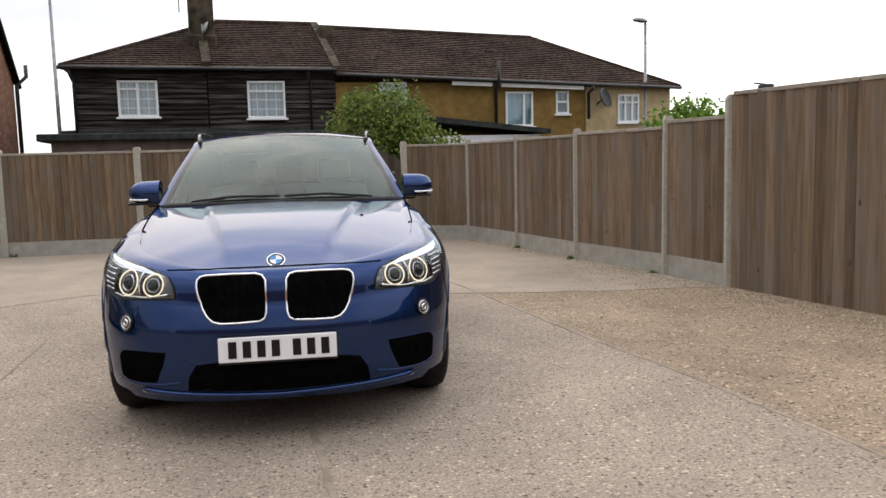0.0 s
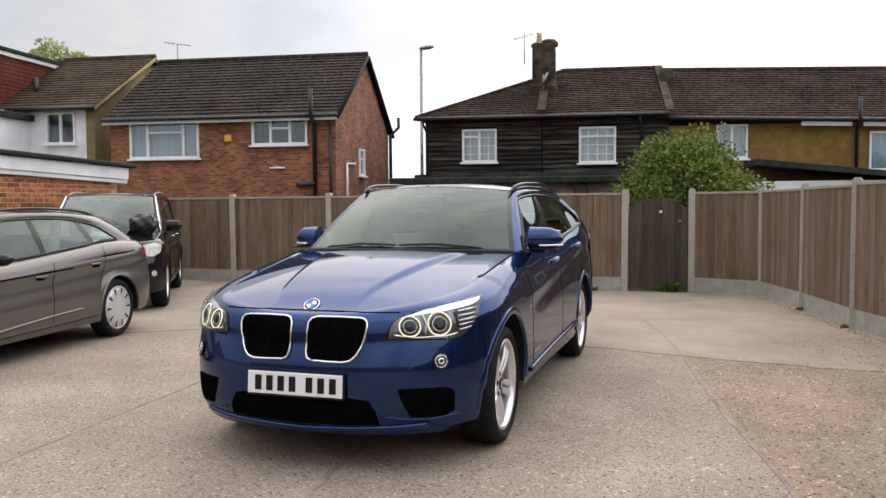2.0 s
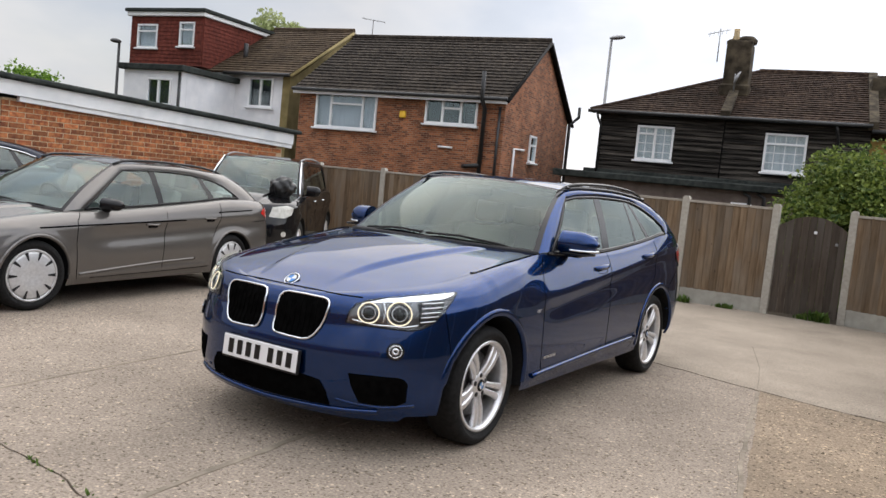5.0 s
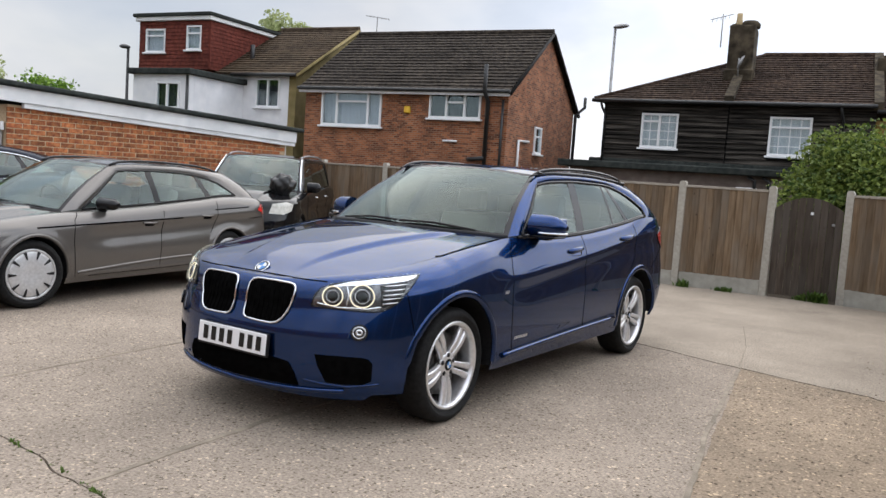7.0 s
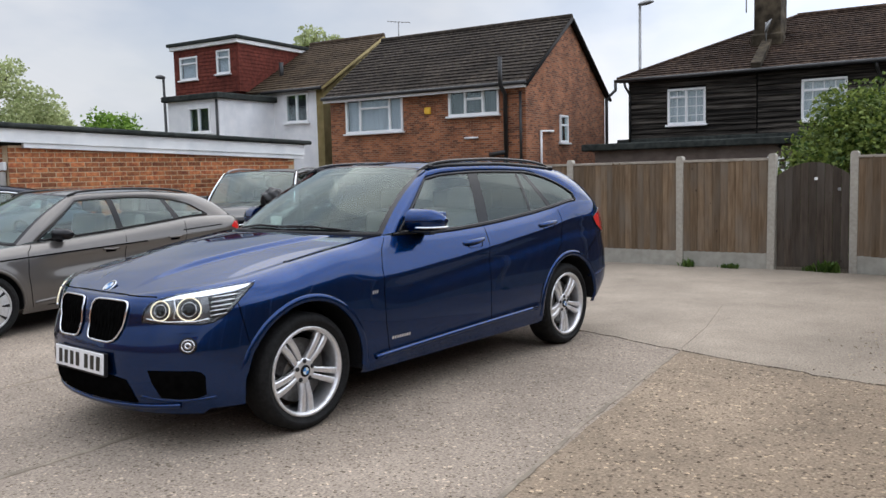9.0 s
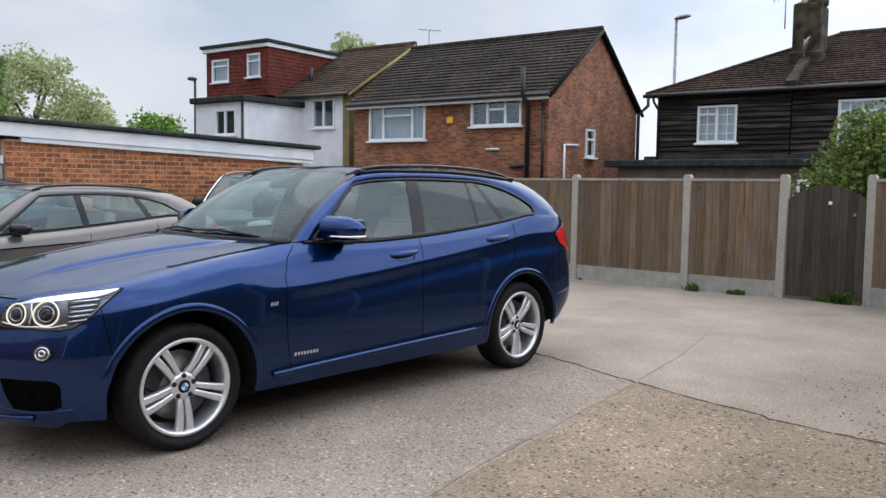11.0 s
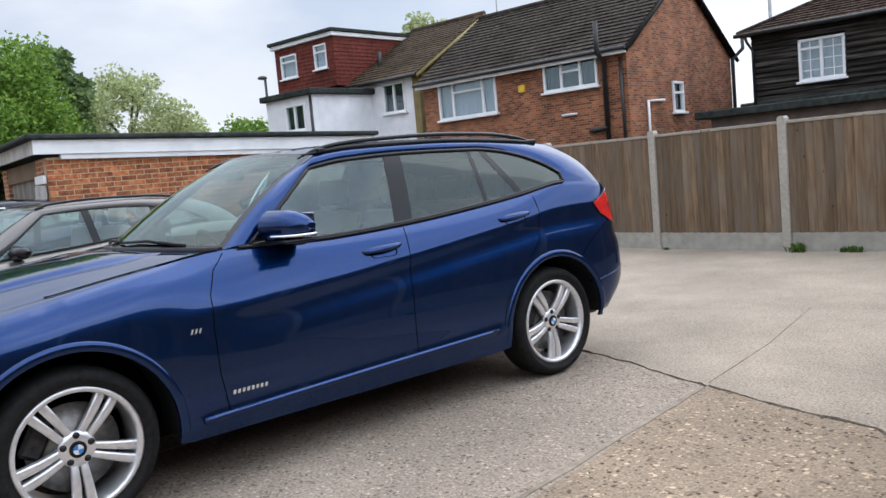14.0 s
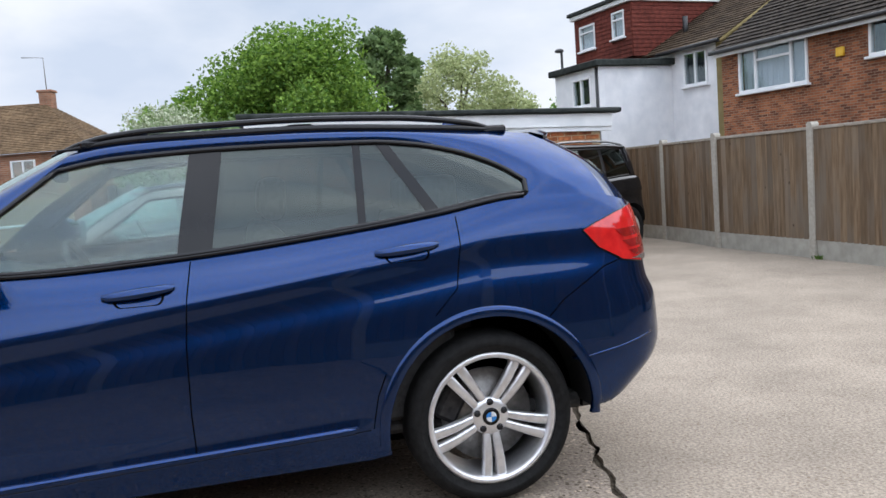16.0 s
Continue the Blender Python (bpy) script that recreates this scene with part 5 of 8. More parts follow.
    def cabin_x(self, y, z):
        """The side of the glasshouse."""
        c = self.c
        xb, zb = c["edge_x"](y), c["edge_z"](y)
        xr, zr = c["roof_x"](y), c["roof_z"](y)
        u = min(1.2, max(0.0, (z - zb) / (zr - zb)))
        return xb + (xr - xb) * (0.72 * u + 0.28 * u * u)

    def strip(self, b0, b1, n=8, m=10, lift=0.0):
        """Part of the window band between two leaning lines (y at the waist, y at the top)."""
        c = self.c
        rows = []
        for i in range(m + 1):
            v = i / m
            row = []
            for j in range(n + 1):
                w = j / n
                y0, y1 = b0[0] + (b1[0] - b0[0]) * w, b0[1] + (b1[1] - b0[1]) * w
                y = y0 + (y1 - y0) * v
                za, zb = c["edge_z"](y0) + 0.012, c["glass_top"](y1)
                z = za + (zb - za) * v
                row.append(Vector((self.cabin_x(y, z) + lift, y, z)))
            rows.append(row)
        return rows

    def windscreen(self, u, v):
        c = self.c
        bx, by = c["screen_w"] * u, c["screen_y"] + c["screen_bow"] * u * u + 0.02
        bz = c["screen_z"] + (c["edge_z"](c["screen_y"] + c["screen_bow"]) - c["screen_z"]) * u * u
        tx, ty = c["head_w"] * u, c["head_y"] + c["head_bow"] * u * u
        tz = c["head_z"] + (c["roof_z"](c["head_y"] + c["head_bow"]) - c["head_z"]) * u * u
        k = 0.03 * math.sin(math.pi * v)
        return Vector((bx + (tx - bx) * v, by + (ty - by) * v - k, bz + (tz - bz) * v + k * 0.6))

    def rear_screen(self, u, v):
        """From the tail edge (v 0) to the roof's end (v 1)."""
        c = self.c
        t = math.asin(min(1.0, abs(u) * c.get("tail_in", 0.897)) ** (c["pre"] / 2))
        bx, by, bz = self.edge(("r", t))
        x1, y1 = c["roof_x"](c["roof_end"]) * u, c["roof_end"] + c["end_bow"] * (1 - u * u)
        z1 = c["roof_z"](c["roof_end"]) + c["roof_crown"] * (1 - u * u)
        sgn = 1 if u >= 0 else -1
        k = 0.05 * math.sin(math.pi * v)
        return Vector((bx * sgn * (1 - v) + x1 * v, by * (1 - v) + y1 * v + k, bz * (1 - v) + z1 * v + k * 0.3))

    def roof(self):
        c = self.c
        rows = []
        n, m = 26, 14
        for k in range(n + 1):
            row = []
            for i in range(m + 1):
                f = i / m
                ya = c["head_y"] + c["head_bow"] * f * f
                yb = c["roof_end"] + c["end_bow"] * (1 - f * f)
                y = ya + (yb - ya) * k / n
                ze = c["roof_z"](y)
                s = k / n
                crown = (c["head_z"] - c["roof_z"](c["head_y"] + c["head_bow"])) * (1 - s) + c["roof_crown"] * s + c["roof_mid"] * math.sin(math.pi * s)
                row.append((c["roof_x"](y) * f, y, ze + crown * (1 - f ** 2.4)))
            rows.append(row)
        bm = bmesh.new()
        grid_mesh(bm, rows)
        return both_sides(bm)

    def frame_loft(self):
        """Screen pillar, roof side and rear pillar round the side windows, as one band."""
        c = self.c
        b0, b7 = c["lines"][0], c["lines"][-1]
        inner, outer = [], []
        n = 14
        for i in range(n + 1):
            v = i / n
            y = b0[0] + (b0[1] - b0[0]) * v
            z = c["edge_z"](b0[0]) + 0.012 + (c["glass_top"](b0[1]) - c["edge_z"](b0[0]) - 0.012) * v
            inner.append(Vector((self.cabin_x(y, z), y, z)))
            outer.append(self.windscreen(1.0, v))
        n = 30
        for i in range(1, n + 1):
            w = i / n
            y = b0[1] + (b7[1] - b0[1]) * w
            inner.append(Vector((self.cabin_x(y, c["glass_top"](y)), y, c["glass_top"](y))))
            ya = c["head_y"] + c["head_bow"]
            outer.append(self.roof_edge(ya + (c["roof_end"] - ya) * w))
        n = 14
        for i in range(1, n + 1):
            v = i / n
            y = b7[1] + (b7[0] - b7[1]) * v
            z0, z1 = c["glass_top"](b7[1]), c["edge_z"](b7[0]) + 0.012
            z = z0 + (z1 - z0) * v
            inner.append(Vector((self.cabin_x(y, z), y, z)))
            outer.append(self.rear_screen(1.0, 1 - v))
        def waist(w):
            """The edge of the sides from the last window's foot to the tail."""
            y = b7[0] + (outer[-1].y - b7[0]) * w
            if y <= c["y1"]:
                return Vector(self.edge(("s", y)))
            s = min(1.0, (y - c["y1"]) / (c["tail_top"] - c["y1"]))
            return Vector(self.edge(("r", math.acos(min(1.0, s) ** (c["pre"] / 2)))))
        rows = []
        last = len(inner) - 1
        for k in range(9):
            w = k / 8
            row = []
            for j, (a, b) in enumerate(zip(inner, outer)):
                p = a.lerp(b, w)
                v = max(0.0, 1 - (last - j) / 14) ** 2
                p.x += 0.035 * math.sin(math.pi * w) * min(1.0, (b - a).length / 0.2) * (1 - v)
                p.z += 0.008 * math.sin(math.pi * w) * (1 - v)
                if v:
                    p += (waist(w) - inner[-1].lerp(outer[-1], w)) * v
                row.append(p)
            rows.append(row)
        bm = bmesh.new()
        grid_mesh(bm, rows)
        return both_sides(bm)


def wheel(parent, name, at, r, rim_r, width, spokes, alloy, tyre, side, cap=None, disc=None, cover=False):
    """Tyre, rim with its spokes, brake disc and cap; own x points out of the car."""
    e = new(name)
    e.parent = parent
    e.matrix_basis = at @ (Matrix.Identity(4) if side > 0 else pose(0, 0, 0, 0, 0, 180))
    h = width / 2
    bm = bmesh.new()
    lathe(bm, [(rim_r, -h * 0.8), (rim_r + 0.02, -h * 0.92), (r - 0.045, -h), (r - 0.012, -h * 0.85), (r, -h * 0.6), (r, h * 0.6), (r - 0.012, h * 0.85), (r - 0.045, h), (rim_r + 0.03, h * 0.97), (rim_r + 0.012, h * 0.88), (rim_r, h * 0.8)], 64, axis="x", close=True)
    t = part("tyre", bm, tyre, e, "black rubber tyre")
    bm = bmesh.new()
    lathe(bm, [(rim_r + 0.004, h * 0.86), (rim_r - 0.006, h * 0.90), (rim_r - 0.018, h * 0.84), (rim_r - 0.022, h * 0.55), (rim_r - 0.035, -h * 0.7), (rim_r, -h * 0.8), (rim_r, h * 0.7)], 64, axis="x", close=True)
    part("rim", bm, alloy, e, "bright silver alloy rim")
    if not cover:
        for k in range(spokes):
            a = 2 * math.pi * k / spokes - math.pi / 2
            for s in (-1, 1):
                bm = bmesh.new()
                rows = []
                for i in range(7):
                    w = i / 6
                    rad = 0.045 + (rim_r - 0.055) * w
                    off = s * (0.0165 + 0.0135 * w)
                    hw = 0.0130 + 0.0065 * w
                    x = h * 0.62 + 0.018 * math.sin(math.pi * w * 0.9) - 0.012 * (1 - w)
                    ring = []
                    for o, d in ((-hw, -0.032), (-hw, -0.004), (-hw * 0.6, 0.0), (hw * 0.6, 0.0), (hw, -0.004), (hw, -0.032)):
                        u, v = rad, off + o
                        ring.append(Vector((x + d, u * math.cos(a) - v * math.sin(a), u * math.sin(a) + v * math.cos(a))))
                    rows.append(ring + [ring[0]])
                grid_mesh(bm, rows)
                part("spoke", bm, alloy, e)
        bm = bmesh.new()
        lathe(bm, [(0.062, h * 0.35), (0.075, h * 0.5), (0.070, h * 0.57), (0.05, h * 0.60), (0.034, h * 0.62), (0.0, h * 0.62)], 32, axis="x")
        part("hub", bm, alloy, e)
        for k in range(5):
            a = 2 * math.pi * (k + 0.5) / 5 - math.pi / 2
            bm = bmesh.new()
            lathe(bm, [(0.0135, h * 0.5), (0.0135, h * 0.618), (0.0, h * 0.62)], 10, axis="x", m=Matrix.Translation((0, 0.056 * math.cos(a), 0.056 * math.sin(a))))
            part("wheel_bolt", bm, DARK_METAL, e)
    else:
        bm = bmesh.new()
        lathe(bm, [(rim_r - 0.005, h * 0.80), (rim_r - 0.04, h * 0.90), (0.09, h * 0.95), (0.05, h * 0.9), (0.0, h * 0.9)], 48, axis="x")
        cv = part("wheel_cover", bm, alloy, e, "silver plastic wheel cover")
        for k in range(10):
            a = 2 * math.pi * k / 10
            bm = bmesh.new()
            rows = []
            for i in range(5):
                w = i / 4
                rad = rim_r - 0.092 + 0.074 * w
                hw = 0.006 + 0.010 * w
                rows.append([Vector((h * (0.965 - 0.035 * w), rad * math.cos(a) - o * math.sin(a), rad * math.sin(a) + o * math.cos(a))) for o in (-hw, 0, hw)])
            grid_mesh(bm, rows)
            part("cover_slot", bm, DARK_METAL, cv)
    bm = bmesh.new()
    lathe(bm, [(0.0, h * 0.1), (rim_r * 0.72, h * 0.1), (rim_r * 0.72, h * 0.0), (0.0, h * 0.0)], 40, axis="x")
    part("brake_disc", bm, DISC_STEEL if not cover else DARK_METAL, e)
    bm = bmesh.new()
    box(bm, (h * 0.0, -0.09, rim_r * 0.42), (h * 0.35, 0.09, rim_r * 0.78), 0.015)
    bmesh.ops.rotate(bm, verts=bm.verts, cent=(0, 0, 0), matrix=Matrix.Rotation(radians(60), 3, "X"))
    part("brake_caliper", bm, DARK_METAL, e)
    if cap:
        bm = bmesh.new()
        lathe(bm, [(0.034, h * 0.60), (0.034, h * 0.645), (0.029, h * 0.665), (0.0, h * 0.67)], 28, axis="x")
        cp = part("centre_cap", bm, cap[0], e)
        roundel(cp, pose(h * 0.672, 0, 0, 90, 0, 90), 0.030, cap[1], cap[2])
    return e


def roundel(parent, at, r, blue, white):
    """A small round emblem: four quarters of blue and white."""
    for k in range(4):
        bm = bmesh.new()
        vs = [bm.verts.new((0, 0, 0.001))]
        for i in range(7):
            a = math.pi / 2 * (k + i / 6)
            vs.append(bm.verts.new((r * 0.68 * math.cos(a), r * 0.68 * math.sin(a), 0.001)))
        bm.faces.new(vs)
        part("emblem_quarter", bm, blue if k % 2 else white, parent, at=at)


DARK_METAL = mat("dark_metal", (0.02, 0.02, 0.022), (0.05, 0.05, 0.052), 30, 0.5, metal=0.7)
DISC_STEEL = mat("brake_disc_steel", (0.16, 0.15, 0.14), (0.26, 0.25, 0.24), 40, 0.4, metal=0.8)
RUBBER = mat("tyre_rubber", (0.006, 0.006, 0.006), (0.014, 0.014, 0.014), 40, 0.75, bump=0.2, bump_scale=120, spec=0.2)
ALLOY = mat("alloy_silver", (0.70, 0.70, 0.71), (0.80, 0.80, 0.81), 40, 0.30, metal=0.75)
COVER_SILVER = mat("wheel_cover_silver", (0.56, 0.56, 0.56), (0.64, 0.64, 0.64), 40, 0.4, metal=0.5)
CHROME = mat("chrome", (0.75, 0.76, 0.78), (0.8, 0.8, 0.82), 10, 0.08, metal=1.0)
GLOSS_BLACK = mat("gloss_black_trim", (0.005, 0.005, 0.006), (0.008, 0.008, 0.009), 10, 0.16, spec=0.3)
MATT_BLACK = mat("matt_black_plastic", (0.007, 0.007, 0.008), (0.014, 0.014, 0.015), 60, 0.6, bump=0.1, bump_scale=200, spec=0.25)
# near-black without gloss: shade of wells, underside and openings painted as colour
SHADE_BLACK = mat("painted_shade_black", (0.002, 0.002, 0.002), (0.004, 0.004, 0.004), 30, 0.95, spec=0.0)
# near-black of panel gaps; also painted as shade in flank creases and handle recesses
SEAM_AND_SHADE = mat("panel_gap", (0.002, 0.002, 0.003), (0.004, 0.004, 0.005), 20, 0.9, spec=0.0)
CABIN = mat("cabin_dark_cloth", (0.030, 0.030, 0.031), (0.055, 0.054, 0.052), 40, 0.9, bump=0.2)
SEAT = mat("seat_beige_leather", (0.20, 0.184, 0.158), (0.28, 0.258, 0.225), 50, 0.9, bump=0.2, bump_scale=150)
LINING = mat("pale_headlining", (0.30, 0.29, 0.27), (0.36, 0.35, 0.33), 30, 0.95)
PAINT = paint_mat("deep_blue_metallic_paint", (0.0005, 0.0158, 0.071), (0.0012, 0.0400, 0.176), rough=0.25, metal=0.88)
CAR_GLASS = sheet_glass("green_tinted_car_glass", (0.44, 0.57, 0.545), 1.62)
CLEAR_GLASS = sheet_glass("clear_car_glass", (0.70, 0.82, 0.80), 1.85)
PRIVACY_GLASS = sheet_glass("dark_privacy_glass", (0.19, 0.215, 0.21), 1.65)
LENS = sheet_glass("clear_lamp_lens", (0.95, 0.96, 0.97), 1.35)
LAMP_HOUSING = mat("lamp_housing", (0.06, 0.06, 0.063), (0.22, 0.22, 0.225), 18, 0.25, metal=0.9)
LAMP_INNER = mat("lamp_reflector", (0.55, 0.55, 0.56), (0.8, 0.8, 0.82), 30, 0.18, metal=0.9)
RED_LENS = mat("red_lamp_lens", (0.50, 0.008, 0.010), (0.62, 0.015, 0.014), 30, 0.12, coat=1.0)
RED_DARK = mat("dark_red_lens", (0.20, 0.004, 0.006), (0.28, 0.007, 0.008), 30, 0.12, coat=1.0)
BLUE_ENAMEL = mat("blue_enamel", (0.02, 0.16, 0.45), (0.03, 0.2, 0.5), 9, 0.3)
WHITE_ENAMEL = mat("white_enamel", (0.62, 0.63, 0.64), (0.70, 0.70, 0.70), 9, 0.3)
PLATE_WHITE = mat("plate_white", (0.72, 0.73, 0.74), (0.78, 0.78, 0.79), 9, 0.35)


def glow_mat(name, color, strength):
    m = bpy.data.materials.new(name)
    m.use_nodes = True
    bs = m.node_tree.nodes["Principled BSDF"]
    bs.inputs["Base Color"].default_value = (*[c * 0.6 for c in color], 1)
    bs.inputs["Emission Color"].default_value = (*color, 1)
    bs.inputs["Emission Strength"].default_value = strength
    MATS[name] = m
    return m


DAY_LAMP = glow_mat("running_lamp", (1.0, 0.90, 0.68), 0.75)


class Onto:
    """Lays details on to a finished skin: rays meet it from outside."""

    def __init__(self, meshes):
        vs, fs = [], []
        for me in meshes:
            k = len(vs)
            vs += [v.co.copy() for v in me.vertices]
            fs += [[k + i for i in p.vertices] for p in me.polygons]
        self.tree = BVHTree.FromPolygons(vs, fs)

    def front(self, phi, z, lift, cy=0.2):
        a = radians(phi)
        d = Vector((math.sin(a), -math.cos(a), 0))
        hit, nrm, _, _ = self.tree.ray_cast(Vector((0, cy, z)) + d * 3, -d)
        if hit is None:
            hit, nrm = Vector((0, cy, z)) + d, d
        if nrm.dot(d) < 0:
            nrm = -nrm
        return hit + nrm * lift

    def rear(self, phi, z, lift, cy=2.6):
        a = radians(phi)
        d = Vector((math.sin(a), math.cos(a), 0))
        hit, nrm, _, _ = self.tree.ray_cast(Vector((0, cy, z)) + d * 3, -d)
        if hit is None:
            hit, nrm = Vector((0, cy, z)) + d, d
        if nrm.dot(d) < 0:
            nrm = -nrm
        return hit + nrm * lift

    def side(self, y, z, lift, sgn=1):
        hit, nrm, _, _ = self.tree.ray_cast(Vector((3 * sgn, y, z)), Vector((-sgn, 0, 0)))
        if hit is None:
            hit, nrm = Vector((0.85 * sgn, y, z)), Vector((sgn, 0, 0))
        if nrm.x * sgn < 0:
            nrm = -nrm
        return hit + nrm * lift


def patch(put, outline, lift, rings=5, sub=4, depth=0.0):
    """A piece laid on a skin: its outline, filled towards the middle; depth sinks the middle."""
    pts = []
    n = len(outline)
    for i in range(n):
        a, b = outline[i], outline[(i + 1) % n]
        pts += [(a[0] + (b[0] - a[0]) * k / sub, a[1] + (b[1] - a[1]) * k / sub) for k in range(sub)]
    cx, cz = sum(p[0] for p in pts) / len(pts), sum(p[1] for p in pts) / len(pts)
    bm = bmesh.new()
    rows = []
    for r in range(rings):
        k = 1 - r / rings
        rows.append([put(cx + (p[0] - cx) * k, cz + (p[1] - cz) * k, lift - depth * smooth01(0, 0.4, 1 - k)) for p in pts + pts[:1]])
    grid_mesh(bm, rows)
    c = bm.verts.new(put(cx, cz, lift - depth))
    last = [v for v in bm.verts][len(rows[0]) * (rings - 1):len(rows[0]) * rings]
    for a, b in zip(last, last[1:]):
        f = bm.faces.new((a, b, c))
        f.smooth = True
    bmesh.ops.remove_doubles(bm, verts=bm.verts, dist=1e-5)
    return bm


def outline_tube(put, outline, lift, r, sub=4, closed=True):
    pts = []
    n = len(outline)
    for i in range(n if closed else n - 1):
        a, b = outline[i], outline[(i + 1) % n]
        pts += [put(a[0] + (b[0] - a[0]) * k / sub, a[1] + (b[1] - a[1]) * k / sub, lift) for k in range(sub)]
    pts.append(put(*outline[0], lift) if closed else put(*outline[-1], lift))
    return tube(bmesh.new(), pts, r, 6)


def rounded(cx, cz, hw, hh, r, n=5, lean=0.0):
    out = []
    for sx, sz, a0 in ((1, -1, -90), (1, 1, 0), (-1, 1, 90), (-1, -1, 180)):
        for i in range(n):
            a = radians(a0 + 90 * i / (n - 1))
            x, z = sx * (hw - r[0]) + r[0] * math.cos(a), sz * (hh - r[1]) + r[1] * math.sin(a)
            out.append((cx + x + lean * z, cz + z))
    return out


def seat(parent, x, y, wide=0.5):
    bm = bmesh.new()
    box(bm, (x - wide / 2, y - 0.25, 0.35), (x + wide / 2, y + 0.25, 0.58), 0.06, seg=3)
    part("cabin_seat", bm, SEAT, parent)
    bm = block((-wide / 2, -0.06, 0.0), (wide / 2, 0.08, 0.60), 0.055, seg=3)
    part("cabin_backrest", bm, SEAT, parent, at=pose(x, y + 0.24, 0.52, -14, 0, 0))
    bm = block((-0.13, -0.045, 0.0), (0.13, 0.05, 0.17), 0.04, seg=3)
    part("cabin_headrest", bm, SEAT, parent, at=pose(x, y + 0.40, 1.13, -8, 0, 0))


def cabin(parent, c):
    """Floor, dashboard, wheel and seats, seen through the glass."""
    w = c["half"] - 0.16
    part("cabin_floor", block((-w, 0.45, 0.28), (w, c["base"] + 0.55, 0.34), 0.02), CABIN, parent)
    for s in (-1, 1):
        part("door_lining", block((s * (w - 0.0) - 0.03, 0.5, 0.34), (s * w + 0.03, c["base"] - 0.1, c["edge_z"](1.5) - 0.06), 0.02), CABIN, parent)
    bm = bmesh.new()
    prism(bm, [(0.52, 0.5), (1.02, 0.5), (1.08, 0.82), (0.98, 0.94), (0.70, c["screen_z"] - 0.04), (0.52, c["screen_z"] - 0.06)], -w + 0.03, w - 0.03, axis="x")
    part("dashboard", bm, CABIN, parent)
    bm = bmesh.new()
    ring = [Vector((0.18 * math.cos(a), 0, 0.18 * math.sin(a))) for a in (2 * math.pi * i / 24 for i in range(25))]
    tube(bm, ring, 0.016, 8, cap=False)
    tube(bm, [(-0.17, 0, 0), (0.17, 0, 0)], 0.02, 6)
    tube(bm, [(0, 0, -0.17), (0, 0, 0)], 0.02, 6)
    part("steering_wheel", bm, CABIN, parent, at=pose(-0.36, 1.18, 0.90, 22, 0, 0))
    for x in (-0.36, 0.36):
        seat(parent, x, 1.62)
    bm = bmesh.new()
    box(bm, (-0.6, 2.2, 0.4), (0.6, 2.65, 0.62), 0.06, seg=3)
    box(bm, (-0.6, 2.62, 0.55), (0.6, 2.78, 1.10), 0.05, seg=3)
    part("rear_bench", bm, SEAT, parent)
    for x in (-0.38, 0.0, 0.38):
        part("cabin_headrest", block((x - 0.12, 2.68, 1.1), (x + 0.12, 2.78, 1.26), 0.035, seg=3), SEAT, parent)
    part("rear_view_mirror", block((-0.11, 0, -0.035), (0.11, 0.03, 0.035), 0.015), MATT_BLACK, parent, at=pose(0, c["head_y"] - 0.10, c["head_z"] - 0.10))


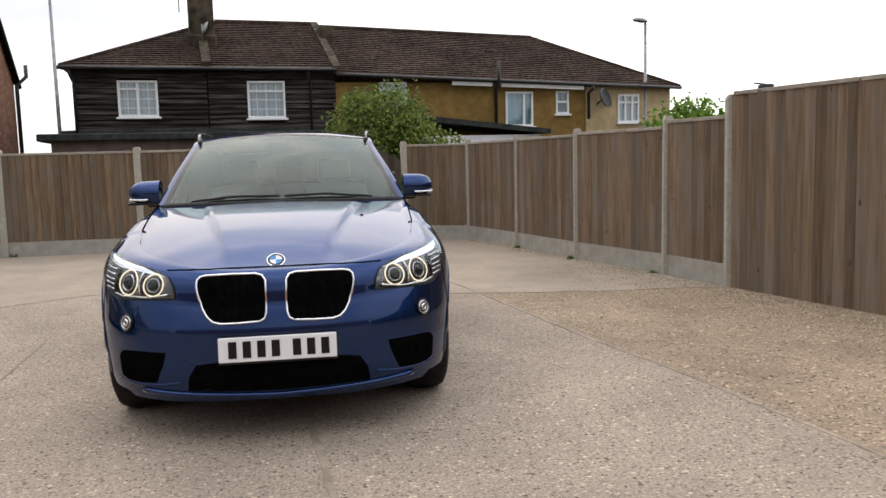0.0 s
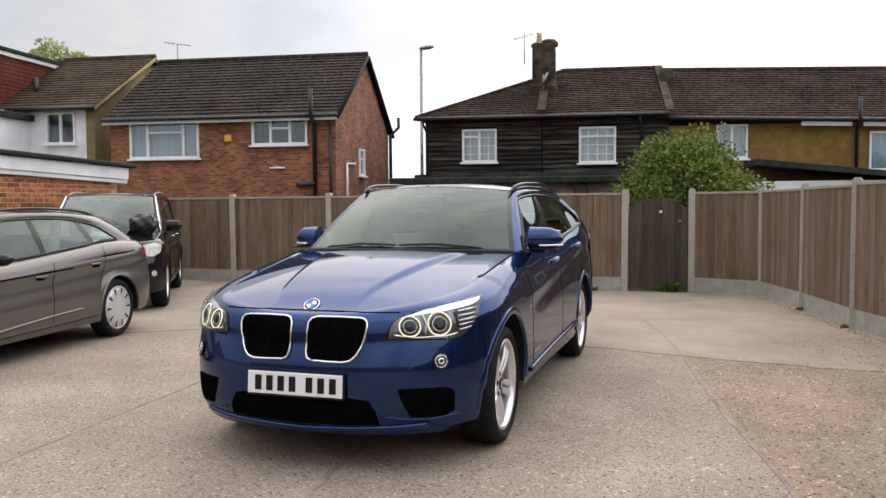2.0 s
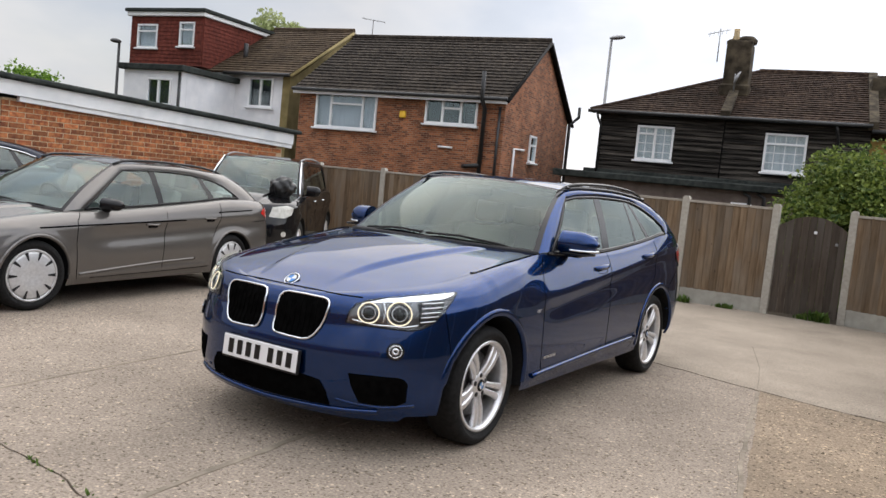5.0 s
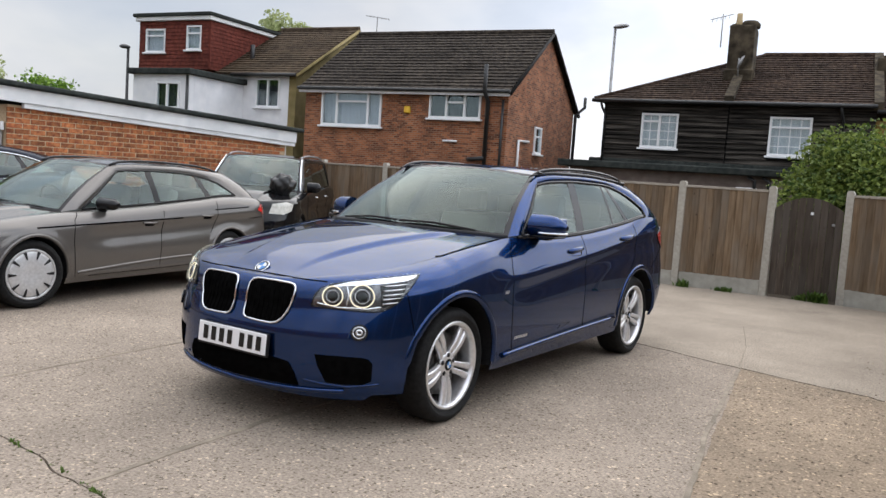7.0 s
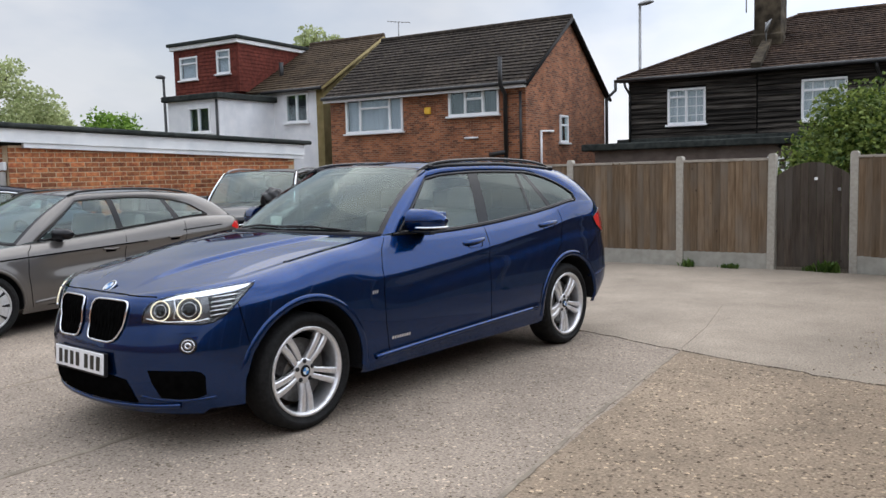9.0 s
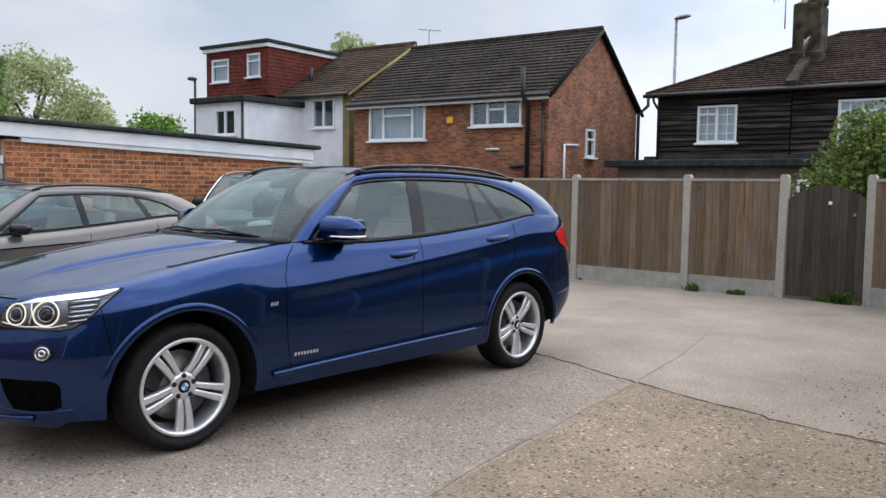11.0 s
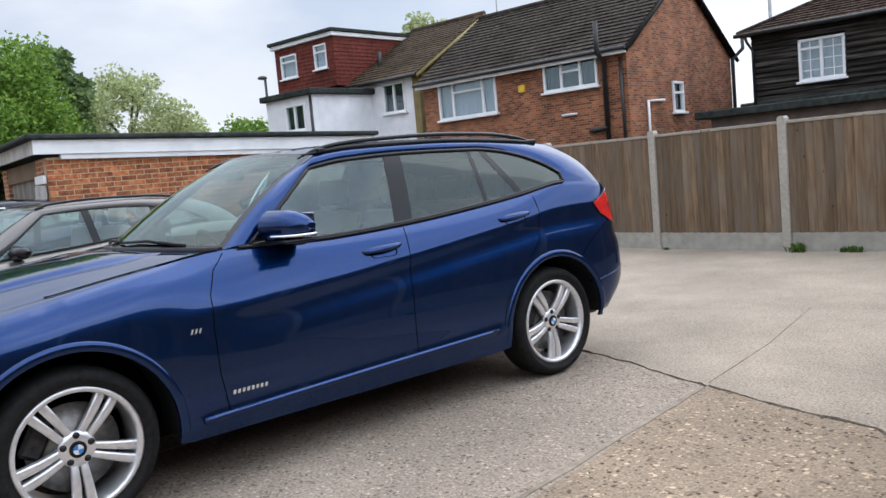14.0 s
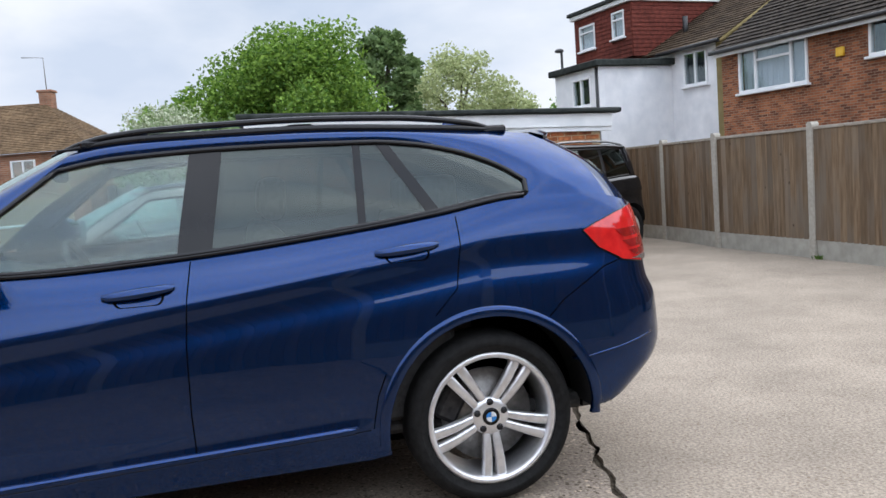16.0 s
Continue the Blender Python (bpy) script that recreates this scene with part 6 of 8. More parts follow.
def car_body(root, c, paint, glass_front, glass_rear, pillar=None, glass_side=None):
    """Skin, glasshouse and cabin. Returns the skin's meshes to lay details on."""
    k = Car(c)
    pillar = pillar or GLOSS_BLACK
    shell = part("body", k.shell(), paint, root)
    skin = Onto([shell.data])
    for s in (1, -1):
        for bm in k.lips(s, skin):
            part("arch_lip", bm, MATT_BLACK, root)
    bonnet = part("bonnet", k.bonnet(), paint, root)
    roof = part("roof", k.roof(), paint, root)
    bm = k.roof()
    bmesh.ops.transform(bm, matrix=Matrix.Translation((0, 0, -0.04)) @ Matrix.Diagonal((0.97, 1, 1, 1)), verts=bm.verts)
    part("headlining", bm, LINING, root)
    frame_ob = part("roof_frame", k.frame_loft(), paint, root)
    L = c["lines"]
    for s in (1, -1):
        for i in range(len(L) - 1):
            glassy = i % 2 == 0
            if i == 0:
                rows = k.strip(L[0], L[1], 12, 10, 0.0)
            else:
                rows = k.strip(L[i], L[i + 1], 8, 10, 0.0 if glassy else 0.002)
            bm = bmesh.new()
            grid_mesh(bm, [[Vector((p.x * s, p.y, p.z)) for p in r] for r in rows])
            m = ((glass_side or glass_front) if i == 0 else glass_rear) if glassy else pillar
            ob = part("side_window" if glassy else "window_pillar", bm, m, root)
            if glassy:
                ob.visible_shadow = False
        # black surround of the side windows
        bm = bmesh.new()
        top = [k.strip(L[0], L[-1], 40, 12, 0.003)]
        ring = [r[0] for r in top[0]] + top[0][-1] + [r[-1] for r in reversed(top[0])] + list(reversed(top[0][0]))
        tube(bm, [Vector((p.x * s, p.y, p.z)) for p in ring], 0.011, 6)
        part("window_trim", bm, pillar, root)
    nu, nv = 44, 26
    P = [[k.windscreen(-1 + 2 * i / nu, j / nv) for i in range(nu + 1)] for j in range(nv + 1)]
    bm = bmesh.new()
    grid_mesh(bm, P, skip=lambda j, i: j in (0, nv - 1) or i in (0, nu - 1))
    ob = part("windscreen", bm, glass_front, root)
    ob.visible_shadow = False
    bm = bmesh.new()
    grid_mesh(bm, P, skip=lambda j, i: not (j in (0, nv - 1) or i in (0, nu - 1)))
    part("windscreen_border", bm, pillar, root)
    nu, nv = 24, 16
    P = [[k.rear_screen(-1 + 2 * i / nu, j / nv) for i in range(nu + 1)] for j in range(nv + 1)]
    bm = bmesh.new()
    grid_mesh(bm, P, skip=lambda j, i: i in (0, 1, nu - 1, nu - 2) or j < 2)
    part("rear_window", bm, glass_rear, root).visible_shadow = False
    bm = bmesh.new()
    grid_mesh(bm, P, skip=lambda j, i: not (i in (0, 1, nu - 1, nu - 2) or j < 2))
    part("tailgate", bm, paint, root)
    # underside and wheel wells, their deep shade painted as near-black
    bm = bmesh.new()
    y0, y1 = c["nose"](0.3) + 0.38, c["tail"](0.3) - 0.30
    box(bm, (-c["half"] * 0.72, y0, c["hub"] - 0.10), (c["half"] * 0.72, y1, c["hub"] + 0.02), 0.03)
    part("underbody", bm, SHADE_BLACK, root)
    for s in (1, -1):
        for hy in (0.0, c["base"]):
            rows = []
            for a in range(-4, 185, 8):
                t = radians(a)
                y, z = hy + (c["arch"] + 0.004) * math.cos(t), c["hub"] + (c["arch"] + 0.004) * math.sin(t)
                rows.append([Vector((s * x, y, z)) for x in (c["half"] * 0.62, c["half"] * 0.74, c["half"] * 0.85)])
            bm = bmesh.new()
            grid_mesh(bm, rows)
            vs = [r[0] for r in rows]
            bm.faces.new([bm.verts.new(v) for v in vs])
            part("wheel_well", bm, SHADE_BLACK, root)
    cabin(root, c)
    return k, Onto([shell.data, bonnet.data, roof.data, frame_ob.data])


def blue_suv():
    c = dict(
        pf=2.55, pr=4.2, pre=5.5, pe=2.6, y0=-0.02, y1=2.98, base=2.76, hub=0.322, half=0.893, arch=0.404, flare=0.0, sharp=1.0,
        wide=curve((0.18, 0.95), (0.30, 0.985), (0.5, 1.0), (0.65, 0.999), (0.85, 0.988), (1.0, 0.975), (1.2, 0.92)),
        nose=curve((0.18, -0.76), (0.26, -0.815), (0.34, -0.84), (0.52, -0.845), (0.60, -0.825), (0.72, -0.775), (0.84, -0.70)),
        tail=curve((0.22, 3.24), (0.30, 3.36), (0.40, 3.50), (0.48, 3.585), (0.55, 3.61), (0.72, 3.60), (0.80, 3.565), (0.95, 3.545), (1.1, 3.50)),
        plan=curve((-0.02, 1.0), (0.6, 0.995), (1.4, 0.99), (2.2, 0.995), (2.95, 1.0)),
        low=curve((-0.9, 0.20), (-0.5, 0.23), (0.3, 0.235), (2.4, 0.245), (3.05, 0.27), (3.25, 0.305), (3.48, 0.385)),
        nose_top=-0.725, hood_w=0.70,
        edge_z=curve((-0.72, 0.80), (-0.35, 0.872), (0.0, 0.935), (0.4, 0.995), (0.73, 1.028), (1.25, 1.016), (1.68, 1.03), (2.34, 1.082), (2.6, 1.112), (2.95, 1.158), (3.2, 1.15), (3.47, 1.09)),
        mid_z=curve((-0.72, 0.802), (-0.5, 0.885), (0.0, 0.985), (0.3, 1.022), (0.6, 1.05), (0.8, 1.06)),
        dome=curve((-0.72, 0.20), (0.6, 0.47)), dome_h=0.022,
        edge_x=curve((-0.3, 0.70), (0.2, 0.735), (0.73, 0.762), (1.25, 0.785), (1.9, 0.789), (2.5, 0.795), (2.8, 0.810), (3.0, 0.818)),
        tail_top=3.48, tail_in=0.985, shoulder=curve((-0.7, 0.15), (-0.1, 0.17), (0.4, 0.225), (0.73, 0.235), (1.2, 0.190), (1.74, 0.150), (2.22, 0.132), (2.65, 0.126), (2.95, 0.150), (3.2, 0.14), (3.4, 0.10)),
        crease=curve((0.4, 0.76), (3.2, 1.0)), skirt=curve((0.4, 0.305), (2.4, 0.365)), skirt_out=0.014,
        screen_w=0.735, screen_y=0.50, screen_bow=0.22, screen_z=1.045, head_w=0.565, head_y=1.27, head_bow=0.09, head_z=1.475,
        roof_x=curve((1.30, 0.575), (1.7, 0.605), (2.6, 0.605), (3.2, 0.585)),
        roof_z=curve((1.28, 1.430), (1.6, 1.458), (2.1, 1.462), (2.7, 1.435), (3.0, 1.410), (3.3, 1.375)),
        roof_end=3.06, end_bow=0.17, roof_crown=0.035, roof_mid=0.012,
        glass_top=curve((1.2, 1.350), (1.5, 1.397), (1.9, 1.410), (2.4, 1.402), (2.56, 1.386), (2.72, 1.350), (2.82, 1.312), (2.90, 1.270), (2.97, 1.215)),
        lines=[(0.86, 1.29), (1.675, 1.745), (1.795, 1.86), (2.315, 2.335), (2.345, 2.365), (2.575, 2.42), (2.625, 2.47), (2.962, 2.968)],
    )
    root = thing("blue_car", pose(0, 0, 0), "deep metallic blue compact SUV parked on the concrete, running lamps lit", "car")
    k, on = car_body(root, c, PAINT, CAR_GLASS, PRIVACY_GLASS, glass_side=CLEAR_GLASS)
    for s in (1, -1):
        for y, nm in ((0.0, "wheel"), (2.76, "wheel")):
            wheel(root, nm, pose(s * 0.757, y, 0.328), 0.328, 0.250, 0.222, 5, ALLOY, RUBBER, s, (GLOSS_BLACK, BLUE_ENAMEL, WHITE_ENAMEL))
    # twin grille: chrome surround, near-black patch painted as the well's shade, and upright bars
    for s in (1, -1):
        def put(x, z, lift, s=s):
            phi = math.degrees(math.atan2(x * s, 0.98))
            return on.front(phi, z, lift)
        o = [(0.072, 0.574), (0.15, 0.570), (0.235, 0.569), (0.272, 0.578), (0.298, 0.600), (0.325, 0.640), (0.344, 0.690), (0.356, 0.735), (0.355, 0.760), (0.342, 0.773), (0.315, 0.778), (0.20, 0.781), (0.09, 0.780), (0.060, 0.772), (0.046, 0.752), (0.043, 0.68), (0.044, 0.61), (0.052, 0.585)]
        g = part("grille", patch(put, o, 0.005), SHADE_BLACK, root, "near-black grille patch, the opening's shade painted on")
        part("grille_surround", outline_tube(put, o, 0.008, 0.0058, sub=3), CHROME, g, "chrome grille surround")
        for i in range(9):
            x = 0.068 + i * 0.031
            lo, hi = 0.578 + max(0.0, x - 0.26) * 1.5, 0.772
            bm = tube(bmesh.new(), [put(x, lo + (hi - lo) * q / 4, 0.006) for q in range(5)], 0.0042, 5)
            part("grille_bar", bm, SHADE_BLACK, g)
    # headlamps
    for s in (1, -1):
        def fp(a, z, lift, s=s):
            return on.front(a * s, z, lift)
        o = [(25.4, 0.682), (26.0, 0.735), (27.6, 0.772), (31, 0.797), (36, 0.815), (44, 0.834), (52, 0.848), (58, 0.854), (56.5, 0.835), (54, 0.795), (51.0, 0.740), (48.5, 0.703), (46, 0.680), (43, 0.670), (35, 0.674), (28, 0.680)]
        h = part("headlamp", patch(fp, o, 0.002), LAMP_HOUSING, root, "clear headlamp with two lit rings")
        part("lamp_edge", outline_tube(fp, o, 0.003, 0.004), GLOSS_BLACK, h)
        brow = [(28.5, 0.776), (36, 0.812), (44, 0.831), (52, 0.845), (57, 0.852), (55, 0.836), (52, 0.822), (44, 0.806), (36, 0.794)]
        part("lamp_brow", patch(fp, brow, 0.006), CHROME, h)
        for a, z, r in ((31.4, 0.738, 0.046), (39.6, 0.745, 0.053)):
            q = [fp(a + math.degrees(r * math.cos(t) / 0.93), z + r * math.sin(t), 0.012) for t in (2 * math.pi * i / 24 for i in range(25))]
            part("lamp_ring", tube(bmesh.new(), q, 0.0036, 8, cap=False), DAY_LAMP, h, "lit white ring")
            o2 = [(a + math.degrees(r * 0.82 * math.cos(t) / 0.93), z + r * 0.82 * math.sin(t)) for t in (2 * math.pi * i / 16 for i in range(16))]
            part("lamp_bowl", patch(fp, o2, 0.008, sub=1), DARK_METAL, h)
            q = [fp(a + math.degrees(r * 0.62 * math.cos(t) / 0.93), z + r * 0.62 * math.sin(t), 0.011) for t in (2 * math.pi * i / 20 for i in range(21))]
            part("bowl_ring", tube(bmesh.new(), q, 0.0028, 6, cap=False), LAMP_INNER, h)
            o3 = [(a + math.degrees(r * 0.45 * math.cos(t) / 0.93), z + r * 0.45 * math.sin(t)) for t in (2 * math.pi * i / 12 for i in range(12))]
            part("lamp_projector", patch(fp, o3, 0.011, sub=1, depth=-0.006), GLOSS_BLACK, h)
        bars = [(44.5, 0.80), (53, 0.822), (51.8, 0.775), (48.5, 0.715), (45.5, 0.69), (45.2, 0.74)]
        part("indicator", patch(fp, bars, 0.008), DARK_METAL, h)
        for i in range(5):
            z = 0.712 + 0.021 * i
            part("indicator_rib", outline_tube(fp, [(45.2 + 0.1 * i, z), (49.6 + 0.75 * i, z + 0.010)], 0.012, 0.0045, closed=False), LAMP_INNER, h)
        part("lamp_fin", outline_tube(fp, [(27.2, 0.700), (33, 0.686), (41, 0.683), (45, 0.696)], 0.011, 0.005, closed=False), CHROME, h)
        part("lamp_fin", outline_tube(fp, [(35.4, 0.700), (35.9, 0.745), (35.2, 0.790)], 0.010, 0.005, closed=False), LAMP_INNER, h)
        part("lamp_lens", patch(fp, o, 0.018), LENS, h).visible_shadow = False
        # fog lamp
        o4 = [(39.3 + math.degrees(0.038 * math.cos(t) / 1.0), 0.566 + 0.038 * math.sin(t)) for t in (2 * math.pi * i / 16 for i in range(16))]
        fl = part("fog_lamp", patch(fp, o4, 0.004, sub=1), DARK_METAL, root, "round clear fog lamp")
        for rr, dd in ((0.029, 0.0045), (0.012, 0.007)):
            q = [fp(39.3 + math.degrees(rr * math.cos(t) / 1.0), 0.566 + rr * math.sin(t), 0.008) for t in (2 * math.pi * i / 16 for i in range(17))]
            part("fog_reflector", tube(bmesh.new(), q, dd, 6, cap=False), LAMP_INNER, fl)
        part("fog_ring", outline_tube(fp, o4, 0.006, 0.005, sub=1), GLOSS_BLACK, fl)
        part("fog_lens", patch(fp, o4, 0.012, sub=1), LENS, fl).visible_shadow = False
        # washer flap and outer air intake
        part("washer_flap", patch(fp, [(36, 0.626), (42, 0.628), (42, 0.642), (36, 0.640)], 0.003), PAINT, root)
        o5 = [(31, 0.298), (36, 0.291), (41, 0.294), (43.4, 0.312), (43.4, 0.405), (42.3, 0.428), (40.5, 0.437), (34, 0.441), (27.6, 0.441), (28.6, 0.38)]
        # flat patch on the bumper, the intake's shade painted near-black
        ik = part("air_intake", patch(fp, o5, 0.003), SHADE_BLACK, root, "outer air intake, a near-black patch painted as shade")
        part("intake_fin", outline_tube(fp, [(24.6, 0.30), (30, 0.284), (37, 0.276), (46, 0.292)], -0.005, 0.010, sub=6, closed=False), PAINT, ik)
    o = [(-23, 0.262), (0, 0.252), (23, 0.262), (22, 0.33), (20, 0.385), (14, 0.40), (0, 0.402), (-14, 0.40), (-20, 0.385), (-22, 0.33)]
    # lower intake is not cut out: near-black paint stands for its shade
    ai = part("air_intake", patch(on.front, o, 0.003), SHADE_BLACK, root, "wide lower air intake, a near-black patch painted as shade")
    part("bumper_lip", outline_tube(on.front, [(-36, 0.255), (-25, 0.245), (0, 0.228), (25, 0.245), (36, 0.255)], 0.002, 0.014, sub=8, closed=False), PAINT, root)
    # bumper crease under the lamps, front edge of the bonnet
    part("bonnet_gap", outline_tube(on.front, [(-29, 0.806), (-20, 0.806), (0, 0.806), (20, 0.806), (29, 0.806)], 0.0, 0.004, sub=8, closed=False), SEAM_AND_SHADE, root)
    # number plate, its writing as plain bars
    pl = part("number_plate", block((-0.26, -0.008, -0.0555), (0.26, 0.0, 0.0555), 0.003), PLATE_WHITE, root, "white number plate with dark bars", at=pose(0, -0.862, 0.458, -4, 0, 0))
    for i in range(7):
        x = -0.222 + i * 0.063 + (0.03 if i > 3 else 0)
        part("plate_bar", block((x + 0.005, -0.0105, -0.037), (x + 0.041, -0.0085, 0.037), 0.0), GLOSS_BLACK, pl)
    part("plate_holder", block((-0.265, -0.004, -0.066), (0.265, 0.02, 0.058), 0.004), MATT_BLACK, pl)
    # bonnet emblem
    p = Vector((0, -0.665, k.hood(0, -0.665)))
    bm = lathe(bmesh.new(), [(0.041, 0.0), (0.041, 0.006), (0.034, 0.009), (0.0, 0.010)], 28)
    em = part("emblem", bm, DARK_METAL, root, "round blue and white emblem", at=Matrix.Translation(p) @ pose(0, 0, 0, 38, 0, 0))
    part("emblem_rim", lathe(bmesh.new(), [(0.0385, 0.004), (0.043, 0.004), (0.043, 0.009), (0.0385, 0.010)], 28, close=True), CHROME, em)
    roundel(em, pose(0, 0, 0.0095), 0.042, BLUE_ENAMEL, WHITE_ENAMEL)
    # side seams, both sides
    for s in (1, -1):
        def sp(y, z, lift, s=s):
            return on.side(y, z, lift, s)
        seams = [
            [(0.72, 1.015), (0.65, 0.95), (0.605, 0.85), (0.595, 0.70), (0.60, 0.50), (0.63, 0.315)],
            [(1.72, 1.02), (1.70, 0.90), (1.685, 0.75), (1.68, 0.5), (1.685, 0.345)],
            [(2.675, 1.10), (2.675, 1.0), (2.65, 0.84), (2.56, 0.75)],
            [(2.36, 0.56), (2.325, 0.48), (2.30, 0.365)],
            [(0.64, 0.315), (1.0, 0.325), (1.695, 0.345), (2.29, 0.362)],
            [(-0.36, 0.845), (-0.42, 0.80), (-0.40, 0.66), (-0.37, 0.50)],
            [(3.31, 0.885), (3.24, 0.866), (3.06, 0.757), (3.0, 0.70)],
        ]
        for q in seams:
            part("panel_gap", outline_tube(sp, q, -0.0005, 0.0026, sub=6, closed=False), SEAM_AND_SHADE, root)
        # bonnet shut line along the wing
        q = [Vector((s * (c["edge_x"](y) if y > -0.02 else 0.70), y, c["edge_z"](y) + 0.0035)) for y in [-0.02 + 0.025 * i for i in range(30)]]
        part("panel_gap", tube(bmesh.new(), q, 0.0028, 6), SEAM_AND_SHADE, root)
        # raised lips round the wheel openings
        for hy in (0.0, 2.76):
            rows = []
            for r, out in ((0.400, -0.012), (0.402, 0.006), (0.408, 0.008), (0.424, 0.009), (0.434, 0.007), (0.440, 0.003), (0.444, -0.005)):
                row = []
                for a in range(-4, 185, 4):
                    t = radians(a)
                    base = sp(hy + max(r, 0.412) * math.cos(t), c["hub"] + max(r, 0.412) * math.sin(t), 0.0)
                    row.append(Vector((base.x + s * out, hy + r * math.cos(t), c["hub"] + r * math.sin(t))))
                rows.append(row)
            bm = bmesh.new()
            grid_mesh(bm, rows)
            part("arch_flare", bm, PAINT, root, "raised body-coloured wheel arch lip")
        # waist strip under the windows
        q = [Vector((s * (c["edge_x"](y) + 0.004), y, c["edge_z"](y) + 0.004)) for y in [0.80 + 0.05 * i for i in range(44)]]
        part("waist_strip", tube(bmesh.new(), q, 0.009, 6), GLOSS_BLACK, root)
        for y, z in ((1.545, 0.922), (2.475, 0.988)):
            o = rounded(y, z - 0.008, 0.082, 0.026, (0.025, 0.025), 5, lean=0.0)
            # recess behind the handle: its shade painted as a near-black patch
            part("handle_recess", patch(sp, o, 0.001, depth=0.004), SEAM_AND_SHADE, root)
            rows = []
            for i in range(13):
                t = i / 12
                yy = y - 0.118 + 0.236 * t
                zz = z + 0.012 + 0.008 * (t - 0.5) * 2
                base = sp(yy, zz, 0.0)
                outw = 0.008 + 0.034 * math.sin(math.pi * t) ** 0.5
                hh = 0.010 + 0.010 * math.sin(math.pi * t) ** 0.6
                rows.append([Vector((base.x + s * (outw * (0.55 + 0.45 * math.cos(a))), yy, zz + hh * math.sin(a))) for a in (2 * math.pi * j / 10 for j in range(11))])
            bm = bmesh.new()
            grid_mesh(bm, rows)
            part("door_handle", bm, PAINT, root)
        # small badges on the wing and door, as plain bars
        for i in range(3):
            part("badge_bar", patch(sp, [(0.485 + i * 0.018, 0.70), (0.494 + i * 0.018, 0.70), (0.502 + i * 0.018, 0.720), (0.493 + i * 0.018, 0.720)], 0.004), ALLOY, root)
        for i in range(8):
            part("badge_bar", patch(sp, [(0.645 + i * 0.022, 0.402), (0.658 + i * 0.022, 0.402), (0.662 + i * 0.022, 0.420), (0.649 + i * 0.022, 0.420)], 0.003), ALLOY, root)
        # skirt step, bright along its top
        q = [(0.50, 0.318), (0.9, 0.332), (1.6, 0.354), (2.24, 0.372)]
        part("skirt_edge", outline_tube(sp, q, 0.002, 0.016, sub=8, closed=False), PAINT, root)
        # rear bumper crease
        part("bumper_crease", outline_tube(sp, [(3.10, 0.52), (3.3, 0.55), (3.45, 0.58)], -0.004, 0.007, sub=6, closed=False), PAINT, root)

        def rp(a, z, lift, s=s):
            return on.rear(a * s, z, lift)
        o = [(57, 1.010), (54, 1.035), (49.5, 1.064), (45, 1.083), (36, 1.093), (24, 1.088), (22, 0.93), (31, 0.876), (44, 0.866), (49.5, 0.884), (54, 0.940)]
        tl = part("tail_lamp", patch(rp, o, 0.008), RED_LENS, root, "red tail lamp")
        part("lamp_edge", outline_tube(rp, o, 0.004, 0.004), GLOSS_BLACK, tl)
        for zt, zb in ((1.000, 0.968), (0.955, 0.925), (0.915, 0.892)):
            part("lamp_band", patch(rp, [(50.5 - (1.0 - zt) * 30, zt), (40, zt + 0.006), (26, zt), (26, zb + 0.004), (40, zb + 0.004), (48.5 - (1.0 - zt) * 30, zb)], 0.0105), RED_DARK, tl, "darker red lower band")
        part("reversing_lens", patch(rp, [(42, 0.868), (47.5, 0.882), (44, 0.890), (36, 0.888)], 0.011), LAMP_INNER, tl)
        # door mirror: a rounded shell
        bm = bmesh.new()
        rows = []
        for i in range(15):
            t = math.sin(math.pi / 2 * i / 14)
            x = 0.21 * t
            close = math.sqrt(max(0.03, 1 - max(0.0, (t - 0.45) / 0.55) ** 2.4))
            hh = 0.086 * (1 - 0.12 * t) * close
            dd = 0.165 * (1 - 0.22 * t) * close ** 0.6
            cy, cz = 0.02 * t * t, 0.004 * t
            rows.append([Vector((s * x, cy - dd * 0.5 + dd * (0.5 * math.cos(a) if math.cos(a) < 0 else 0.55 * math.cos(a)), cz + hh * math.sin(a) * (1.0 if math.sin(a) > 0 else 0.85))) for a in (2 * math.pi * j / 20 for j in range(21))])
        grid_mesh(bm, rows)
        bm.faces.new([bm.verts.new(p) for p in rows[-1][:-1]])
        bm.faces.new([bm.verts.new(p) for p in rows[0][:-1]])
        mi = part("door_mirror", bm, PAINT, root, "body-coloured door mirror", at=pose(s * 0.785, 1.065, 1.10))
        part("mirror_base", block((-0.075, -0.04, -0.035), (0.075, 0.03, 0.0), 0.012, seg=2), GLOSS_BLACK, mi, at=pose(s * 0.02, 0.0, -0.055))
        part("mirror_underside", block((-0.10, -0.13, -0.018), (0.085, 0.03, 0.0), 0.01, seg=2), GLOSS_BLACK, mi, at=pose(s * 0.10, 0.0, -0.052))
        q = [Vector((p.x, p.y, -0.036)) for p in [rows[i][11] for i in range(3, 12)] + [rows[11][12] + Vector((s * 0.008, 0.02 * j, 0)) for j in range(1, 5)]]
        part("mirror_indicator", tube(bmesh.new(), q, 0.0075, 8), CHROME, mi, "silver indicator strip")
        part("mirror_glass", block((-0.085, 0, -0.055), (0.085, 0.004, 0.055), 0.002), CHROME, mi, at=pose(s * 0.10, 0.03, 0.005))
        bm = bmesh.new()
        tri = [(0.80, 1.035), (1.02, 1.03), (0.98, 1.13), (0.92, 1.115)]
        vs = [bm.verts.new((s * (k.cabin_x(y, z) + 0.006), y, z)) for y, z in tri]
        bm.faces.new(vs)
        vs2 = [bm.verts.new((s * (k.cabin_x(y, z) - 0.01), y, z)) for y, z in tri]
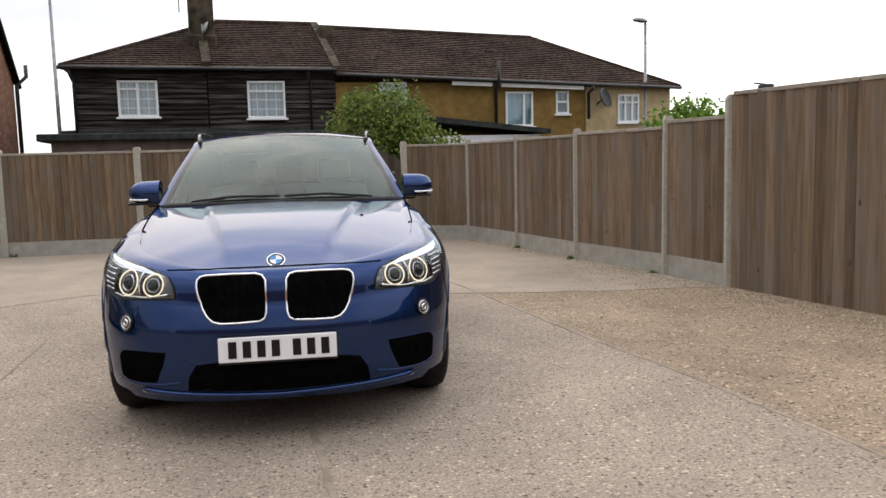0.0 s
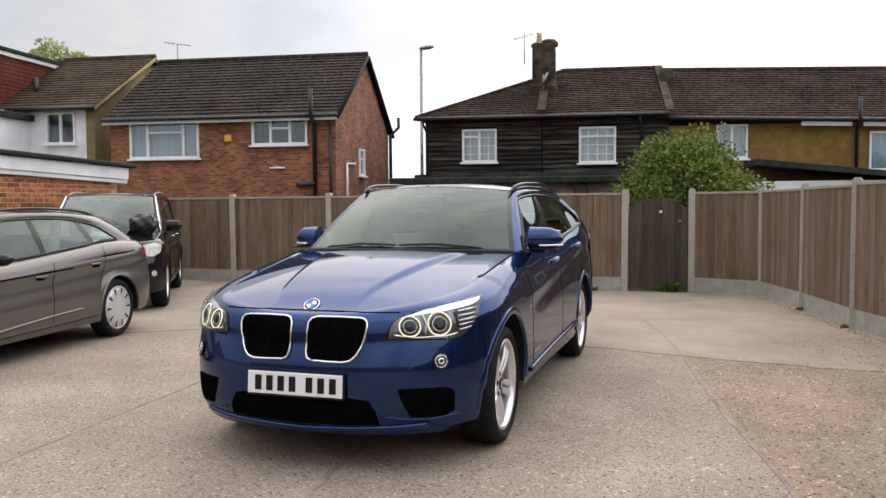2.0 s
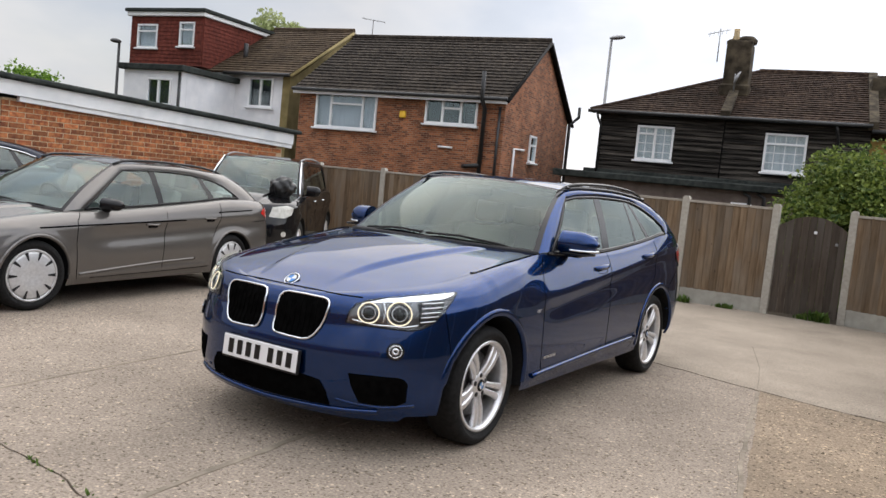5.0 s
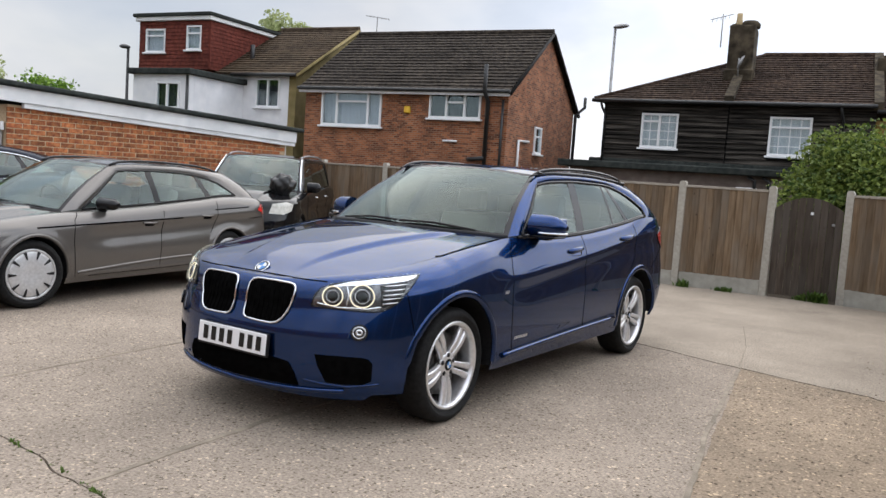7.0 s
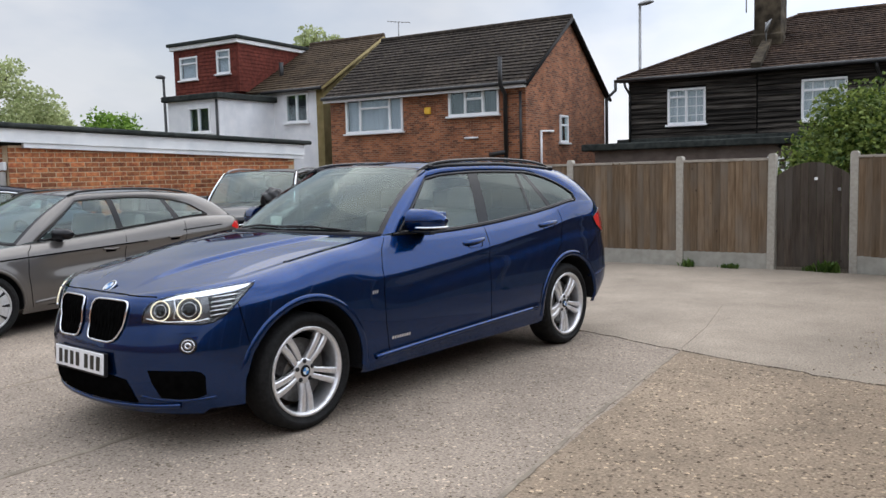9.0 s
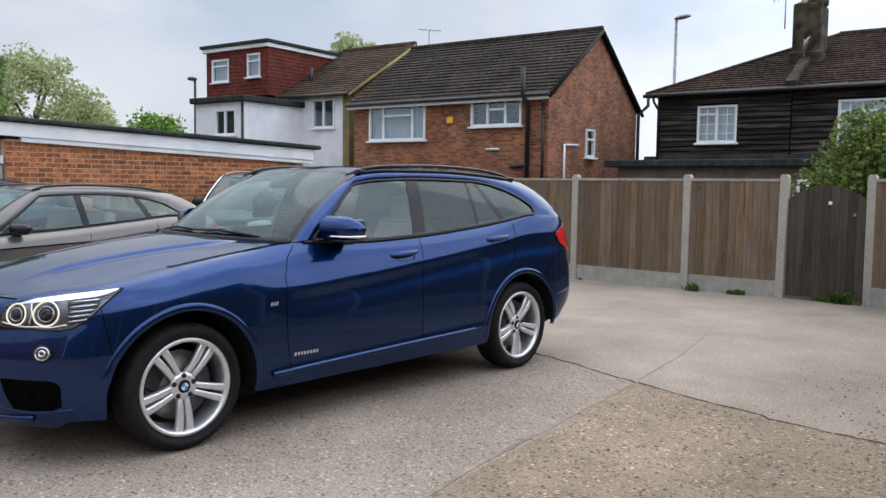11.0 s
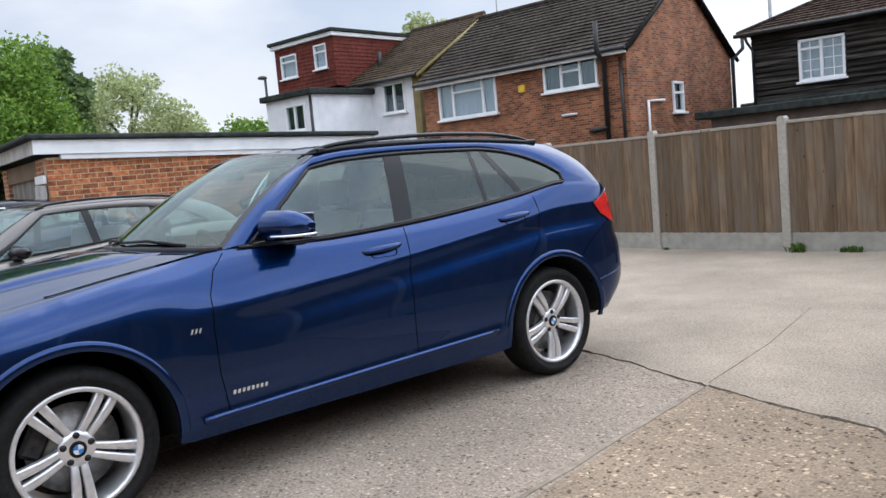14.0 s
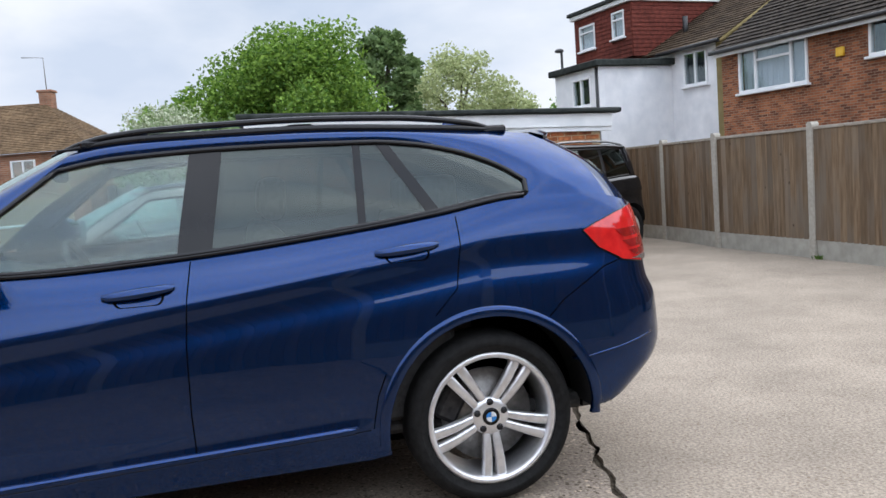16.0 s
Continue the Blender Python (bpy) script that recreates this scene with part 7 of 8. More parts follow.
        bm.faces.new(vs2[::-1])
        part("mirror_sail", bm, GLOSS_BLACK, root)
        # roof rails
        q = [(1.27, 1.420), (1.36, 1.456), (1.48, 1.480), (1.65, 1.494), (2.1, 1.504), (2.5, 1.492), (2.8, 1.459), (2.98, 1.408)]
        f = curve(*q)
        pts = [Vector((s * (c["roof_x"](y) - 0.005), y, f(y))) for y in [1.27 + 1.71 * i / 40 for i in range(41)]]
        part("roof_rail", tube(bmesh.new(), pts, [0.012 * min(1.0, 0.3 + i / 5, 0.3 + (40 - i) / 5) for i in range(41)], 8), GLOSS_BLACK, root, "black roof rail")
        q = [Vector((s * c["roof_x"](y), y, c["roof_z"](y) + 0.006)) for y in [1.29 + 1.68 * i / 40 for i in range(41)]]
        part("rail_base", tube(bmesh.new(), q, [0.015 * min(1.0, 0.25 + i / 6, 0.25 + (40 - i) / 6) for i in range(41)], 8), GLOSS_BLACK, root)
        for y in (1.42, 2.15, 2.92):
            part("rail_foot", block((-0.014, -0.05, 0), (0.014, 0.05, 0.03), 0.008), GLOSS_BLACK, root, at=pose(s * (c["roof_x"](y) - 0.005), y, c["roof_z"](y) - 0.005))
        # wiper
        q = [k.windscreen(s * 0.75, 0.02), k.windscreen(s * 0.35, 0.06), k.windscreen(s * 0.02, 0.045)]
        part("wiper", tube(bmesh.new(), [p + Vector((0, -0.012, 0.012)) for p in q], 0.008, 6), MATT_BLACK, root)
    # tailgate spoiler
    bm = bmesh.new()
    rows = []
    for i in range(21):
        u = -1 + i / 10
        y = 3.06 + 0.17 * (1 - u * u)
        z = c["roof_z"](3.06) + 0.034 * (1 - u * u)
        x = 0.56 * u
        rows.append([Vector((x, y - 0.10, z + 0.008)), Vector((x, y + 0.03, z + 0.004)), Vector((x, y + 0.085, z - 0.012)), Vector((x, y + 0.08, z - 0.035)), Vector((x, y - 0.02, z - 0.04))])
    grid_mesh(bm, rows)
    part("spoiler", bm, PAINT, root)
    part("aerial_fin", block((-0.02, 2.85, 0), (0.02, 2.98, 0.05), 0.015), PAINT, root, at=pose(0, 0, c["roof_z"](2.9) + 0.03))
    part("cowl", tube(bmesh.new(), [k.windscreen(-1 + i / 10, 0.0) + Vector((0, -0.01, -0.004)) for i in range(21)], 0.02, 6), MATT_BLACK, root)
    return root


blue_suv()


def grey_estate():
    c = dict(
        pf=2.5, pr=3.8, pre=5.0, pe=2.4, y0=-0.05, y1=2.95, base=2.66, hub=0.31, half=0.89, arch=0.352, flare=0.010,
        wide=curve((0.18, 0.95), (0.30, 0.985), (0.5, 1.0), (0.65, 0.995), (0.85, 0.97), (1.0, 0.94), (1.2, 0.90)),
        nose=curve((0.18, -0.80), (0.3, -0.87), (0.45, -0.88), (0.6, -0.85), (0.72, -0.76)),
        tail=curve((0.22, 3.44), (0.36, 3.52), (0.55, 3.55), (0.8, 3.52), (1.0, 3.46)),
        plan=curve((-0.05, 1.0), (0.6, 0.99), (2.2, 0.99), (2.95, 1.0)),
        low=curve((-0.9, 0.18), (0.3, 0.20), (2.4, 0.21), (3.4, 0.27)),
        nose_top=-0.74, hood_w=0.68,
        edge_z=curve((-0.74, 0.70), (-0.35, 0.79), (0.0, 0.842), (0.35, 0.868), (0.62, 0.885), (1.36, 0.930), (2.17, 0.995), (2.77, 1.040), (3.2, 1.03), (3.46, 1.0)),
        mid_z=curve((-0.74, 0.71), (-0.5, 0.80), (0.0, 0.895), (0.3, 0.925), (0.6, 0.945)),
        dome=curve((-0.72, 0.30), (0.6, 0.50)), dome_h=0.012,
        edge_x=curve((-0.3, 0.68), (0.2, 0.70), (0.62, 0.71), (1.25, 0.735), (1.9, 0.74), (2.6, 0.72), (3.0, 0.70)),
        tail_top=3.44, shoulder=curve((-0.7, 0.13), (0.4, 0.15), (0.9, 0.12), (3.0, 0.16)),
        crease=curve((0.4, 0.74), (1.5, 0.79), (3.2, 0.87)), skirt=curve((0.4, 0.27), (2.4, 0.30)), skirt_out=0.012,
        screen_w=0.68, screen_y=0.14, screen_bow=0.26, screen_z=0.915, head_w=0.51, head_y=1.06, head_bow=0.10, head_z=1.375,
        roof_x=curve((1.0, 0.52), (1.5, 0.55), (2.4, 0.535), (3.0, 0.50)),
        roof_z=curve((0.98, 1.325), (1.45, 1.362), (2.0, 1.365), (2.5, 1.340), (3.0, 1.290)),
        roof_end=2.86, end_bow=0.12, roof_crown=0.03, roof_mid=0.012,
        glass_top=curve((0.9, 1.235), (1.26, 1.288), (1.7, 1.300), (2.1, 1.288), (2.45, 1.245), (2.7, 1.18)),
        lines=[(0.64, 1.18), (1.57, 1.54), (1.65, 1.62), (2.37, 2.27), (2.46, 2.34), (2.91, 2.68)],
    )
    paint = paint_mat("bronze_grey_metallic_paint", (0.106, 0.098, 0.091), (0.192, 0.178, 0.167), rough=0.28, metal=0.6)
    root = thing("grey_estate_car", pose(-4.36, -0.07, 0, 0, 0, 8.3) @ Matrix.Scale(0.952, 4), "bronze-grey metallic estate car parked in the row", "car", "cars in the row")
    k, on = car_body(root, c, paint, CLEAR_GLASS, CLEAR_GLASS)
    for s in (1, -1):
        for y in (0.0, 2.66):
            at = pose(s * 0.765, y, 0.315, 0, 0, (-9 if y == 0 else 0))
            wheel(root, "wheel", at, 0.315, 0.232, 0.205, 10, COVER_SILVER, RUBBER, s, None, cover=True)

        def sp(y, z, lift, s=s):
            return on.side(y, z, lift, s)
        for q in ([(0.52, 0.87), (0.44, 0.8), (0.42, 0.6), (0.45, 0.26)], [(1.60, 0.93), (1.55, 0.6), (1.53, 0.27)], [(2.45, 0.99), (2.43, 0.8), (2.32, 0.62)], [(0.60, 0.26), (1.6, 0.27), (2.25, 0.285)], [(3.02, 0.78), (3.3, 0.80)]):
            part("panel_gap", outline_tube(sp, q, -0.0005, 0.004, sub=6, closed=False), SEAM_AND_SHADE, root)
        # shaded crease of the flank, painted as a near-black line
        part("side_line", outline_tube(sp, [(0.02, 0.740), (0.9, 0.772), (1.86, 0.805)], 0.0, 0.008, sub=6, closed=False), SEAM_AND_SHADE, root)
        # scooped foot of the doors: its upper edge catches the light
        part("door_scoop", outline_tube(sp, [(0.47, 0.300), (1.0, 0.335), (1.5, 0.365), (2.03, 0.383)], -0.006, 0.016, sub=8, closed=False), paint, root)
        for hy in (0.0, 2.66):
            rows = []
            for r, out in ((0.350, -0.012), (0.352, 0.004), (0.358, 0.008), (0.372, 0.009), (0.380, 0.004), (0.384, -0.006)):
                row = []
                for a in range(-2, 183, 4):
                    t = radians(a)
                    base = sp(hy + max(r, 0.362) * math.cos(t), c["hub"] + max(r, 0.362) * math.sin(t), 0.0)
                    row.append(Vector((base.x + s * out, hy + r * math.cos(t), c["hub"] + r * math.sin(t))))
                rows.append(row)
            bm = bmesh.new()
            grid_mesh(bm, rows)
            part("arch_flare", bm, paint, root)
        # crease over the rear wheel, its shade painted the same way
        part("side_line", outline_tube(sp, [(2.40, 0.89), (3.0, 0.92)], 0.0, 0.007, sub=6, closed=False), SEAM_AND_SHADE, root)
        for y, z in ((1.38, 0.752), (2.26, 0.812)):
            # handle hollow, its shade put into a near-black colour
            part("handle_recess", patch(sp, rounded(y, z - 0.006, 0.07, 0.022, (0.02, 0.02), 4), 0.001), SEAM_AND_SHADE, root)
            bm = tube(bmesh.new(), [sp(y - 0.10 + 0.02 * i, z + 0.01, 0.02 * math.sin(math.pi * i / 10)) for i in range(11)], 0.011, 8)
            part("door_handle", bm, paint, root)

        def rp(a, z, lift, s=s):
            return on.rear(a * s, z, lift)
        part("tail_lamp", patch(rp, [(57, 0.885), (52, 0.945), (30, 0.95), (18, 0.92), (18, 0.84), (34, 0.83), (48, 0.82)], 0.007), RED_LENS, root, "red tail lamp")

        def fp(a, z, lift, s=s):
            return on.front(a * s, z, lift)
        o = [(27, 0.60), (29, 0.66), (42, 0.70), (55, 0.745), (54, 0.69), (44, 0.62), (34, 0.59)]
        h = part("headlamp", patch(fp, o, 0.003), LAMP_HOUSING, root, "dark-edged headlamp")
        part("lamp_lens", patch(fp, o, 0.009), LENS, h).visible_shadow = False
        bm = bmesh.new()
        rows = []
        for i in range(9):
            t = i / 8
            e = 1 - max(0, t - 0.8) * 3.2
            rows.append([Vector((s * 0.21 * t, 0.03 * t * t + 0.07 * e * math.cos(a), 0.068 * e * (1 - 0.25 * t) * math.sin(a))) for a in (2 * math.pi * j / 14 for j in range(15))])
        grid_mesh(bm, rows)
        bm.faces.new([bm.verts.new(p) for p in rows[-1][:-1]])
        mi = part("door_mirror", bm, GLOSS_BLACK, root, "dark door mirror", at=pose(s * 0.77, 0.82, 0.955))
        part("mirror_base", block((-0.08, -0.03, -0.02), (0.06, 0.03, 0.02), 0.01), GLOSS_BLACK, mi, at=pose(0, 0.0, -0.06))
        f = curve((1.14, 1.340), (1.27, 1.380), (1.7, 1.400), (2.3, 1.385), (2.65, 1.350), (2.78, 1.318))
        pts = [Vector((s * (c["roof_x"](y) - 0.02), y, f(y))) for y in [1.14 + 1.64 * i / 30 for i in range(31)]]
        part("roof_rail", tube(bmesh.new(), pts, 0.014, 8), GLOSS_BLACK, root, "black roof rail")
        part("wiper", tube(bmesh.new(), [k.windscreen(s * 0.8, 0.02) + Vector((0, -0.01, 0.01)), k.windscreen(s * 0.1, 0.05) + Vector((0, -0.01, 0.01))], 0.008, 6), MATT_BLACK, root)
    part("cowl", tube(bmesh.new(), [k.windscreen(-1 + i / 10, 0.0) + Vector((0, -0.01, -0.004)) for i in range(21)], 0.02, 6), MATT_BLACK, root)
    o = [(-24, 0.36), (0, 0.34), (24, 0.36), (26, 0.42), (22, 0.50), (-22, 0.50), (-26, 0.42)]
    # intake and grille: flat patches painted with the shade of openings
    part("air_intake", patch(on.front, o, 0.003), SHADE_BLACK, root)
    part("grille", patch(on.front, [(-16, 0.56), (16, 0.56), (18, 0.66), (-18, 0.66)], 0.004), SHADE_BLACK, root)
    # the next car along: same make of body, dark blue, chrome round the windows
    paint2 = paint_mat("midnight_blue_paint", (0.010, 0.013, 0.024), (0.02, 0.025, 0.042), rough=0.35, metal=0.4)
    r2 = thing("dark_saloon_car", pose(-7.75, -0.42, 0, 0, 0, 8.5) @ Matrix.Scale(1.02, 4), "midnight blue car with bright window trim, parked in the row", "car", "cars in the row")
    c2 = dict(c)
    c2["roof_z"] = curve((0.98, 1.335), (1.45, 1.378), (2.0, 1.375), (2.5, 1.335), (3.0, 1.255))
    k2, on2 = car_body(r2, c2, paint2, CLEAR_GLASS, CLEAR_GLASS)
    for s in (1, -1):
        for y in (0.0, 2.66):
            wheel(r2, "wheel", pose(s * 0.765, y, 0.315), 0.315, 0.225, 0.205, 5, ALLOY, RUBBER, s)
        top = k2.strip(c["lines"][0], c["lines"][-1], 40, 12, 0.012)
        pts = [Vector((s * p.x, p.y, p.z)) for p in [r[0] for r in top] + top[-1]]
        part("bright_trim", tube(bmesh.new(), pts, 0.010, 6), CHROME, r2, "chrome window trim")
    return root


def black_suv():
    c = dict(
        pf=3.0, pr=4.5, pre=5.5, pe=2.8, y0=-0.05, y1=2.96, base=2.80, hub=0.345, half=0.885, arch=0.40, flare=0.012,
        wide=curve((0.2, 0.96), (0.35, 0.99), (0.6, 1.0), (0.9, 0.985), (1.1, 0.96), (1.4, 0.9)),
        nose=curve((0.2, -0.74), (0.4, -0.82), (0.6, -0.82), (0.8, -0.78), (0.95, -0.72)),
        tail=curve((0.25, 3.21), (0.45, 3.29), (0.7, 3.29), (1.0, 3.27), (1.2, 3.23)),
        plan=curve((-0.05, 1.0), (0.6, 0.99), (2.2, 0.99), (2.96, 1.0)),
        low=curve((-0.9, 0.25), (0.3, 0.28), (2.6, 0.28), (3.4, 0.32)),
        nose_top=-0.70, hood_w=0.72,
        edge_z=curve((-0.70, 0.92), (-0.3, 0.985), (0.0, 1.02), (0.5, 1.06), (1.2, 1.07), (2.0, 1.10), (2.96, 1.14), (3.36, 1.12)),
        mid_z=curve((-0.70, 0.93), (-0.4, 1.03), (0.0, 1.08), (0.5, 1.12)),
        dome=curve((-0.7, 0.30), (0.6, 0.48)), dome_h=0.025,
        edge_x=curve((-0.3, 0.72), (0.2, 0.75), (0.62, 0.77), (2.1, 0.79), (2.96, 0.77)),
        tail_top=3.24, shoulder=curve((-0.7, 0.12), (0.9, 0.12), (3.0, 0.14)),
        crease=curve((0.4, 0.85), (3.2, 0.95)), skirt=curve((0.4, 0.35), (2.4, 0.36)), skirt_out=0.016,
        screen_w=0.735, screen_y=0.28, screen_bow=0.16, screen_z=1.10, head_w=0.62, head_y=0.98, head_bow=0.06, head_z=1.62,
        roof_x=curve((1.0, 0.63), (1.7, 0.655), (2.8, 0.645), (3.3, 0.62)),
        roof_z=curve((1.0, 1.585), (1.6, 1.615), (2.5, 1.612), (3.3, 1.565)),
        roof_end=3.07, end_bow=0.06, roof_crown=0.03, roof_mid=0.01,
        glass_top=curve((0.9, 1.50), (1.4, 1.55), (2.4, 1.55), (3.0, 1.52)),
        lines=[(0.58, 0.98), (1.38, 1.42), (1.46, 1.50), (2.24, 2.26), (2.32, 2.34), (2.99, 2.87)],
    )
    paint = paint_mat("black_car_paint", (0.006, 0.006, 0.007), (0.012, 0.012, 0.013), rough=0.35, metal=0.2)
    root = thing("black_suv_car", pose(-5.766, 4.468, 0, 0, 0, 32.6) @ Matrix.Scale(0.945, 4), "black off-roader nose out before the fence, mirror bagged", "car", "cars in the row")
    k, on = car_body(root, c, paint, CLEAR_GLASS, PRIVACY_GLASS)
    lamp = mat("cloudy_lamp_lens", (0.42, 0.41, 0.36), (0.58, 0.57, 0.52), 20, 0.25, coat=0.6)
    for s in (1, -1):
        for y in (0.0, 2.80):
            wheel(root, "wheel", pose(s * 0.76, y, 0.348), 0.348, 0.225, 0.225, 5, ALLOY, RUBBER, s)

        def fp(a, z, lift, s=s):
            return on.front(a * s, z, lift)
        part("headlamp", patch(fp, [(30, 0.76), (33, 0.90), (46, 0.93), (53, 0.90), (50, 0.80), (42, 0.75)], 0.006), lamp, root, "large cloudy headlamp")
        o4 = [(42 + 2.4 * math.cos(t), 0.52 + 0.04 * math.sin(t)) for t in (2 * math.pi * i / 12 for i in range(12))]
        part("fog_lamp", patch(fp, o4, 0.006, sub=1), lamp, root)

        def sp(y, z, lift, s=s):
            return on.side(y, z, lift, s)
        for q in ([(0.56, 1.04), (0.52, 0.8), (0.56, 0.36)], [(1.42, 1.06), (1.44, 0.6), (1.45, 0.36)], [(2.3, 1.08), (2.32, 0.9), (2.30, 0.78)]):
            part("panel_gap", outline_tube(sp, q, -0.0005, 0.004, sub=6, closed=False), SEAM_AND_SHADE, root)
        for y in (1.3, 2.18):
            part("door_handle", tube(bmesh.new(), [sp(y - 0.09 + 0.018 * i, 0.97, 0.025 * math.sin(math.pi * i / 10)) for i in range(11)], 0.012, 8), CHROME, root)

        def rp(a, z, lift, s=s):
            return on.rear(a * s, z, lift)
        part("tail_lamp", patch(rp, [(50, 0.95), (48, 1.12), (36, 1.13), (34, 0.95), (42, 0.90)], 0.006), RED_LENS, root, "red tail lamp")
        bm = bmesh.new()
        rows = []
        for i in range(9):
            t = i / 8
            e = 1 - max(0, t - 0.8) * 3.2
            rows.append([Vector((s * 0.22 * t, 0.07 * e * math.cos(a), 0.085 * e * math.sin(a))) for a in (2 * math.pi * j / 14 for j in range(15))])
        grid_mesh(bm, rows)
        bm.faces.new([bm.verts.new(p) for p in rows[-1][:-1]])
        part("door_mirror", bm, GLOSS_BLACK, root, at=pose(s * 0.81, 0.72, 1.14))
        q = [k.windscreen(s * 1.0, v) + Vector((s * 0.012, -0.012, 0)) for v in (0, 0.25, 0.5, 0.75, 1)]
        part("pillar_trim", tube(bmesh.new(), q, 0.014, 6), CHROME, root, "bright windscreen pillar trim")
        pts = [Vector((s * (c["roof_x"](y) - 0.03), y, c["roof_z"](y) + 0.045 * math.sin(math.pi * (y - 1.05) / 2.0) ** 0.4)) for y in [1.06 + 1.98 * i / 30 for i in range(31)]]
        part("roof_rail", tube(bmesh.new(), pts, 0.016, 8), STEEL, root)
    # grille and lower intake: patches with their inner shade painted on
    part("grille", patch(on.front, [(-22, 0.74), (22, 0.74), (25, 0.88), (-25, 0.88)], 0.005), SHADE_BLACK, root)
    part("grille_bar", outline_tube(on.front, [(-23, 0.81), (23, 0.81)], 0.010, 0.012, sub=10, closed=False), CHROME, root)
    part("air_intake", patch(on.front, [(-26, 0.44), (26, 0.44), (26, 0.56), (-26, 0.56)], 0.004), SHADE_BLACK, root)
    # a bin bag pulled over something on the wing, knotted and creased
    bm = bmesh.new()
    bmesh.ops.create_icosphere(bm, subdivisions=4, radius=1.0)
    for v in bm.verts:
        n = noise.noise(v.co * 2.1) * 0.25 + noise.noise(v.co * 5.0) * 0.12
        v.co *= 1 + n
        v.co = Vector((v.co.x * 0.19, v.co.y * 0.16, v.co.z * 0.17))
    bag = part("bin_bag", bm, mat("black_bin_bag", (0.004, 0.004, 0.004), (0.010, 0.010, 0.010), 20, 0.35, bump=0.5, bump_scale=15), None, smooth=True)
    bag.matrix_basis = root.matrix_basis @ pose(0.56, -0.02, 1.17)
    tagged(bag, "creased black bin bag lying on the bonnet", "bag")
    return root


grey_estate()
black_suv()


# ---- trees and shrubs ----
def leaf_mat(name, a, b, trans=0.35):
    m = bpy.data.materials.new(name)
    m.use_nodes = True
    nt = m.node_tree
    bs = nt.nodes["Principled BSDF"]
    ge = nt.nodes.new("ShaderNodeNewGeometry")
    r = nt.nodes.new("ShaderNodeValToRGB")
    r.color_ramp.elements[0].color, r.color_ramp.elements[1].color = (*a, 1), (*b, 1)
    nt.links.new(ge.outputs["Random Per Island"], r.inputs["Fac"])
    nt.links.new(r.outputs["Color"], bs.inputs["Base Color"])
    bs.inputs["Roughness"].default_value = 0.6
    bs.inputs["Specular IOR Level"].default_value = 0.3
    tl = nt.nodes.new("ShaderNodeBsdfTranslucent")
    nt.links.new(r.outputs["Color"], tl.inputs["Color"])
    mx = nt.nodes.new("ShaderNodeMixShader")
    mx.inputs[0].default_value = trans
    nt.links.new(bs.outputs[0], mx.inputs[1])
    nt.links.new(tl.outputs[0], mx.inputs[2])
    nt.links.new(mx.outputs[0], nt.nodes["Material Output"].inputs["Surface"])
    MATS[name] = m
    return m


LEAF = leaf_mat("fresh_green_leaf", (0.042, 0.112, 0.010), (0.235, 0.37, 0.058))
LEAF_DARK = leaf_mat("dark_green_leaf", (0.055, 0.105, 0.03), (0.19, 0.27, 0.10))
LEAF_PALE = leaf_mat("pale_spring_leaf", (0.24, 0.29, 0.12), (0.50, 0.54, 0.28))
LEAF_BUSH = leaf_mat("shrub_leaf", (0.026, 0.060, 0.011), (0.225, 0.28, 0.060))
BLOSSOM = leaf_mat("white_blossom", (0.13, 0.21, 0.07), (0.58, 0.60, 0.46), 0.2)
GRASS = leaf_mat("weed_leaf", (0.04, 0.09, 0.015), (0.12, 0.19, 0.04))
BARK = mat("bark", (0.05, 0.04, 0.03), (0.11, 0.09, 0.07), 14, 0.95, bump=0.6, bump_scale=30, stretch=(3, 3, 0.6))


def leaves(name, clumps, count, size, material, rr, long=1.5, droop=0.3):
    """Many small bent leaves gathered in clumps: each clump a centre and a radius; fuller towards its outside."""
    vs, fs = [], []
    vol = [r ** 2 for _, r in clumps]
    for _ in range(count):
        c, r = rr.choices(clumps, vol)[0]
        d = Vector((rr.gauss(0, 1), rr.gauss(0, 1), rr.gauss(0, 1))).normalized()
        k = r * (rr.random() ** 0.45) * (1 + 0.35 * noise.noise(d * 2.3 + Vector(c)))
        p = Vector(c) + Vector((d.x * k, d.y * k, d.z * k * 0.85))
        s = size * rr.uniform(0.6, 1.35)
        a = Vector((rr.gauss(0, 1), rr.gauss(0, 1), rr.gauss(0, 0.6) - droop)).normalized()
        b = a.cross(Vector((rr.gauss(0, 1), rr.gauss(0, 1), rr.gauss(0, 1)))).normalized()
        n = a.cross(b)
        i = len(vs)
        vs += [p - a * s * long * 0.5, p + b * s * 0.5 + n * s * 0.15, p + a * s * long * 0.5, p - b * s * 0.5 + n * s * 0.15]
        fs += [(i, i + 1, i + 2), (i, i + 2, i + 3)]
    me = bpy.data.meshes.new(name)
    me.from_pydata(vs, [], fs)
    me.materials.append(material)
    return me


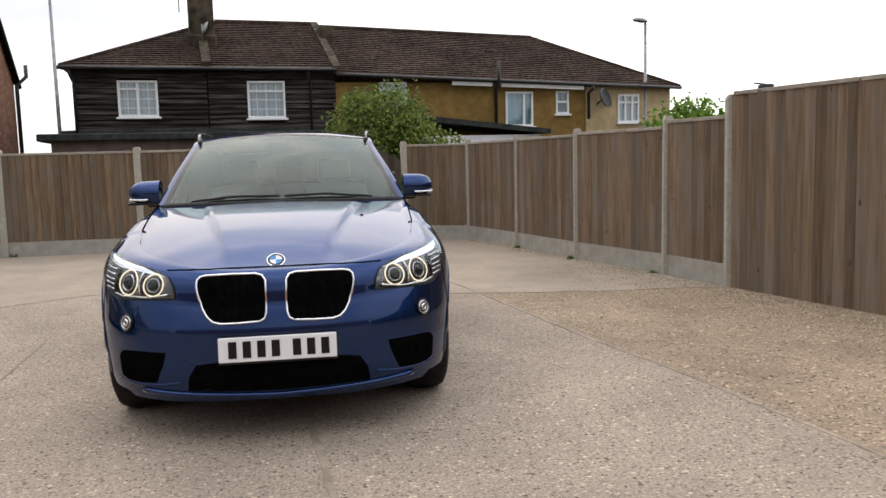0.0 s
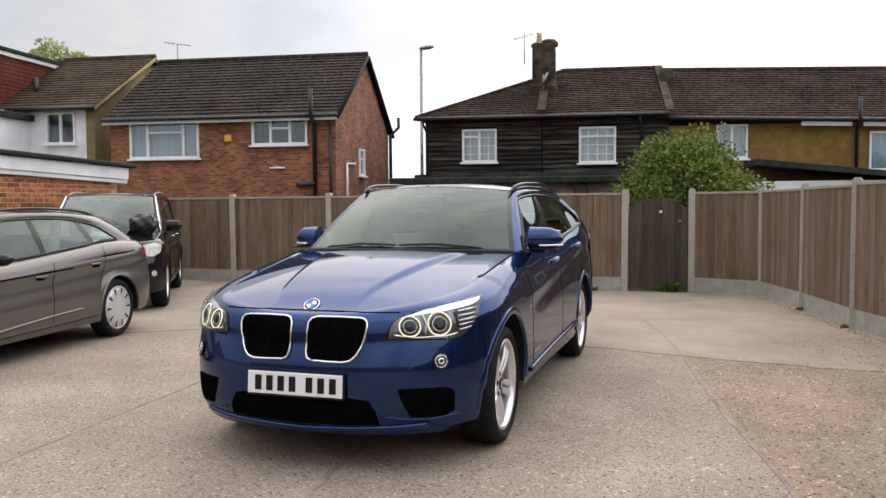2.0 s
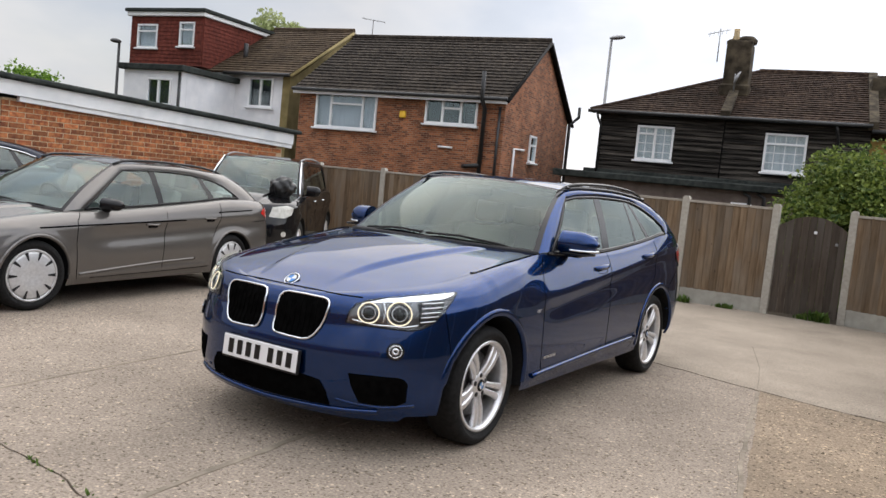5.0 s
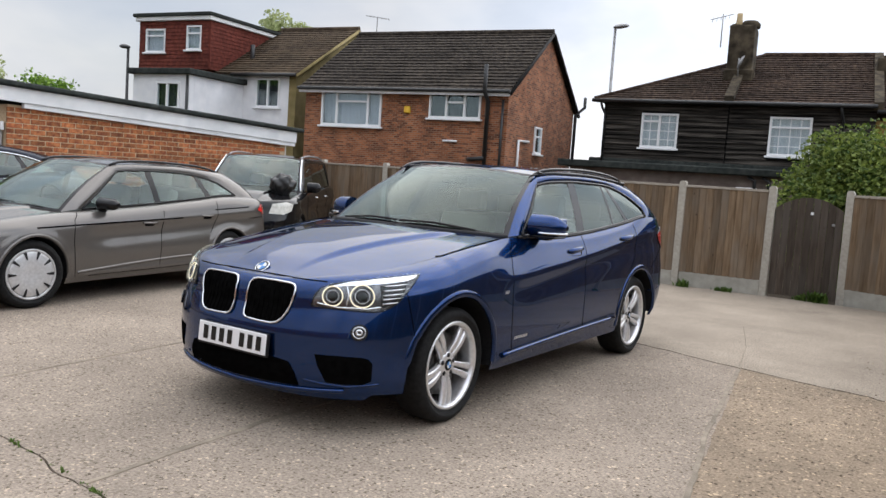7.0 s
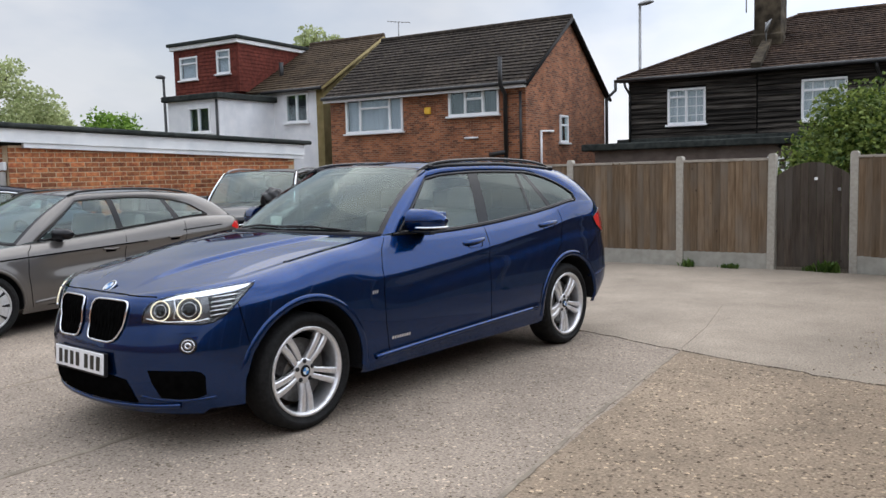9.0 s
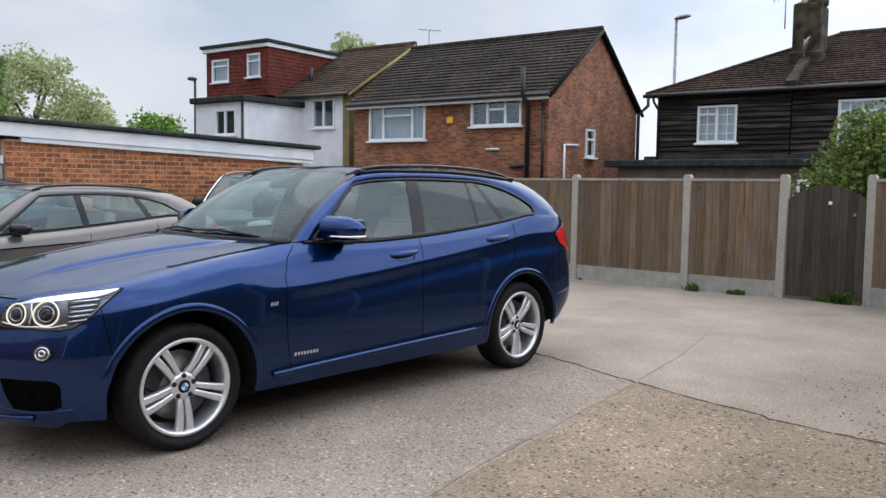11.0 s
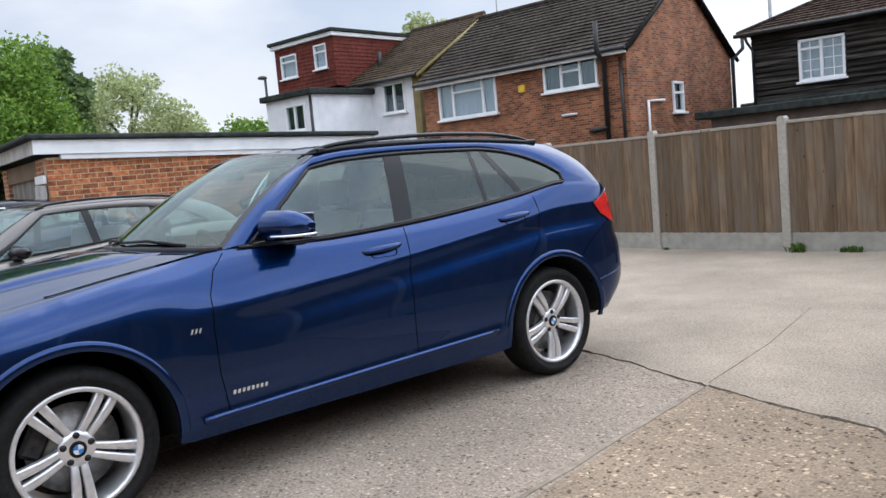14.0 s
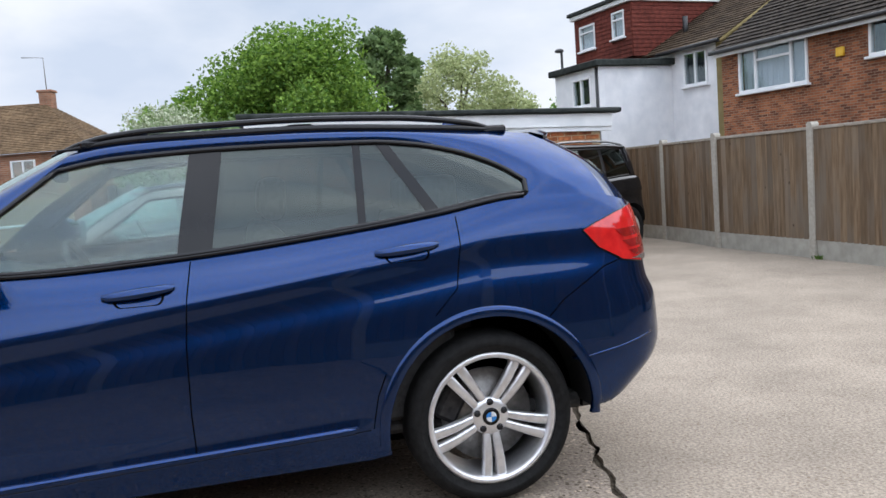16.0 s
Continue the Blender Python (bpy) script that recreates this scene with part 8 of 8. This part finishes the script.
def tree(x, y, height, wide, label, material, seed, count, size, low=0.25, clump=0.28, name="tree", open_crown=0.0, tall=1.0):
    rr = random.Random(seed)
    e = thing(name, pose(x, y, 0), label, "tree" if name == "tree" else "shrub")
    bm = bmesh.new()
    top = height * 0.62
    tr = max(0.02, height * 0.028)
    tube(bm, [(0, 0, -0.1), (0.02 * height * rr.uniform(-1, 1), 0.02 * height, height * 0.3), (0, 0, top)], [tr, tr * 0.75, tr * 0.3], 9)
    part("trunk", bm, BARK, e)
    clumps = []
    n = 26
    for i in range(n):
        a = 2.4 * i + rr.uniform(-0.3, 0.3)
        t = (i + 0.5) / n
        z = height * (low + (1 - low) * t * 0.92)
        prof = math.sin(math.pi * min(1.0, 0.16 + 0.80 * t) ** (1.15 / tall)) ** 0.7
        rad = wide / 2 * prof * rr.uniform(0.45, 0.86)
        c = (rad * math.cos(a), rad * math.sin(a), z)
        clumps.append((c, wide * clump * rr.uniform(0.55, 1.0) * (1 - open_crown)))
        if i % 3 == 0:
            bm = bmesh.new()
            s = Vector((0, 0, height * (0.15 + 0.4 * t)))
            tube(bm, [s, s.lerp(Vector(c), 0.5) + Vector((0, 0, 0.05 * height)), c], [tr * 0.45, tr * 0.3, tr * 0.08], 6)
            part("limb", bm, BARK, e)
    ob = new("crown", leaves("crown", clumps, count, size, material, rr))
    ob.parent = e
    ob["kind"] = "stuff"
    return e


tree(-21.2, 3.75, 5.75, 6.2, "broad round-crowned tree in fresh green leaf", LEAF, 1, 60000, 0.085, low=0.2, clump=0.235)
tree(-24.5, 0.4, 4.2, 4.0, "lower green tree beside the broad one", LEAF, 11, 9000, 0.15, low=0.2)
tree(-31.9, 8.6, 8.0, 3.6, "slim dark green tree behind the garages", LEAF_DARK, 2, 9000, 0.17, low=0.25, clump=0.24, open_crown=0.15)
tree(-29.5, 6.3, 6.0, 3.4, "dark green tree behind the garages", LEAF_DARK, 12, 8000, 0.17, low=0.25, clump=0.24)
tree(-36.7, 13.3, 7.7, 6.6, "airy tree in pale spring leaf", LEAF_PALE, 3, 12000, 0.13, low=0.2, clump=0.2, open_crown=0.1)
tree(-40.0, 17.5, 5.6, 5.0, "airy tree in pale spring leaf", LEAF_PALE, 4, 7000, 0.13, low=0.2, clump=0.2)
tree(-41.0, 22.0, 5.4, 4.5, "green tree far behind the garages", LEAF, 5, 6000, 0.16, low=0.2)
tree(-20.2, 19.3, 7.3, 3.8, "airy tree in pale leaf behind the houses", LEAF_PALE, 6, 8000, 0.11, low=0.3, clump=0.2, open_crown=0.1)
tree(-17.2, 0.45, 3.45, 2.5, "hawthorn covered in white blossom", BLOSSOM, 7, 16000, 0.055, low=0.1, clump=0.3, name="shrub")
tree(-15.6, 2.0, 2.75, 2.4, "dark green shrub behind the old fence", LEAF_DARK, 17, 12000, 0.075, low=0.1, clump=0.3, name="shrub")
tree(1.44, 10.25, 2.42, 2.52, "leafy green shrub behind the gate", LEAF_BUSH, 8, 26000, 0.050, low=0.12, clump=0.27, name="shrub")
tree(12.0, 9.2, 3.05, 2.0, "green tree beyond the side fence", LEAF, 9, 7000, 0.11, low=0.25)
tree(8.3, 12.2, 2.35, 2.4, "green shrub beyond the side fence", LEAF, 10, 6000, 0.08, low=0.1, name="shrub")
tree(12.6, 3.6, 3.3, 1.8, "dark tree beyond the side fence", LEAF_DARK, 13, 14000, 0.08, low=0.2, clump=0.34)
tree(-4.9, 24.5, 4.3, 3.0, "dark tree in the gap between the houses", LEAF_DARK, 15, 5000, 0.14, low=0.2)


def weed(x, y, h, n, seed):
    rr = random.Random(seed)
    vs, fs = [], []
    for _ in range(n):
        a, lean = rr.uniform(0, 2 * math.pi), rr.uniform(0.1, 0.9)
        hh = h * rr.uniform(0.4, 1.0)
        o = Vector((rr.gauss(0, h * 0.35), rr.gauss(0, h * 0.2), 0))
        d = Vector((math.cos(a), math.sin(a), 0))
        w = Vector((-d.y, d.x, 0)) * hh * 0.10
        i = len(vs)
        vs += [o - w, o + w, o + d * hh * lean * 0.5 + w * 1.4 + Vector((0, 0, hh * 0.6)), o + d * hh * lean * 0.5 - w * 1.4 + Vector((0, 0, hh * 0.6)), o + d * hh * lean + Vector((0, 0, hh * (1.0 - 0.3 * lean)))]
        fs += [(i, i + 1, i + 2, i + 3), (i + 3, i + 2, i + 4)]
    me = bpy.data.meshes.new("weed")
    me.from_pydata(vs, [], fs)
    me.materials.append(GRASS)
    ob = new("weed", me)
    ob.matrix_basis = pose(x, y, -0.01)
    tagged(ob, "small green weed at the foot of the fence", "weed", "weeds")


for i, (x, y, h, n) in enumerate(((-0.44, 8.2, 0.22, 60), (0.18, 8.28, 0.14, 50), (0.05, 8.27, 0.12, 40), (1.38, 8.42, 0.26, 90), (1.15, 8.44, 0.14, 40), (3.30, 5.13, 0.10, 40), (3.0, 6.6, 0.10, 30), (-4.2, 8.27, 0.10, 30), (3.75, 3.7, 0.08, 30), (-2.2, 8.18, 0.08, 25))):
    weed(x, y, h * 0.75, n, 40 + i)
for i in range(26):
    rr = random.Random(i + 500)
    t = rr.random()
    x = -1.5 + 2.3 * t
    weed(x, -1.69 - 0.10 * (x + 1.55) + rr.uniform(-0.01, 0.01), rr.uniform(0.015, 0.04), 14, 600 + i)


# ---- gate, lamp posts and the far side of the yard ----
def gate():
    g = thing("garden_gate", pose(0, 0, 0), "dark arched timber gate between concrete posts", "gate")
    a, b = Vector((0.66, 8.42, 0)), Vector((1.65, 8.60, 0))
    yaw = math.degrees(math.atan2(b.y - a.y, b.x - a.x))
    m = pose(*a.lerp(b, 0.5), 0, 0, yaw)
    L = (b - a).length - 0.13
    n = 9
    for i in range(n):
        u = (i + 0.5) / n * 2 - 1
        zt = 1.44 - 0.17 * u * u
        u0, u1 = i / n * 2 - 1, (i + 1) / n * 2 - 1
        bm = bmesh.new()
        w = L / n
        prism(bm, [(-w / 2 + 0.002, 0.04), (w / 2 - 0.002, 0.04), (w / 2 - 0.002, 1.44 - 0.17 * u1 * u1), (-w / 2 + 0.002, 1.44 - 0.17 * u0 * u0)], -0.012, 0.012)
        part("gate_board", bm, TIMBER_DARK, g, at=m @ pose(u * L / 2, 0.012 + random.uniform(-0.002, 0.002), 0))
    for z in (0.25, 0.75, 1.15):
        part("gate_rail", block((-L / 2, 0.028, z), (L / 2, 0.06, z + 0.09), 0.004), TIMBER_DARK, g, at=m)
    part("gate_latch", block((0.30, -0.02, 1.06), (0.34, 0.0, 1.10), 0.006), STEEL, g, at=m)
    part("gate_plate", block((0.02, -0.006, 1.20), (0.06, 0.0, 1.24), 0.002), UPVC, g, at=m)


def lamp_post(x, y, h, yaw, label, dark=False):
    m = PIPE_BLACK if dark else STEEL
    e = thing("street_lamp", pose(x, y, 0, 0, 0, yaw), label, "street lamp", "street lamps")
    part("pole", tube(bmesh.new(), [(0, 0, 0), (0, 0, h * 0.35), (0, 0, h * 0.36), (0, 0, h - 0.05)], [0.075, 0.07, 0.05, 0.038], 10), m, e)
    bm = bmesh.new()
    bmesh.ops.create_uvsphere(bm, u_segments=14, v_segments=8, radius=1.0)
    for v in bm.verts:
        v.co = Vector((v.co.x * 0.24 + 0.17, v.co.y * 0.11, v.co.z * (0.085 if v.co.z > 0 else 0.05)))
    hd = part("lantern", bm, m, e, "grey cobra-head lantern", at=pose(0, 0, h, 0, -6, 0), smooth=True)
    part("arm", tube(bmesh.new(), [(-0.02, 0, -0.10), (0.0, 0, -0.02), (0.08, 0, 0.0)], 0.035, 8), m, hd)


gate()
lamp_post(-6.5, 19.15, 6.1, 10, "tall grey street lamp in the gap between the houses")
lamp_post(9.85, 18.3, 5.05, 185, "tall grey street lamp behind the terrace")
lamp_post(-18.8, 11.45, 4.62, 180, "street lamp with a flat dark lantern", True)


def watch_camera():
    e = thing("camera_pole", pose(8.36, 9.39, 0), "thin pole with a small dark watch camera beyond the fence", "pole")
    part("pole", tube(bmesh.new(), [(0, 0, 0), (0, 0, 2.36)], 0.03, 8), STEEL, e)
    part("cross_arm", tube(bmesh.new(), [(-0.22, 0, 2.49), (0.10, 0, 2.46)], 0.015, 6), PIPE_BLACK, e)
    part("watch_camera", block((-0.08, -0.12, 2.34), (0.12, 0.12, 2.47), 0.03, seg=2), PIPE_BLACK, e)


watch_camera()


def old_fence():
    f = thing("old_fence", pose(0, 0, 0), "old leaning grey board fence beside the garages", "fence")
    for i in range(18):
        y = 0.10 + i * 0.135
        h = 1.42 + 0.05 * math.sin(i * 1.3) + random.uniform(-0.03, 0.03)
        part("old_board", block((-0.012, -0.062, 0), (0.012, 0.062, h), 0.004), TIMBER_OLD, f, at=pose(-10.45 + random.uniform(-0.01, 0.01), y, 0, random.uniform(-1, 1), 0, 2))
    part("fence_stump", block((-0.07, -0.07, 0), (0.07, 0.07, 1.48), 0.01), TIMBER_DARK, f, at=pose(-10.4, -0.03, 0))
    part("old_rail", block((-0.06, 0.0, 1.1), (-0.03, 2.45, 1.2), 0.004), TIMBER_OLD, f, at=pose(-10.44, 0, 0))


def woven_fence():
    f = thing("woven_fence", pose(0, 0, 0), "pale brown lap fence panels with arched tops", "fence")
    wood = mat("pale_lap_timber", (0.26, 0.18, 0.10), (0.38, 0.28, 0.17), 9, 0.85, bump=0.3, each=0.15, stretch=(0.6, 0.6, 5))
    for k in range(5):
        y0 = -1.2 - k * 1.85
        for r in range(11):
            z = 0.06 + r * 0.12
            part("lap_board", block((-0.008, -0.86, 0), (0.008, 0.86, 0.125), 0.002), wood, f, at=pose(-13.2 + 0.004 * (r % 2), y0 - 0.92, z, 0, 3, 0))
        pts = [(-13.19, y0 - 0.92 + 0.86 * (i / 6 - 1), 1.38 + 0.16 * (1 - (i / 6 - 1) ** 2)) for i in range(13)]
        part("arched_top", tube(bmesh.new(), pts, 0.022, 6), wood, f)
        for q in range(6):
            yy = y0 - 0.92 - 0.7 + q * 0.28
            part("lattice_bar", tube(bmesh.new(), [(-13.19, yy, 1.37), (-13.19, yy + 0.12, 1.50)], 0.008, 5), wood, f)
        part("woven_post", block((-0.05, -0.05, 0), (0.05, 0.05, 1.6), 0.01), wood, f, at=pose(-13.2, y0, 0))
    r = thing("white_railing", pose(0, 0, 0), "low white painted railing before the far fence", "railing")
    for z in (0.55, 0.9):
        part("rail", tube(bmesh.new(), [(-12.2, -9.5, z), (-12.2, -1.2, z)], 0.022, 8), UPVC, r)
    for i in range(6):
        part("post", tube(bmesh.new(), [(-12.2, -9.4 + i * 1.62, 0), (-12.2, -9.4 + i * 1.62, 0.95)], 0.026, 8), UPVC, r)


def far_house():
    h = thing("far_house", pose(-25.0, -2.7, 0, 0, 0, 78) @ Matrix.Scale(0.88, 4), "brick house under a hipped brown tile roof", "house")
    # own x runs away to the right of the yard
    part("wall", block((-7.0, 0, 0), (0, 0.25, 3.35)), BRICK_FAR, h)
    part("side_wall", block((-0.25, 0.253, 0), (0, 6.0, 3.35)), BRICK_FAR, h)
    part("rear_wall", block((-7.0, 6.0, 0), (0, 6.2, 3.35)), BRICK_FAR, h)
    o = 0.3
    part("roof_front", tiled_slope((-7.3, -o, 3.35), (o, -o, 3.35), (-2.6, 3.1, 5.5), (-7.3, 3.1, 5.5), course=0.14, tile=0.3, seed=20), TILE_FAR, h)
    part("roof_hip", tiled_slope((o, -o, 3.35), (o, 6.5, 3.35), (-2.6, 3.1, 5.5), (-2.6, 3.1, 5.5), course=0.14, tile=0.3, seed=21), TILE_FAR, h)
    c = part("chimney", block((-2.75, 2.9, 4.6), (-2.25, 3.4, 5.9), 0.03), BRICK_FAR, h, "red brick chimney")
    part("chimney_cap", block((-2.8, 2.85, 5.9), (-2.2, 3.45, 6.0), 0.02), BRICK_FAR, c)
    part("aerial", tube(bmesh.new(), [(-2.5, 3.15, 5.9), (-2.5, 3.15, 7.3), (-3.35, 3.15, 7.35)], 0.02, 6), STEEL, h)
    window_1(h, -2.75, -1.85, 2.2, 3.1, -0.06, bars=(-2.3,), curtain=ROOM_SHADE)


old_fence()
woven_fence()
far_house()


# loose stones that have worked out of the strip beside the fence
def gravel():
    rr = random.Random(77)
    vs, fs = [], []
    base = [(1, 0, 0), (-1, 0, 0), (0, 1, 0), (0, -1, 0), (0, 0, 1), (0, 0, -0.4)]
    tri = [(0, 2, 4), (2, 1, 4), (1, 3, 4), (3, 0, 4), (2, 0, 5), (1, 2, 5), (3, 1, 5), (0, 3, 5)]
    for k in range(9000):
        t = rr.random()
        y = 8.0 - 13.0 * t
        fx = 2.64 + 0.249 * (8.2 - y)
        if rr.random() < 0.62 and y < 4.5:
            x = fx - abs(rr.gauss(0, 0.42)) - 0.06
        elif y < 2.9:
            x = rr.uniform(1.78 - 0.16 * (y - 3.0), fx - 0.06)
        else:
            x = fx - abs(rr.gauss(0, 0.06)) - 0.06
        s = rr.uniform(0.004, 0.011) * (1.25 if rr.random() < 0.1 else 1)
        i = len(vs)
        a = rr.uniform(0, 6.28)
        ca, sa = math.cos(a), math.sin(a)
        k1, k2 = rr.uniform(0.7, 1.3), rr.uniform(0.5, 0.9)
        for bx, by, bz in base:
            px, py = bx * s * k1 + rr.uniform(-.2, .2) * s, by * s
            vs.append((x + px * ca - py * sa, y + px * sa + py * ca, 0.001 + bz * s * k2))
        fs += [(i + p, i + q, i + r) for p, q, r in tri]
    me = bpy.data.meshes.new("gravel")
    me.from_pydata(vs, [], fs)
    me.materials.append(STONE)
    tagged(new("gravel", me), "loose tan and brown stones scattered on the strip by the fence", "gravel", kind="stuff")


STONE = leaf_mat("loose_stone", (0.10, 0.07, 0.045), (0.52, 0.42, 0.30), 0.0)
gravel()

# ---- fences and bricks, piece by piece ----
rear_fence = thing("garden_fence", pose(0, 0, 0), "weathered brown close-boarded fence with concrete posts and gravel boards", "fence")
for a, b in zip(BACK, BACK[1:]):
    fence_bay(rear_fence, a, b)
fence_bay(rear_fence, GATE_R, CORNER)
for p in BACK + [GATE_R]:
    fence_post(rear_fence, *p, 0)
side_fence = thing("garden_fence", pose(0, 0, 0), "weathered grey-brown close-boarded fence along the gravelly strip", "fence")
for i, (a, b) in enumerate(zip(RIGHT, RIGHT[1:])):
    fence_bay(side_fence, a[:2], b[:2], (a[2] if i < 4 else b[2]) - 0.06, i < 4, SIDE_MESHES)
for p in RIGHT:
    fence_post(side_fence, p[0], p[1], -14, p[2])


def garage_bricks():
    bm = block((-0.1055, -0.012, -0.0315), (0.1055, 0.02, 0.0315), 0.004)
    me = mesh_of("brick", bm, GARAGE_BRICK)
    bm = block((-0.048, -0.012, -0.0315), (0.048, 0.02, 0.0315), 0.004)
    half = mesh_of("half_brick", bm, GARAGE_BRICK)
    far = bmesh.new()
    count = 0
    for r in range(26):
        z = 0.04 + r * 0.075
        x = 0.1075 if r % 2 == 0 else 0.05
        first = r % 2 == 1
        while x < GARAGE_L - 0.04:
            near = z > 1.0 and count < 300
            w = 0.05 if first else 0.1075
            if near:
                ob = new("brick", half if first else me)
                ob.parent = GARAGE
                ob.matrix_basis = pose(x, random.uniform(-0.003, 0.002), z, 0, random.uniform(-0.4, 0.4), 0)
                count += 1
            else:
                box(far, (x - w + 0.002, -0.012, z - 0.0315), (x + w - 0.002, 0.02, z + 0.0315))
            x += (w + 0.010) + 0.1075
            first = False
    part("brick_courses", far, GARAGE_BRICK, GARAGE)["kind"] = "stuff"


garage_bricks()
